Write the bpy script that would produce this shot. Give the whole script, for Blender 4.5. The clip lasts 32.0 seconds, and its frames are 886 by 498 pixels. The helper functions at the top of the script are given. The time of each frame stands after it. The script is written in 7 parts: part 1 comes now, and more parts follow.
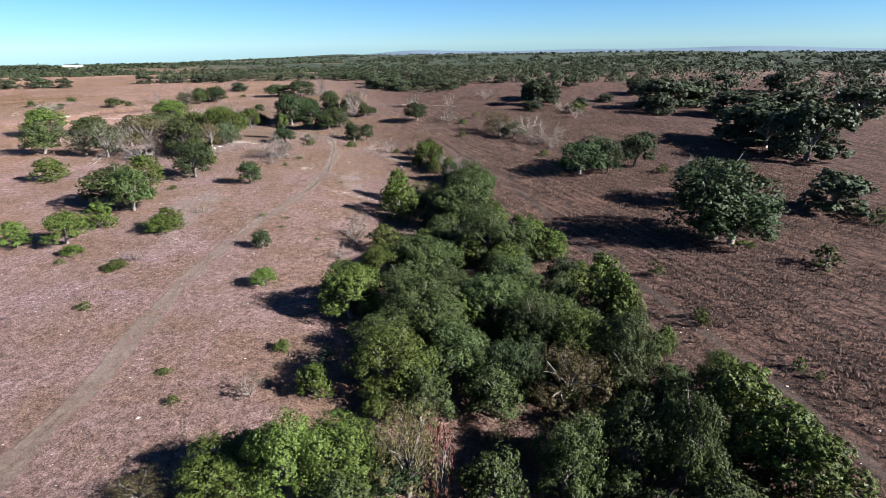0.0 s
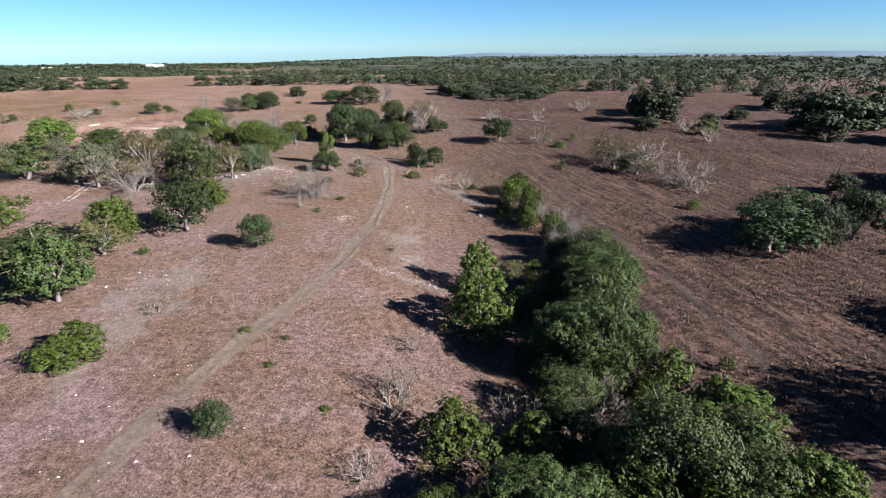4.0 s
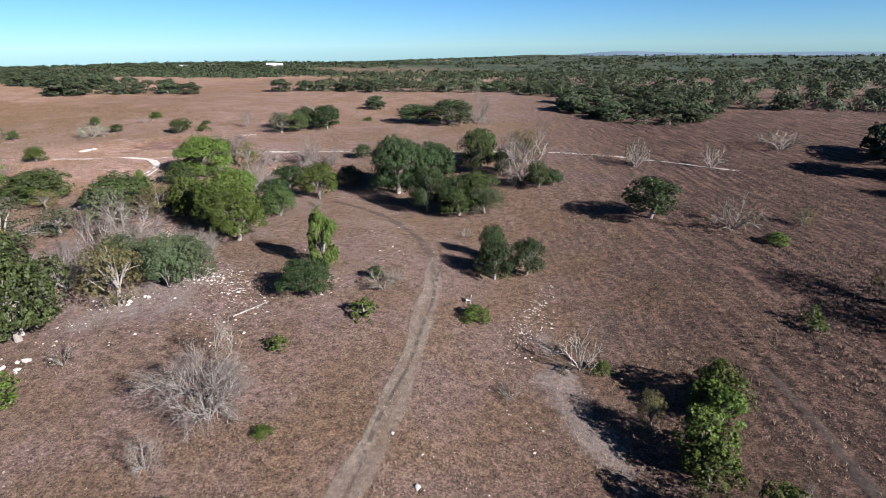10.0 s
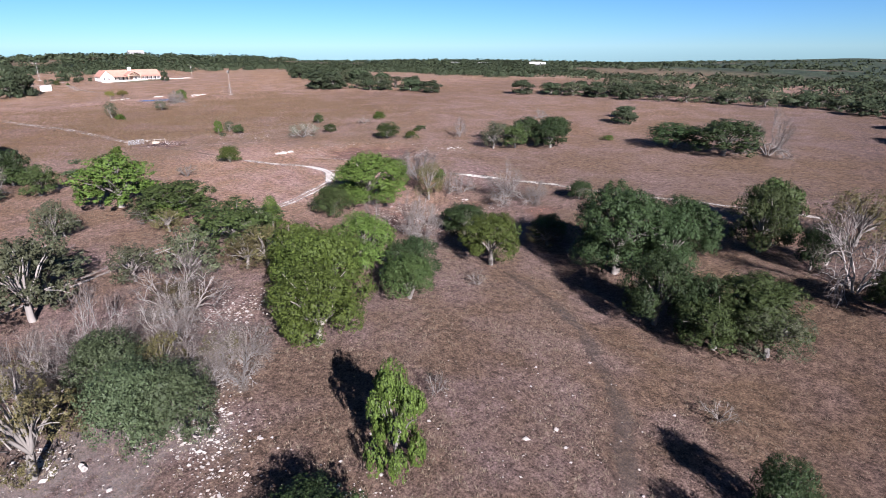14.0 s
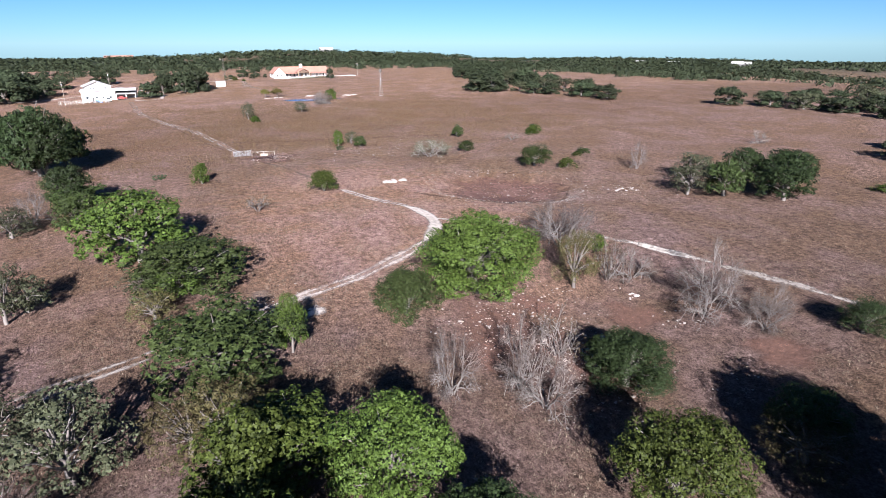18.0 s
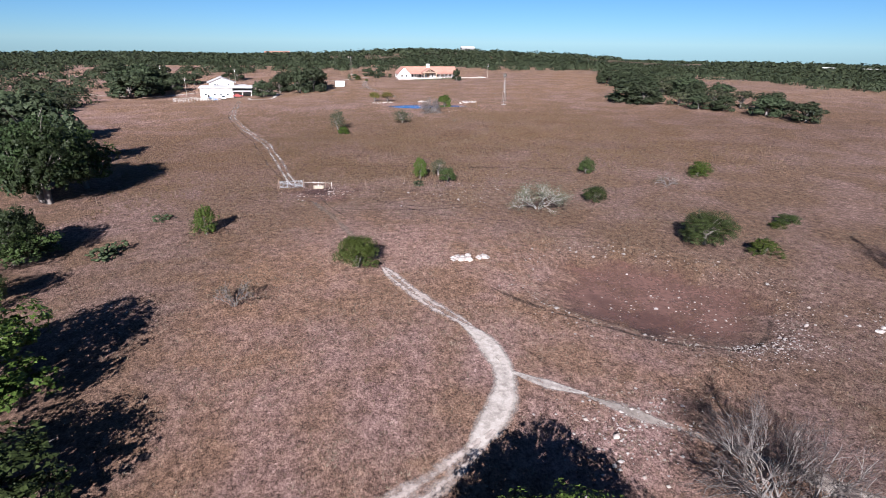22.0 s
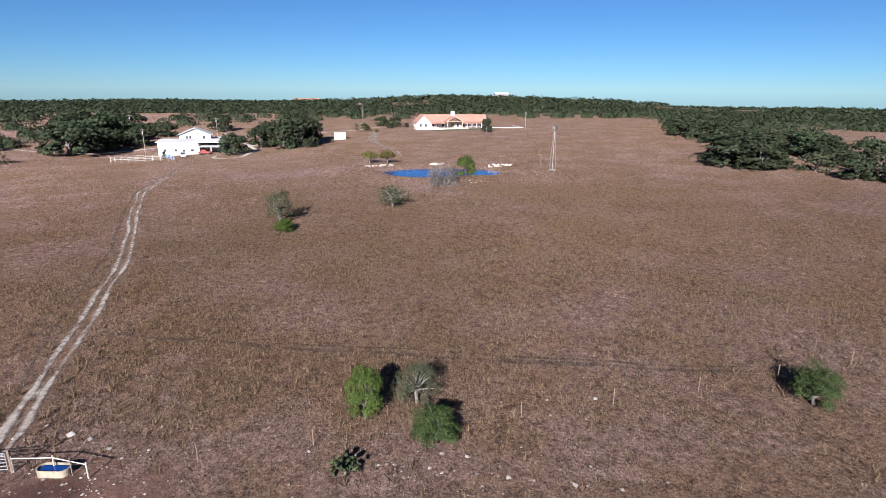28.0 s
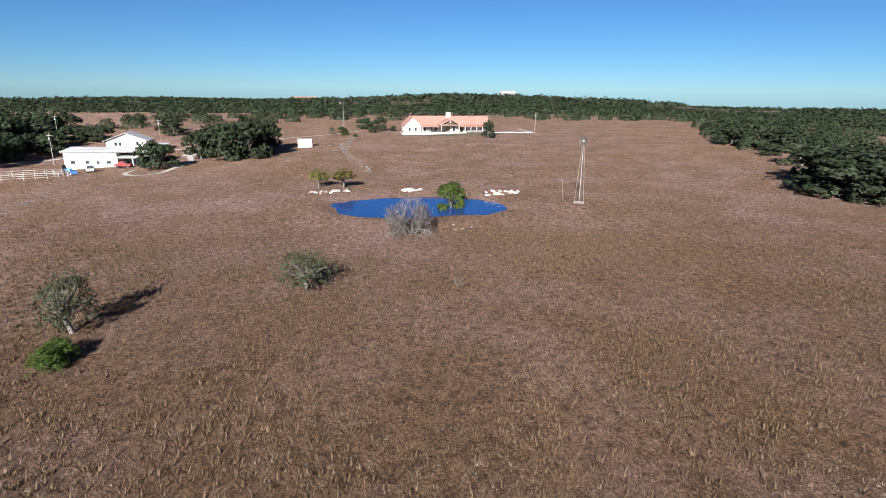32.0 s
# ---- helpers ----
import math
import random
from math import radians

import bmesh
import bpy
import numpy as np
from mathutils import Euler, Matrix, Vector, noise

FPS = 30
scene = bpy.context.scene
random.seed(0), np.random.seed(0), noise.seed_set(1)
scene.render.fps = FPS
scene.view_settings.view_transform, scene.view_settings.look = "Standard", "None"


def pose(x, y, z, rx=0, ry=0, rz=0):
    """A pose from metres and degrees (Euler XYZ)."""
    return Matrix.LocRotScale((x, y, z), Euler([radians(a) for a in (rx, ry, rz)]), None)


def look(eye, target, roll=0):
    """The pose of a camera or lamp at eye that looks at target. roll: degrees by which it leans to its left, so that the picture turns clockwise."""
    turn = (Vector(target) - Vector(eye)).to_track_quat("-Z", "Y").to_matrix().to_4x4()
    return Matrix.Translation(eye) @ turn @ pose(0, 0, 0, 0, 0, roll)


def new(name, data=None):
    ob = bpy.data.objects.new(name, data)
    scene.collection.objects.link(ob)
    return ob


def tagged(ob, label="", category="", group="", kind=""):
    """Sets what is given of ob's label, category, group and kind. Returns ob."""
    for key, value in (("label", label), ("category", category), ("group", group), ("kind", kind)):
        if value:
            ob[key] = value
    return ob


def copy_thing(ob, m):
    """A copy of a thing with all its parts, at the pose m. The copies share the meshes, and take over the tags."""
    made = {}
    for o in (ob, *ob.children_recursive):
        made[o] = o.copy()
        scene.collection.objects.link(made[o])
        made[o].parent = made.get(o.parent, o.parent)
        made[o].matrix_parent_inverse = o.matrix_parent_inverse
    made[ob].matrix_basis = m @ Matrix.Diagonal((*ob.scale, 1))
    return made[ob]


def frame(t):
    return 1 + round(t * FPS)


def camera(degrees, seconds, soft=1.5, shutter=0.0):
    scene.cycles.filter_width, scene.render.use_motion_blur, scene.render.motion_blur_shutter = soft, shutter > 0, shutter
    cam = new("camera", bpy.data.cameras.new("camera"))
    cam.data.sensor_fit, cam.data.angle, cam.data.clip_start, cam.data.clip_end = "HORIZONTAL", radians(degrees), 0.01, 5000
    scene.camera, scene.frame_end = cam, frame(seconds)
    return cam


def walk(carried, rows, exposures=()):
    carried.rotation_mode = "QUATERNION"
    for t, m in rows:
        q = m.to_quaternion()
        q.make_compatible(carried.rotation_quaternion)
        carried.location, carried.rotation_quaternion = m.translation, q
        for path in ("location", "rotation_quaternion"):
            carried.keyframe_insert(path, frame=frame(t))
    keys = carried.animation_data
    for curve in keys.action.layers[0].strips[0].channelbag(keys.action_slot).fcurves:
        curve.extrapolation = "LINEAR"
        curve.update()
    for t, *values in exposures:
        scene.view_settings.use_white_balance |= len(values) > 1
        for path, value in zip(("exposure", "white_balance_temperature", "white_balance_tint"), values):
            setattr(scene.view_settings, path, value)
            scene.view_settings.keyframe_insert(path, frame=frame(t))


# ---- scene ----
cam = camera(77.60, 32.0, 0.8)
ROWS = [
    (0.0, -0.00, 0.00, 29.31, -0.43, -20.53, 0.76),
    (0.5, -0.12, 5.36, 29.28, -0.15, -20.52, 0.79),
    (1.0, -0.34, 10.82, 29.27, 0.60, -20.52, 0.78),
    (1.5, -0.66, 16.32, 29.23, 2.22, -20.50, 0.74),
    (2.0, -1.22, 21.89, 29.16, 3.48, -20.47, 0.66),
    (2.5, -1.99, 27.49, 29.04, 4.52, -20.44, 0.56),
    (3.0, -2.93, 33.20, 28.88, 5.32, -20.36, 0.48),
    (3.5, -3.99, 38.84, 28.71, 5.98, -20.30, 0.43),
    (4.0, -5.07, 44.44, 28.54, 6.85, -20.24, 0.44),
    (4.5, -6.00, 49.98, 28.34, 8.32, -20.10, 0.50),
    (6.5, -8.05, 74.68, 28.58, 11.97, -20.19, 1.07),
    (7.0, -8.59, 80.27, 28.67, 12.23, -20.19, 1.11),
    (7.5, -9.24, 85.74, 28.77, 12.47, -20.25, 1.11),
    (8.0, -9.80, 91.19, 28.83, 12.83, -20.28, 1.04),
    (8.5, -10.22, 96.60, 28.86, 13.89, -20.27, 0.90),
    (9.0, -10.69, 101.99, 28.85, 15.43, -20.24, 0.73),
    (9.5, -11.23, 107.45, 28.91, 17.22, -20.27, 0.60),
    (10.0, -11.98, 112.86, 28.98, 19.07, -20.32, 0.47),
    (10.5, -12.92, 118.18, 29.08, 21.09, -20.36, 0.32),
    (11.0, -14.04, 123.27, 29.16, 23.93, -20.36, 0.15),
    (11.5, -15.31, 128.25, 29.13, 27.32, -20.33, 0.01),
    (12.0, -16.93, 133.23, 28.96, 30.26, -20.28, -0.07),
    (12.5, -18.86, 138.12, 28.70, 33.67, -20.26, -0.07),
    (13.0, -20.84, 142.65, 28.44, 37.90, -20.19, -0.04),
    (13.5, -22.99, 147.08, 28.26, 41.77, -20.19, -0.00),
    (14.0, -25.49, 151.15, 28.09, 45.24, -20.25, 0.00),
    (14.5, -28.00, 154.67, 27.89, 48.83, -20.32, -0.03),
    (15.0, -30.47, 157.78, 27.72, 51.74, -20.28, -0.06),
    (15.5, -33.02, 160.75, 27.62, 54.39, -20.25, -0.10),
    (17.5, -48.70, 175.42, 27.79, 61.16, -20.49, 0.05),
    (18.0, -52.37, 178.56, 27.85, 62.78, -20.49, 0.03),
    (18.5, -56.07, 181.60, 27.88, 64.74, -20.50, -0.01),
    (19.0, -59.86, 184.50, 27.89, 66.65, -20.52, -0.07),
    (19.5, -63.78, 187.27, 27.88, 68.08, -20.52, -0.15),
    (20.0, -67.91, 189.82, 27.85, 69.70, -20.49, -0.24),
    (20.5, -72.09, 192.21, 27.84, 71.44, -20.48, -0.37),
    (21.0, -76.64, 194.49, 27.82, 73.50, -20.53, -0.50),
    (21.5, -81.33, 196.72, 27.79, 75.57, -20.60, -0.60),
    (22.0, -86.03, 198.83, 27.76, 77.12, -20.61, -0.67),
    (22.5, -90.68, 200.74, 27.72, 78.15, -20.63, -0.70),
    (23.0, -95.45, 202.57, 27.64, 78.73, -20.59, -0.69),
    (23.5, -100.38, 204.28, 27.69, 79.22, -19.44, -0.69),
    (24.0, -105.28, 205.94, 27.61, 79.72, -18.04, -0.69),
    (24.5, -110.29, 207.57, 27.42, 80.06, -16.66, -0.71),
    (26.5, -133.33, 212.95, 26.20, 80.46, -16.20, -0.29),
    (27.0, -138.38, 214.11, 26.10, 80.53, -16.23, -0.33),
    (27.5, -143.39, 215.23, 25.99, 80.57, -16.23, -0.37),
    (28.0, -148.40, 216.31, 25.88, 80.58, -16.19, -0.40),
    (28.5, -153.54, 217.45, 25.77, 80.65, -16.21, -0.38),
    (29.0, -158.82, 218.76, 25.73, 80.71, -16.22, -0.37),
    (29.5, -164.12, 219.99, 25.69, 80.74, -16.24, -0.39),
    (30.0, -169.36, 221.17, 25.64, 80.77, -16.26, -0.42),
    (30.5, -174.68, 222.58, 25.58, 80.88, -16.28, -0.46),
    (31.0, -180.07, 224.33, 25.47, 81.03, -16.31, -0.49),
    (31.5, -185.58, 226.34, 25.29, 81.09, -16.34, -0.53),
    (32.0, -191.21, 228.56, 25.04, 81.21, -16.29, -0.59),
]
walk(cam, [(t, pose(x, y, z, 90 + pitch, roll, yaw)) for t, x, y, z, yaw, pitch, roll in ROWS],
     [(0.0, 2.4, 6000, 12), (9.0, 2.18, 5950, 10), (15.0, 2.04, 5700, 17), (18.0, 2.0, 5750, 15), (20.0, 1.78, 5750, 15), (24.0, 1.74, 5750, 15), (32.0, 1.68, 5850, 9)])

# ---- light: low autumn sun and clear sky ----
SUN_UP, SUN_TURN = 26.5, 111.0
world = bpy.data.worlds.new("clear_sky")
scene.world = world
world.use_nodes = True
wn = world.node_tree.nodes
sky = wn.new("ShaderNodeTexSky")
sky.sky_type = "NISHITA"
sky.sun_disc = False
sky.sun_elevation, sky.sun_rotation = radians(SUN_UP), radians(SUN_TURN)
sky.altitude = 2500.0
sky.air_density, sky.dust_density, sky.ozone_density = 1.0, 0.0, 5.0
tint = wn.new("ShaderNodeMix")
tint.data_type, tint.blend_type = "RGBA", "MULTIPLY"
tint.inputs["Factor"].default_value = 1.0
tint.inputs["B"].default_value = (0.76, 1.0, 1.14, 1)
world.node_tree.links.new(sky.outputs[0], tint.inputs["A"])
world.node_tree.links.new(tint.outputs["Result"], wn["Background"].inputs[0])
wn["Background"].inputs[1].default_value = 0.0225
sun_way = Vector((math.sin(radians(SUN_TURN)) * math.cos(radians(SUN_UP)), math.cos(radians(SUN_TURN)) * math.cos(radians(SUN_UP)), math.sin(radians(SUN_UP))))
sun = new("sun", bpy.data.lights.new("sun", "SUN"))
sun.data.energy, sun.data.angle, sun.data.color = 5.0, radians(0.5), (1.0, 0.95, 0.88)
sun.matrix_world = look(sun_way * 200, (0, 0, 0))

# ---- materials ----
def nodes_of(name):
    m = bpy.data.materials.new(name)
    m.use_nodes = True
    return m, m.node_tree.nodes, m.node_tree.links


def ramp_of(n, stops):
    r = n.new("ShaderNodeValToRGB")
    e = r.color_ramp.elements
    while len(e) < len(stops):
        e.new(0.5)
    for el, (p, c) in zip(e, stops):
        el.position, el.color = p, (*c, 1)
    return r


def noise_of(n, l, scale, detail=3.0, rough=0.55, vec=None):
    t = n.new("ShaderNodeTexNoise")
    t.inputs["Scale"].default_value, t.inputs["Detail"].default_value, t.inputs["Roughness"].default_value = scale, detail, rough
    if vec is not None:
        l.new(vec, t.inputs["Vector"])
    return t


def place_of(n):
    return n.new("ShaderNodeNewGeometry").outputs["Position"]


def mixed(n, l, fac, a, b, kind="MIX"):
    m = n.new("ShaderNodeMix")
    m.data_type, m.blend_type = "RGBA", kind
    for sock, v in ((m.inputs["Factor"], fac), (m.inputs["A"], a), (m.inputs["B"], b)):
        if isinstance(v, (int, float)):
            sock.default_value = v
        elif isinstance(v, tuple):
            sock.default_value = (*v, 1)
        else:
            l.new(v, sock)
    return m.outputs["Result"]


def bumped(n, l, height, strength, distance, shader):
    b = n.new("ShaderNodeBump")
    b.inputs["Strength"].default_value, b.inputs["Distance"].default_value = strength, distance
    l.new(height, b.inputs["Height"])
    l.new(b.outputs["Normal"], shader.inputs["Normal"])


def surface(name, dark, light, fine=6.0, wide=0.6, rough=0.85, metal=0.0, bump=0.25, stain=None, world_space=False):
    """A worn plain surface: grain and wide stains between two colours, varied a little from object to object."""
    m, n, l = nodes_of(name)
    s = n["Principled BSDF"]
    vec = place_of(n) if world_space else n.new("ShaderNodeTexCoord").outputs["Object"]
    a, b = noise_of(n, l, fine, 4.0, 0.6, vec), noise_of(n, l, wide, 3.0, 0.5, vec)
    mix = n.new("ShaderNodeMath")
    mix.operation = "MULTIPLY_ADD"
    l.new(a.outputs["Fac"], mix.inputs[0])
    mix.inputs[1].default_value = 0.6
    half = n.new("ShaderNodeMath")
    half.operation = "MULTIPLY"
    l.new(b.outputs["Fac"], half.inputs[0])
    half.inputs[1].default_value = 0.4
    l.new(half.outputs[0], mix.inputs[2])
    r = ramp_of(n, [(0.32, dark), (0.68, light)])
    l.new(mix.outputs[0], r.inputs[0])
    col = r.outputs[0]
    if stain:
        sr = ramp_of(n, [(0.52, (0, 0, 0)), (0.7, (1, 1, 1))])
        l.new(b.outputs["Fac"], sr.inputs[0])
        col = mixed(n, l, sr.outputs[0], col, stain)
    hue = n.new("ShaderNodeHueSaturation")
    rnd = n.new("ShaderNodeObjectInfo")
    rng = n.new("ShaderNodeMapRange")
    rng.inputs[3].default_value, rng.inputs[4].default_value = 0.85, 1.12
    l.new(rnd.outputs["Random"], rng.inputs[0])
    l.new(rng.outputs[0], hue.inputs["Value"])
    l.new(col, hue.inputs["Color"])
    l.new(hue.outputs[0], s.inputs["Base Color"])
    s.inputs["Roughness"].default_value, s.inputs["Metallic"].default_value = rough, metal
    if bump:
        bumped(n, l, a.outputs["Fac"], bump, 0.05, s)
    return m


def foliage(name, dark, light, shine=0.6, through_leaf=0.07, grain=9.0, gaps=0.35, vary=True):
    """Leaves: each clump its own shade, each plant its own tint, some light passing through."""
    m, n, l = nodes_of(name)
    s = n["Principled BSDF"]
    geo = n.new("ShaderNodeNewGeometry")
    r = ramp_of(n, [(0.0, dark), (0.55, tuple((a + b) / 2 for a, b in zip(dark, light))), (1.0, light)])
    fine = noise_of(n, l, grain, 2.0, 0.6, geo.outputs["Position"])
    fr = n.new("ShaderNodeMapRange")
    for sock, v in zip(fr.inputs[1:5], (0.3, 0.7, -0.25, 0.25)):
        sock.default_value = v
    l.new(fine.outputs["Fac"], fr.inputs[0])
    tone = n.new("ShaderNodeMath")
    tone.use_clamp = True
    leaf_tone = n.new("ShaderNodeMapRange")
    leaf_tone.inputs[3].default_value, leaf_tone.inputs[4].default_value = 0.22, 0.72
    l.new(geo.outputs["Random Per Island"], leaf_tone.inputs[0])
    l.new(leaf_tone.outputs[0], tone.inputs[0])
    l.new(fr.outputs[0], tone.inputs[1])
    l.new(tone.outputs[0], r.inputs[0])
    rnd = n.new("ShaderNodeObjectInfo")
    hue = n.new("ShaderNodeHueSaturation")
    for lo, hi, sock in ((0.485, 0.515, "Hue"), (0.5, 0.95, "Value")) if vary else ():
        rng = n.new("ShaderNodeMapRange")
        rng.inputs[3].default_value, rng.inputs[4].default_value = lo, hi
        l.new(rnd.outputs["Random"], rng.inputs[0])
        l.new(rng.outputs[0], hue.inputs[sock])
    l.new(r.outputs[0], hue.inputs["Color"])
    l.new(hue.outputs[0], s.inputs["Base Color"])
    s.inputs["Roughness"].default_value = shine
    s.inputs["Specular IOR Level"].default_value = 0.12
    tr = n.new("ShaderNodeBsdfTranslucent")
    l.new(hue.outputs[0], tr.inputs[0])
    mx = n.new("ShaderNodeMixShader")
    mx.inputs[0].default_value = through_leaf
    l.new(s.outputs[0], mx.inputs[1])
    l.new(tr.outputs[0], mx.inputs[2])
    if not gaps:
        l.new(mx.outputs[0], n["Material Output"].inputs[0])
        return m
    # each spray is made of small leaves with air between them
    hole = noise_of(n, l, grain * 1.3, 1.0, 0.5, n.new("ShaderNodeNewGeometry").outputs["Position"])
    cut = n.new("ShaderNodeMath")
    cut.operation = "GREATER_THAN"
    l.new(hole.outputs["Fac"], cut.inputs[0])
    cut.inputs[1].default_value = gaps
    clear = n.new("ShaderNodeBsdfTransparent")
    leafy = n.new("ShaderNodeMixShader")
    l.new(cut.outputs[0], leafy.inputs[0])
    l.new(clear.outputs[0], leafy.inputs[1])
    l.new(mx.outputs[0], leafy.inputs[2])
    l.new(leafy.outputs[0], n["Material Output"].inputs[0])
    return m


def ground_material():
    m, n, l = nodes_of("dry_pasture")
    s = n["Principled BSDF"]
    pos = place_of(n)
    grain, tuft, patch_n, wide = noise_of(n, l, 5.0, 5, 0.8, pos), noise_of(n, l, 1.35, 4, 0.7, pos), noise_of(n, l, 0.11, 4, 0.6, pos), noise_of(n, l, 0.016, 3, 0.5, pos)
    # grain of dead grass, tuft by tuft; dark stops paint in shade between tufts
    mixf = n.new("ShaderNodeMath")
    mixf.operation = "MULTIPLY_ADD"
    l.new(grain.outputs["Fac"], mixf.inputs[0])
    mixf.inputs[1].default_value = 0.62
    tf = n.new("ShaderNodeMath")
    tf.operation = "MULTIPLY"
    tf.inputs[1].default_value = 0.38
    l.new(tuft.outputs["Fac"], tf.inputs[0])
    l.new(tf.outputs[0], mixf.inputs[2])
    straw = ramp_of(n, [(0.38, (0.028, 0.02, 0.013)), (0.47, (0.108, 0.08, 0.056)), (0.55, (0.195, 0.15, 0.106)), (0.65, (0.33, 0.264, 0.19))])
    l.new(mixf.outputs[0], straw.inputs[0])
    mauve = ramp_of(n, [(0.38, (0.04, 0.029, 0.025)), (0.49, (0.158, 0.122, 0.107)), (0.61, (0.32, 0.264, 0.238))])
    l.new(mixf.outputs[0], mauve.inputs[0])
    pm = ramp_of(n, [(0.42, (0, 0, 0)), (0.6, (1, 1, 1))])
    l.new(patch_n.outputs["Fac"], pm.inputs[0])
    col = mixed(n, l, pm.outputs[0], straw.outputs[0], mauve.outputs[0])
    # thin soil where pale limestone shows
    stone = noise_of(n, l, 1.7, 5, 0.7, pos)
    ad = n.new("ShaderNodeMath")
    ad.operation = "MULTIPLY_ADD"
    l.new(patch_n.outputs["Fac"], ad.inputs[0])
    ad.inputs[1].default_value = 0.55
    l.new(stone.outputs["Fac"], ad.inputs[2])
    sm = ramp_of(n, [(0.96, (0, 0, 0)), (1.0, (0.8, 0.8, 0.8))])
    l.new(ad.outputs[0], sm.inputs[0])
    col = mixed(n, l, sm.outputs[0], col, (0.46, 0.405, 0.37))
    # taller red-brown grass beyond the creek, shade between its tufts painted near black
    sp = n.new("ShaderNodeSeparateXYZ")
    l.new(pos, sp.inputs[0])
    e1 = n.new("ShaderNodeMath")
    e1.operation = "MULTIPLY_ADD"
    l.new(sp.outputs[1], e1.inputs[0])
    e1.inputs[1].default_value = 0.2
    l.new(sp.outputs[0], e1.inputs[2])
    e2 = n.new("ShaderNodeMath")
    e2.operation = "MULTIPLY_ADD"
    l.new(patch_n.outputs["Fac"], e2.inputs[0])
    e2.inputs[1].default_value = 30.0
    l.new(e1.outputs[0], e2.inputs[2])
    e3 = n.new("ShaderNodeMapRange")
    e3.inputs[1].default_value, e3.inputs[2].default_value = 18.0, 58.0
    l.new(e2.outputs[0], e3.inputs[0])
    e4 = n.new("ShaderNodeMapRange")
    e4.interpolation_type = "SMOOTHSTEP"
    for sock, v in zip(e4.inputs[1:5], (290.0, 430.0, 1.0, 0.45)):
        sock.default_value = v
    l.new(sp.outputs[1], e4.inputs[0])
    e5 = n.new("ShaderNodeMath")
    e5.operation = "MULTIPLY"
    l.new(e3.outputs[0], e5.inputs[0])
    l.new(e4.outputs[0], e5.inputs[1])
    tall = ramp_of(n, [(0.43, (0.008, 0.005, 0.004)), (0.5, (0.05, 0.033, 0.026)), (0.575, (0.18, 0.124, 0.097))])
    # old furrows: the grass stands in rows
    flow = n.new("ShaderNodeCombineXYZ")
    for k, way in enumerate(((0.05, -0.13, 0), (0.93, 0.36, 0))):
        dot = n.new("ShaderNodeVectorMath")
        dot.operation = "DOT_PRODUCT"
        dot.inputs[1].default_value = way
        l.new(pos, dot.inputs[0])
        l.new(dot.outputs["Value"], flow.inputs[k])
    rows_n = noise_of(n, l, 0.9, 3, 0.6, flow.outputs[0])
    blend = n.new("ShaderNodeMix")
    blend.inputs["Factor"].default_value = 0.3
    l.new(mixf.outputs[0], blend.inputs[2])
    l.new(rows_n.outputs["Fac"], blend.inputs[3])
    l.new(blend.outputs[0], tall.inputs[0])
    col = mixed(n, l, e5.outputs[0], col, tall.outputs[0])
    # wide warm and cool stretches of pasture
    wr = ramp_of(n, [(0.35, (0.64, 0.515, 0.44)), (0.65, (0.62, 0.515, 0.515))])
    l.new(wide.outputs["Fac"], wr.inputs[0])
    col = mixed(n, l, 1.0, col, wr.outputs[0], "MULTIPLY")
    # thin pale soil on the near slope west of the creek
    q1 = n.new("ShaderNodeMapRange")
    q1.interpolation_type = "SMOOTHSTEP"
    for sock, v in zip(q1.inputs[1:5], (205.0, 60.0, 0.0, 1.0)):
        sock.default_value = v
    l.new(sp.outputs[1], q1.inputs[0])
    q2 = n.new("ShaderNodeMath")
    q2.operation = "SUBTRACT"
    q2.use_clamp = True
    l.new(q1.outputs[0], q2.inputs[0])
    l.new(e5.outputs[0], q2.inputs[1])
    col = mixed(n, l, q2.outputs[0], col, mixed(n, l, 1.0, col, (1.27, 1.26, 1.42), "MULTIPLY"))
    # paler, warmer pasture towards the house
    q4 = n.new("ShaderNodeMapRange")
    q4.interpolation_type = "SMOOTHSTEP"
    for sock, v in zip(q4.inputs[1:5], (-60.0, -125.0, 0.0, 1.0)):
        sock.default_value = v
    l.new(sp.outputs[0], q4.inputs[0])
    col = mixed(n, l, q4.outputs[0], col, mixed(n, l, 1.0, col, (1.26, 1.21, 1.16), "MULTIPLY"))
    # short pale turf round the fork of the tracks, anti-solar brightening painted in
    turf = n.new("ShaderNodeVectorMath")
    turf.operation = "MULTIPLY_ADD"
    l.new(pos, turf.inputs[0])
    turf.inputs[1].default_value, turf.inputs[2].default_value = (1 / 38, 1 / 24, 0), (125 / 38, -207 / 24, 0)
    span = n.new("ShaderNodeVectorMath")
    span.operation = "LENGTH"
    l.new(turf.outputs[0], span.inputs[0])
    ragged = n.new("ShaderNodeMath")
    ragged.operation = "MULTIPLY_ADD"
    l.new(patch_n.outputs["Fac"], ragged.inputs[0])
    ragged.inputs[1].default_value = 0.8
    l.new(span.outputs["Value"], ragged.inputs[2])
    q6 = n.new("ShaderNodeMapRange")
    q6.interpolation_type = "SMOOTHSTEP"
    for sock, v in zip(q6.inputs[1:5], (1.0, 1.55, 1.0, 0.0)):
        sock.default_value = v
    l.new(ragged.outputs[0], q6.inputs[0])
    col = mixed(n, l, q6.outputs[0], col, mixed(n, l, 1.0, col, (1.5, 1.46, 1.5), "MULTIPLY"))
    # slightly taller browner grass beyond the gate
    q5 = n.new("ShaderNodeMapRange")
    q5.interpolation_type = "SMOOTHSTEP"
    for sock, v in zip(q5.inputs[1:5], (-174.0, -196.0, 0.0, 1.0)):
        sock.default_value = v
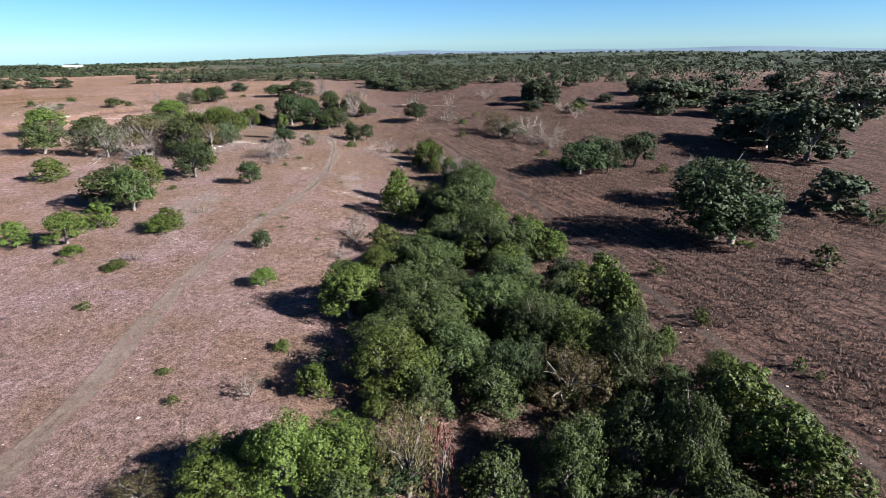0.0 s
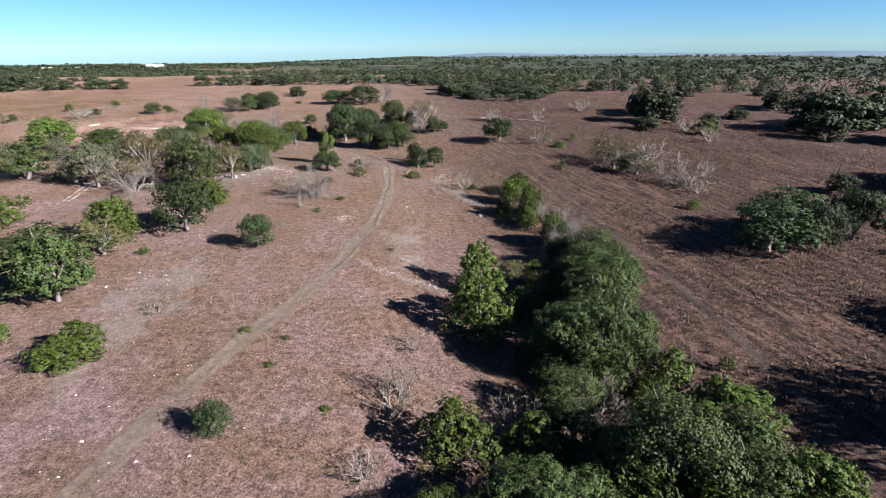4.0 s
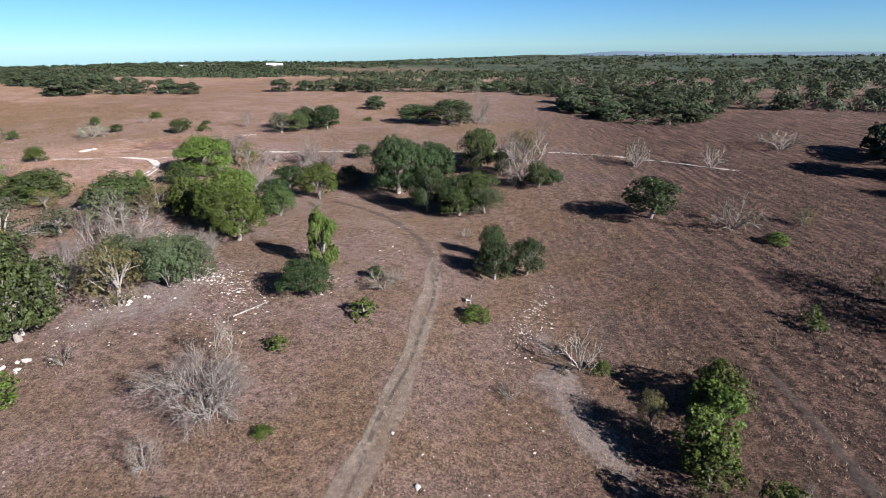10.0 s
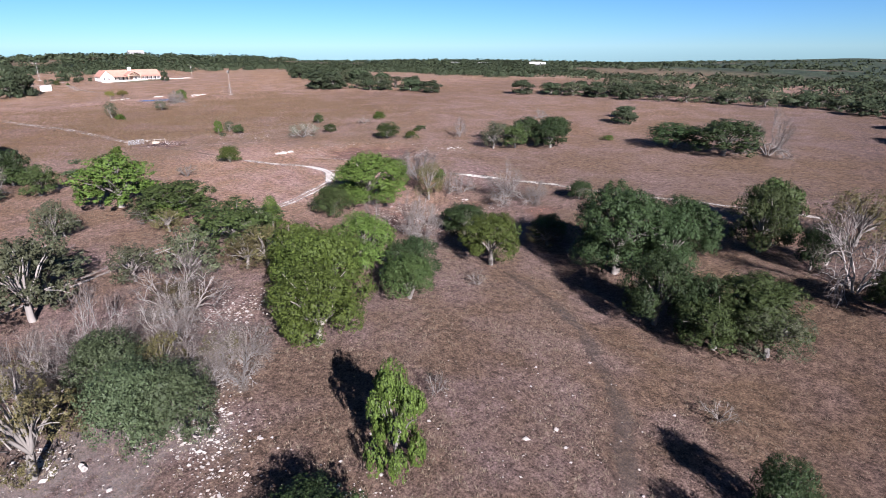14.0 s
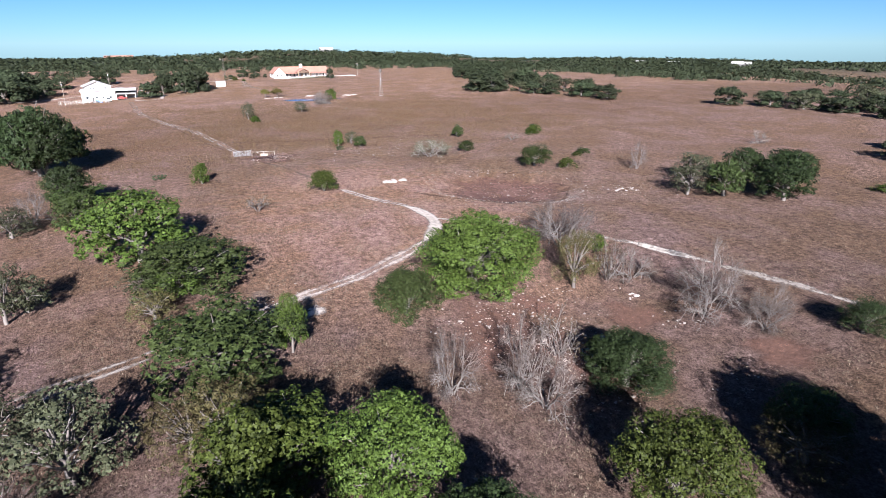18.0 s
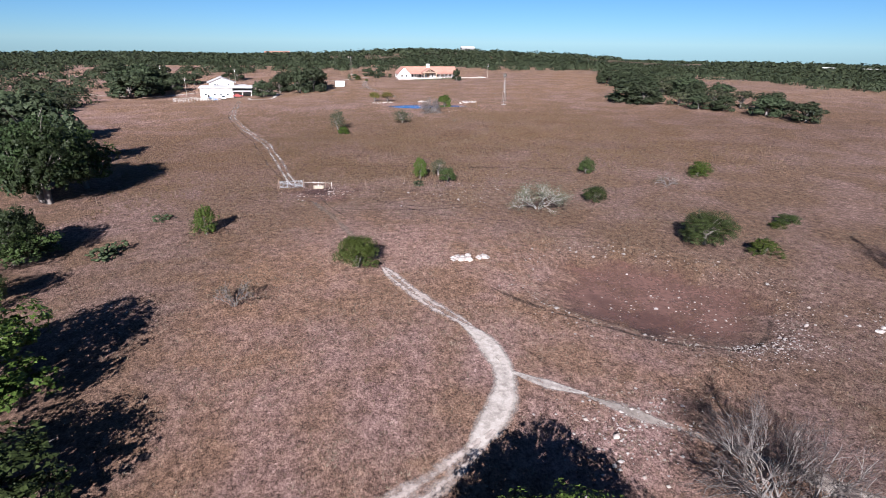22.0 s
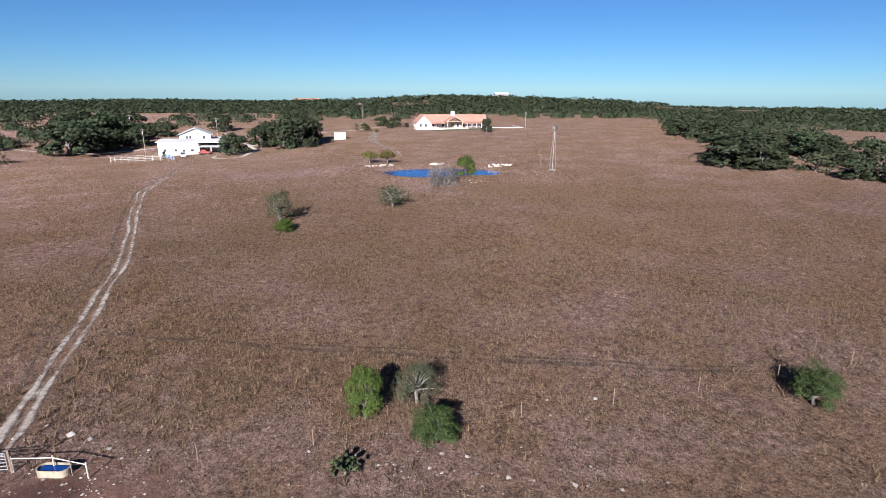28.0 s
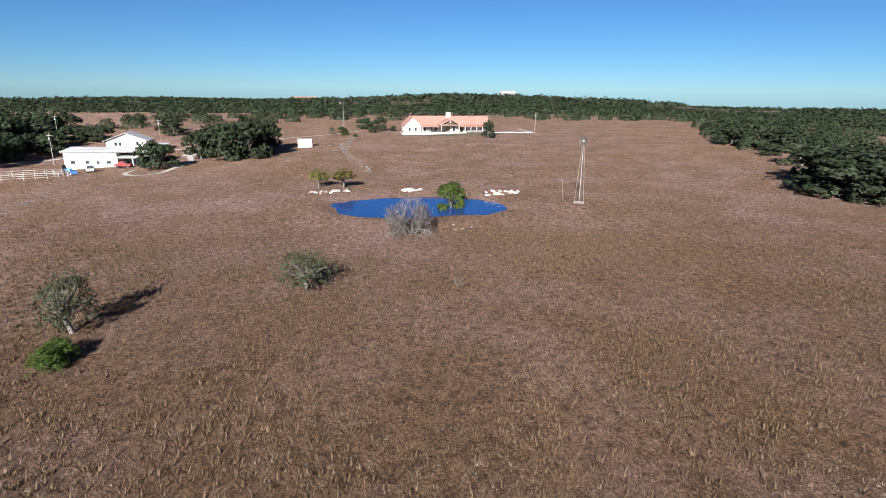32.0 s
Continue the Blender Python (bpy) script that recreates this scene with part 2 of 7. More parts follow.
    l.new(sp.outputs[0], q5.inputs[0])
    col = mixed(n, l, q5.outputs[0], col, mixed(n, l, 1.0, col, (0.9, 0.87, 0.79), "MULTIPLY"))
    # short grazed straw beyond the gate
    q3 = n.new("ShaderNodeMapRange")
    q3.interpolation_type = "SMOOTHSTEP"
    for sock, v in zip(q3.inputs[1:5], (-222.0, -278.0, 0.0, 1.0)):
        sock.default_value = v
    l.new(sp.outputs[0], q3.inputs[0])
    col = mixed(n, l, q3.outputs[0], col, mixed(n, l, 1.0, col, (1.35, 1.37, 1.4), "MULTIPLY"))
    # closed woods far off, with pale clearings
    away = n.new("ShaderNodeVectorMath")
    away.operation = "DISTANCE"
    l.new(pos, away.inputs[0])
    away.inputs[1].default_value = (-150, 150, 0)
    w1 = n.new("ShaderNodeMapRange")
    for sock, v in zip(w1.inputs[1:5], (560.0, 900.0, 0.0, 1.0)):
        sock.default_value = v
    l.new(away.outputs["Value"], w1.inputs[0])
    glade = ramp_of(n, [(0.3, (0, 0, 0)), (0.4, (1, 1, 1))])
    l.new(noise_of(n, l, 0.006, 4, 0.6, pos).outputs["Fac"], glade.inputs[0])
    canopy = ramp_of(n, [(0.4, (0.008, 0.012, 0.007)), (0.62, (0.04, 0.05, 0.027))])
    l.new(noise_of(n, l, 0.09, 4, 0.7, pos).outputs["Fac"], canopy.inputs[0])
    w2 = n.new("ShaderNodeMath")
    w2.operation = "MULTIPLY"
    l.new(w1.outputs[0], w2.inputs[0])
    l.new(glade.outputs[0], w2.inputs[1])
    col = mixed(n, l, w2.outputs[0], col, canopy.outputs[0])
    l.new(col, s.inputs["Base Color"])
    s.inputs["Roughness"].default_value = 0.95
    s.inputs["Specular IOR Level"].default_value = 0.15
    hm = n.new("ShaderNodeMath")
    hm.operation = "ADD"
    l.new(grain.outputs["Fac"], hm.inputs[0])
    l.new(tuft.outputs["Fac"], hm.inputs[1])
    bumped(n, l, hm.outputs[0], 0.9, 0.5, s)
    return m


def strip_material(name, dark, light, lanes, soft=0.5, cover=1.0):
    """A worn track: lanes of bare soil across the strip's UV, ragged at the edges, the pasture showing between."""
    m, n, l = nodes_of(name)
    s = n["Principled BSDF"]
    pos = place_of(n)
    uv = n.new("ShaderNodeUVMap").outputs[0]
    sep = n.new("ShaderNodeSeparateXYZ")
    l.new(uv, sep.inputs[0])
    a, b = noise_of(n, l, 2.2, 5, 0.7, pos), noise_of(n, l, 0.25, 3, 0.6, pos)
    r = ramp_of(n, [(0.3, dark), (0.7, light)])
    l.new(a.outputs["Fac"], r.inputs[0])
    l.new(r.outputs[0], s.inputs["Base Color"])
    s.inputs["Roughness"].default_value = 0.95
    prof = n.new("ShaderNodeValToRGB")
    e = prof.color_ramp.elements
    while len(e) < len(lanes):
        e.new(0.5)
    for el, (p, v) in zip(e, lanes):
        el.position, el.color = p, (v, v, v, 1)
    l.new(sep.outputs[0], prof.inputs[0])
    add = n.new("ShaderNodeMath")
    add.operation = "MULTIPLY_ADD"
    l.new(a.outputs["Fac"], add.inputs[0])
    add.inputs[1].default_value = soft
    l.new(prof.outputs[0], add.inputs[2])
    add2 = n.new("ShaderNodeMath")
    add2.operation = "MULTIPLY_ADD"
    l.new(b.outputs["Fac"], add2.inputs[0])
    add2.inputs[1].default_value = soft * 2
    l.new(add.outputs[0], add2.inputs[2])
    al = n.new("ShaderNodeMapRange")
    al.inputs[1].default_value, al.inputs[2].default_value = 0.3 + soft * 1.5, 1.05 + soft * 1.5
    al.inputs[4].default_value = cover
    l.new(add2.outputs[0], al.inputs[0])
    tr = n.new("ShaderNodeBsdfTransparent")
    mx = n.new("ShaderNodeMixShader")
    l.new(al.outputs[0], mx.inputs[0])
    l.new(tr.outputs[0], mx.inputs[1])
    l.new(s.outputs[0], mx.inputs[2])
    l.new(mx.outputs[0], n["Material Output"].inputs[0])
    bumped(n, l, a.outputs["Fac"], 0.5, 0.1, s)
    return m


PASTURE = ground_material()
TWO_RUTS = [(0.06, 0.0), (0.2, 0.85), (0.3, 0.85), (0.42, 0.1), (0.58, 0.15), (0.7, 0.85), (0.8, 0.8), (0.94, 0.0)]
ONE_LANE = [(0.05, 0.0), (0.35, 1.0), (0.65, 1.0), (0.95, 0.0)]
CALICHE = strip_material("pale_caliche_track", (0.15, 0.115, 0.095), (0.38, 0.325, 0.28), TWO_RUTS, 1.2, 0.8)
WHITE_ROAD = strip_material("white_worn_road", (0.24, 0.185, 0.155), (0.46, 0.385, 0.335), [(0.02, 0.0), (0.2, 0.65), (0.32, 0.95), (0.42, 0.55), (0.55, 0.5), (0.66, 0.95), (0.8, 0.65), (0.98, 0.0)], 1.0, 0.85)
BRIGHT_ROAD = strip_material("bare_white_caliche", (0.26, 0.215, 0.185), (0.44, 0.385, 0.335), [(0.02, 0.0), (0.3, 1.05), (0.5, 0.9), (0.7, 1.05), (0.98, 0.0)], 0.6, 0.95)
BRIGHT_SOIL = strip_material("white_caliche_patch", (0.3, 0.25, 0.215), (0.44, 0.385, 0.335), ONE_LANE, 0.9, 0.9)
GRAVEL_DRIVE = strip_material("pale_gravel_drive", (0.3, 0.24, 0.2), (0.45, 0.38, 0.325), ONE_LANE, 0.2)
DIRT = strip_material("brown_dirt_track", (0.08, 0.058, 0.043), (0.165, 0.123, 0.094), [(0.04, 0.0), (0.2, 0.8), (0.35, 0.85), (0.5, 0.6), (0.65, 0.85), (0.85, 0.9), (0.97, 0.0)], 0.7, 0.72)
THIN_TRACK = strip_material("thin_pale_track", (0.15, 0.12, 0.1), (0.36, 0.31, 0.265), ONE_LANE, 1.9, 0.7)
PALE_PATH = strip_material("worn_pale_path", (0.13, 0.098, 0.074), (0.24, 0.19, 0.15), ONE_LANE, 1.4, 0.32)
# serves real ruts and trails, and the painted shadow of the cut bank
RUT_AND_SHADE = strip_material("dark_rut_and_shade", (0.018, 0.012, 0.009), (0.05, 0.035, 0.026), ONE_LANE, 1.3, 0.45)
SOFT_RUT = strip_material("faint_wheel_rut", (0.035, 0.024, 0.018), (0.085, 0.06, 0.045), ONE_LANE, 1.6, 0.35)
FAINT = strip_material("faint_path", (0.03, 0.021, 0.016), (0.075, 0.054, 0.042), ONE_LANE, 1.2, 0.4)
MUD = strip_material("trampled_red_mud", (0.02, 0.006, 0.004), (0.07, 0.024, 0.016), [(0.03, 0.0), (0.3, 1.0), (0.7, 1.0), (0.97, 0.0)], 0.9, 0.8)
BARE_SOIL = strip_material("red_brown_soil", (0.06, 0.026, 0.016), (0.17, 0.085, 0.058), [(0.03, 0.0), (0.3, 1.0), (0.7, 1.0), (0.97, 0.0)], 0.9, 0.75)
POND_SOIL = strip_material("dry_pond_bed", (0.06, 0.026, 0.018), (0.15, 0.072, 0.052), [(0.03, 0.0), (0.1, 1.0), (0.76, 0.95), (0.98, 0.0)], 0.9, 0.88)
DAMP_SOIL = strip_material("damp_dark_soil", (0.04, 0.014, 0.01), (0.095, 0.042, 0.032), ONE_LANE, 1.6, 0.5)
PALE_SOIL = strip_material("pale_stony_soil", (0.13, 0.1, 0.09), (0.3, 0.25, 0.225), ONE_LANE, 1.8, 0.3)
SHORN = strip_material("green_lawn", (0.06, 0.068, 0.03), (0.14, 0.135, 0.066), ONE_LANE, 0.3, 0.8)
BARK = surface("grey_bark", (0.06, 0.048, 0.04), (0.2, 0.172, 0.152), 3.0, 0.5, 0.95)
PALE_BARK = surface("pale_weathered_bark", (0.08, 0.066, 0.058), (0.23, 0.198, 0.178), 3.0, 0.5, 0.95)
WHITE_BARK = surface("lichened_bark", (0.2, 0.175, 0.155), (0.45, 0.41, 0.37), 3.0, 0.5, 0.95)
LIMESTONE = surface("pale_limestone", (0.2, 0.165, 0.145), (0.42, 0.37, 0.335), 2.5, 0.5, 0.9, stain=(0.3, 0.235, 0.19))
LEAF = {
    "oak": foliage("live_oak_leaves", (0.006, 0.01, 0.003), (0.08, 0.106, 0.03)),
    "oakd": foliage("dark_live_oak_leaves", (0.005, 0.009, 0.003), (0.05, 0.073, 0.024)),
    "oakb": foliage("bright_oak_leaves", (0.009, 0.016, 0.002), (0.118, 0.158, 0.03)),
    "gry": foliage("thin_grey_green_leaves", (0.018, 0.02, 0.01), (0.11, 0.115, 0.062)),
    "gryg": foliage("silvery_green_leaves", (0.014, 0.02, 0.009), (0.1, 0.125, 0.058)),
    "cedar": foliage("juniper_leaves", (0.006, 0.011, 0.002), (0.1, 0.132, 0.022)),
    "yel": foliage("yellowing_leaves", (0.024, 0.02, 0.008), (0.14, 0.115, 0.048), gaps=0.5),
    "brn": foliage("dry_brown_leaves", (0.04, 0.03, 0.018), (0.16, 0.122, 0.08), gaps=0.5),
    "gold": foliage("golden_green_leaves", (0.04, 0.036, 0.008), (0.2, 0.165, 0.045)),
    "red": foliage("dark_red_leaves", (0.05, 0.018, 0.015), (0.14, 0.055, 0.045)),
    "far": foliage("distant_oak_leaves", (0.01, 0.016, 0.008), (0.072, 0.087, 0.042), grain=3.0, gaps=0.33),
    "twig": foliage("grey_twigs", (0.055, 0.042, 0.036), (0.2, 0.16, 0.14), 0.9, 0.0, gaps=0.0),
    "lichen": foliage("grey_lichened_leaves", (0.06, 0.06, 0.035), (0.2, 0.2, 0.13)),
    "straw": foliage("dry_straw", (0.06, 0.045, 0.032), (0.25, 0.19, 0.138), 0.8, 0.15, gaps=0.0, vary=False),
}

# ---- the lie of the land ----
CREEK = [(16, -70), (12, 23), (7, 59), (0, 94), (-9, 141), (-15, 164), (-26, 188), (-53, 205), (-88, 217)]
POND = (-278.0, 240.2, 9.2, 13.8)


def soft_clamp(v, a, b, s=23.5):
    low = a + s * np.logaddexp(0, (v - a) / s)
    return b - s * np.logaddexp(0, (b - low) / s)


def off_creek(x, y):
    best = np.full(np.shape(x), 1e9)
    for (ax, ay), (bx, by) in zip(CREEK[:-1], CREEK[1:]):
        u = np.clip(((x - ax) * (bx - ax) + (y - ay) * (by - ay)) / ((bx - ax) ** 2 + (by - ay) ** 2), 0, 1)
        best = np.minimum(best, np.hypot(x - ax - u * (bx - ax), y - ay - u * (by - ay)))
    return best


def dry_pond(x, y):
    """0 in the middle of the dry stock pond, 1 at its rim: a rounded oblong lying askew."""
    u, v = (x + 130.3) * 0.7 + (y - 230.8) * 0.714, -(x + 130.3) * 0.714 + (y - 230.8) * 0.7
    return (np.abs(u / 11.8) ** 3 + np.abs(v / 9.0) ** 3) ** (1 / 3)


def height(x, y):
    """The ground: a gentle rise to the house, a creek bed, a dug pond, and rolling country falling away far off."""
    x, y = np.asarray(x, float), np.asarray(y, float)
    xc, yc = soft_clamp(x, -492, 188), soft_clamp(y, -94, 352)
    u, v = xc / 100, yc / 100
    z = 1.033 - 1.308 * u - 0.04 * v + 0.069 * u * u + 0.247 * u * v + 0.507 * v * v
    z = z - 3.0 * np.exp(-((off_creek(x, y) / 15.2) ** 2)) - 3.6 * np.exp(-(((x + 366) / 46) ** 2 + ((y - 146) / 46) ** 2)) + 0.65 * np.exp(-(((x + 276) / 36) ** 2 + ((y - 244) / 36) ** 2))
    away = np.maximum(np.hypot(x - xc, y - yc) - 70, 0)
    k = np.clip(away / 352, 0, 1)
    north_east = np.clip((x + 0.55 * y - 100) / 1400, 0, 1) * np.clip((y - 300) / 900, 0, 1)
    z = z - (0.027 - 0.0115 * north_east) * away + k * (5.9 * np.sin(x / 246 + 1.3) * np.cos(y / 305 + 0.4) + 3.5 * np.sin(x / 111 - y / 141)
                                 + 11.0 * np.exp(-(((x + 1055) / 305) ** 2 + ((y - 387) / 300) ** 2)) + 9.0 * np.exp(-(((x + 900) / 200) ** 2 + ((y + 190) / 150) ** 2)))
    z = z + 0.1 * np.sin(x / 3.1 + 1.7 * np.sin(y / 5.3)) * np.sin(y / 3.7 + x / 9.0) + 0.18 * np.sin(x / 11.0 + y / 17.0) * np.cos(y / 8.0 - x / 21.0)
    r = np.sqrt(((x - POND[0]) / POND[2]) ** 2 + ((y - POND[1]) / POND[3]) ** 2)
    bowl = np.clip(1.25 - r, 0, 0.6)
    z = z - 11.0 * np.exp(-(((x + 640) / 260) ** 2 + ((y - 760) / 260) ** 2))
    dry = dry_pond(x, y)
    z = z - 1.1 / (1 + np.exp(np.clip((dry - 0.92) / 0.05, -50, 50))) + 0.1 * np.exp(-(((dry - 1.08) / 0.1) ** 2))
    return z - 2.6 * bowl + 0.9 * np.exp(-((r - 1.35) / 0.22) ** 2) * (x > POND[0] - 2)


def ground_z(x, y):
    return float(height(x, y))


def mesh_of(name, verts, faces, material, smooth=False):
    me = bpy.data.meshes.new(name)
    verts, faces = np.asarray(verts, np.float32), np.asarray(faces, np.int32)
    me.vertices.add(len(verts))
    me.vertices.foreach_set("co", verts.ravel())
    k = faces.shape[1]
    me.loops.add(faces.size)
    me.loops.foreach_set("vertex_index", faces.ravel())
    me.polygons.add(len(faces))
    me.polygons.foreach_set("loop_start", np.arange(0, faces.size, k, dtype=np.int32))
    if smooth:
        me.polygons.foreach_set("use_smooth", np.ones(len(faces), bool))
    me.update(calc_edges=True)
    me.materials.append(material)
    return me


def axis_steps(a, b, step, reach):
    mid = list(np.arange(a, b + step, step))
    d, out = step, []
    v = mid[-1]
    while v < reach:
        d *= 1.16
        v += d
        out.append(v)
    low, d, v = [], step, a
    while v > -reach:
        d *= 1.16
        v -= d
        low.append(v)
    return np.array(low[::-1] + mid + out)


gx, gy = axis_steps(-440, 130, 2.6, 4300), axis_steps(0, 330, 2.6, 4300)
GX, GY = np.meshgrid(gx, gy, indexing="ij")
gi = np.arange(GX.size).reshape(GX.shape)
gf = np.stack([gi[:-1, :-1], gi[1:, :-1], gi[1:, 1:], gi[:-1, 1:]], -1).reshape(-1, 4)
GZ = height(GX, GY)
ground = new("ground", mesh_of("ground", np.stack([GX, GY, GZ], -1).reshape(-1, 3), gf, PASTURE, True))
tagged(ground, "rolling dry brown autumn pasture with thin stony soil", "ground", kind="structure")


WORN = []


def sheet_z(x, y):
    """Height of the ground sheet itself, between its grid points."""
    i, j = np.clip(np.searchsorted(gx, x) - 1, 0, len(gx) - 2), np.clip(np.searchsorted(gy, y) - 1, 0, len(gy) - 2)
    u, v = (x - gx[i]) / (gx[i + 1] - gx[i]), (y - gy[j]) / (gy[j + 1] - gy[j])
    z = GZ[i, j] * (1 - u) * (1 - v) + GZ[i + 1, j] * u * (1 - v) + GZ[i, j + 1] * (1 - u) * v + GZ[i + 1, j + 1] * u * v
    return z


def strip(name, points, width, material, label, lift=0.07):
    """A track draped on the ground along a smooth line through the points."""
    p = np.array(points, float)
    dist = np.concatenate([[0], np.cumsum(np.hypot(*np.diff(p, axis=0).T))])
    n = max(int(dist[-1] / 1.2), 4)
    s = np.linspace(0, dist[-1], n)
    xy = np.stack([np.interp(s, dist, p[:, k]) for k in (0, 1)], 1)
    for _ in range(5):
        xy[1:-1] = (xy[:-2] + 2 * xy[1:-1] + xy[2:]) / 4
    xy += 0.12 * np.stack([np.sin(s / 2.3), np.cos(s / 3.1)], 1)
    WORN.append((xy, width))
    d = np.gradient(xy, axis=0)
    d /= np.hypot(*d.T)[:, None] + 1e-9
    side = np.stack([-d[:, 1], d[:, 0]], 1)
    across = np.linspace(-0.5, 0.5, 5)
    wide = width * np.clip(np.minimum(s, dist[-1] - s) / (1.6 * width), 0.04, 1) ** 0.6 * (1 + 0.12 * np.sin(s / 3.7 + points[0][0]) + 0.08 * np.sin(s / 1.9))
    q = xy[:, None, :] + across[None, :, None] * wide[:, None, None] * side[:, None, :]
    z = sheet_z(q[..., 0], q[..., 1]) + lift
    idx = np.arange(n * 5).reshape(n, 5)
    f = np.stack([idx[:-1, :-1], idx[1:, :-1], idx[1:, 1:], idx[:-1, 1:]], -1).reshape(-1, 4)
    me = mesh_of(name, np.concatenate([q, z[..., None]], -1).reshape(-1, 3), f, material, True)
    uv = np.stack(np.broadcast_arrays(across[None, :] + 0.5, s[:, None] / width), -1).reshape(-1, 2)
    lay = me.uv_layers.new(name="UVMap")
    lay.data.foreach_set("uv", uv[f.ravel()].astype(np.float32).ravel())
    return tagged(new(name, me), label, "track", kind="structure")


SOIL = []


def patch(name, x, y, rx, ry, turn, material, label, lift=0.04, square=2.0):
    """A round worn patch of soil draped on the ground, fading at its rim."""
    rings, seg = 12, 40
    if material is BARE_SOIL and square == 2.0:
        SOIL.append((x, y, rx, ry))
    r, a = np.meshgrid(np.linspace(0.02, 1, rings), np.linspace(0, 2 * np.pi, seg, endpoint=False), indexing="ij")
    wob = (1 + (0.13 * np.sin(3 * a + x) + 0.08 * np.sin(5 * a + y)) * (2 / square) ** 3) * (np.abs(np.cos(a)) ** square + np.abs(np.sin(a)) ** square) ** (-1 / square)
    px, py = r * rx * wob * np.cos(a), r * ry * wob * np.sin(a)
    c, s = math.cos(radians(turn)), math.sin(radians(turn))
    X, Y = x + px * c - py * s, y + px * s + py * c
    idx = np.arange(rings * seg).reshape(rings, seg)
    nx = np.roll(idx, -1, 1)
    f = np.stack([idx[:-1], idx[1:], nx[1:], nx[:-1]], -1).reshape(-1, 4)
    me = mesh_of(name, np.stack([X, Y, sheet_z(X, Y) + lift], -1).reshape(-1, 3), f, material, True)
    u = 0.5 + 0.5 * r
    lay = me.uv_layers.new(name="UVMap")
    lay.data.foreach_set("uv", np.stack([u, a], -1).reshape(-1, 2)[f.ravel()].astype(np.float32).ravel())
    return tagged(new(name, me), label, "bare soil", kind="structure")


# tracks
strip("dirt_track", [(-30, -20), (-31, 10), (-31, 34), (-31, 45), (-32, 54), (-32.5, 66), (-31, 84), (-27, 106), (-26.8, 128), (-28, 146), (-32, 165), (-34, 172), (-36.5, 179)], 2.9, DIRT, "brown two-rut dirt track worn through dry pasture")
strip("wheel_rut", [(-27.6, 106), (-26.4, 112), (-26.1, 117), (-25.8, 123), (-26.6, 130.4), (-28.3, 143.4), (-30, 157), (-32.5, 168), (-34.8, 178)], 0.5, RUT_AND_SHADE, "dark wheel rut along the edge of the dirt track", 0.07)
# bank's shadow line laid on as a dark strip, the ground grid being coarse
strip("cut_bank_shadow", [(-134.5, 215.2), (-130.5, 217.2), (-127.3, 220.2), (-124.4, 223.3), (-121.4, 226.2), (-119, 229.8), (-118.4, 233), (-120.6, 236.2), (-124.0, 239.2)], 1.0, RUT_AND_SHADE, "shadow of the crumbling cut bank along the dry pond, painted as a dark strip", 0.07)
strip("wheel_rut", [(-197.8, 193.7), (-192.3, 210.0), (-187.3, 224.1), (-183.8, 236.9), (-180.9, 247.6)], 0.9, SOFT_RUT, "dark wheel rut crossing the pasture", 0.07)
strip("wheel_rut", [(-193.4, 209.7), (-188.2, 224.3), (-184.4, 237.3), (-181.5, 248.2)], 0.5, SOFT_RUT, "dark wheel rut crossing the pasture", 0.07)
strip("wheel_rut", [(-187.5, 192.0), (-200, 189), (-214, 186.4), (-226, 184), (-246, 178.2), (-266, 173.6), (-284, 172)], 0.55, SOFT_RUT, "dark wheel rut beside the pale track", 0.07)
for trail in ([(-171.5, 205), (-167.3, 208.5), (-165.3, 210.0), (-162.5, 211.8), (-159.7, 214.3), (-156, 219), (-153, 225)], [(-165.2, 201.5), (-163.7, 205.6), (-163.0, 208.0), (-162.2, 211.8), (-161.4, 215.0), (-161.8, 221)],
              [(-167.3, 208.5), (-164.7, 211.8), (-163.2, 213.8), (-162.5, 215.1), (-163, 221)], [(-161, 202.2), (-164.4, 200.9), (-169.0, 199.8), (-174, 198.9)]):
    strip("stock_trail", trail, 0.5, RUT_AND_SHADE, "thin dark trail trodden by stock through grass")
strip("faint_path", [(-33.5, 171), (-36, 178), (-41, 186), (-50, 196), (-58, 200), (-66, 202)], 2.6, FAINT, "faint worn path under trees")
strip("creek_crossing_track", [(-26, 112), (-20.5, 108.6), (-15, 107.4), (-10.5, 107), (-6, 107), (2, 104)], 1.6, PALE_SOIL, "pale stony track going down to the creek")
strip("field_track", [(33, 10), (31, 30), (30, 40), (27, 55), (20, 88), (15.5, 111), (9.6, 135), (1.4, 163)], 1.7, FAINT, "faint brown track through dry grass beside the creek")
strip("pasture_track", [(-84, 130), (-89, 146), (-91.5, 155), (-95.1, 164.2), (-97.5, 170.5), (-99.1, 175), (-102, 183.5)], 2.4, CALICHE, "pale two-rut caliche track across the pasture")
strip("white_track", [(-99.5, 177), (-104.2, 188.5), (-106.5, 196.2), (-110.2, 204.3), (-114, 209)], 2.6, WHITE_ROAD, "white caliche track worn into two ruts across the pasture")
strip("white_track", [(-112, 206.5), (-117.5, 211.4), (-119.5, 212.0), (-125, 211.8), (-128.2, 210)], 3.0, BRIGHT_ROAD, "wide bare white caliche stretch of the track")
strip("white_track", [(-116, 216.5), (-117.6, 213.8), (-120, 212)], 2.2, BRIGHT_ROAD, "short white spur where two tracks meet")
strip("white_track", [(-126.5, 211.2), (-133.5, 208), (-138, 206.4), (-143, 205)], 1.9, WHITE_ROAD, "white caliche track worn into two ruts across the pasture")
patch("bare_soil", -100.6, 189.4, 1.3, 2.2, 30, BRIGHT_SOIL, "bare white caliche patch beside the track", 0.06)
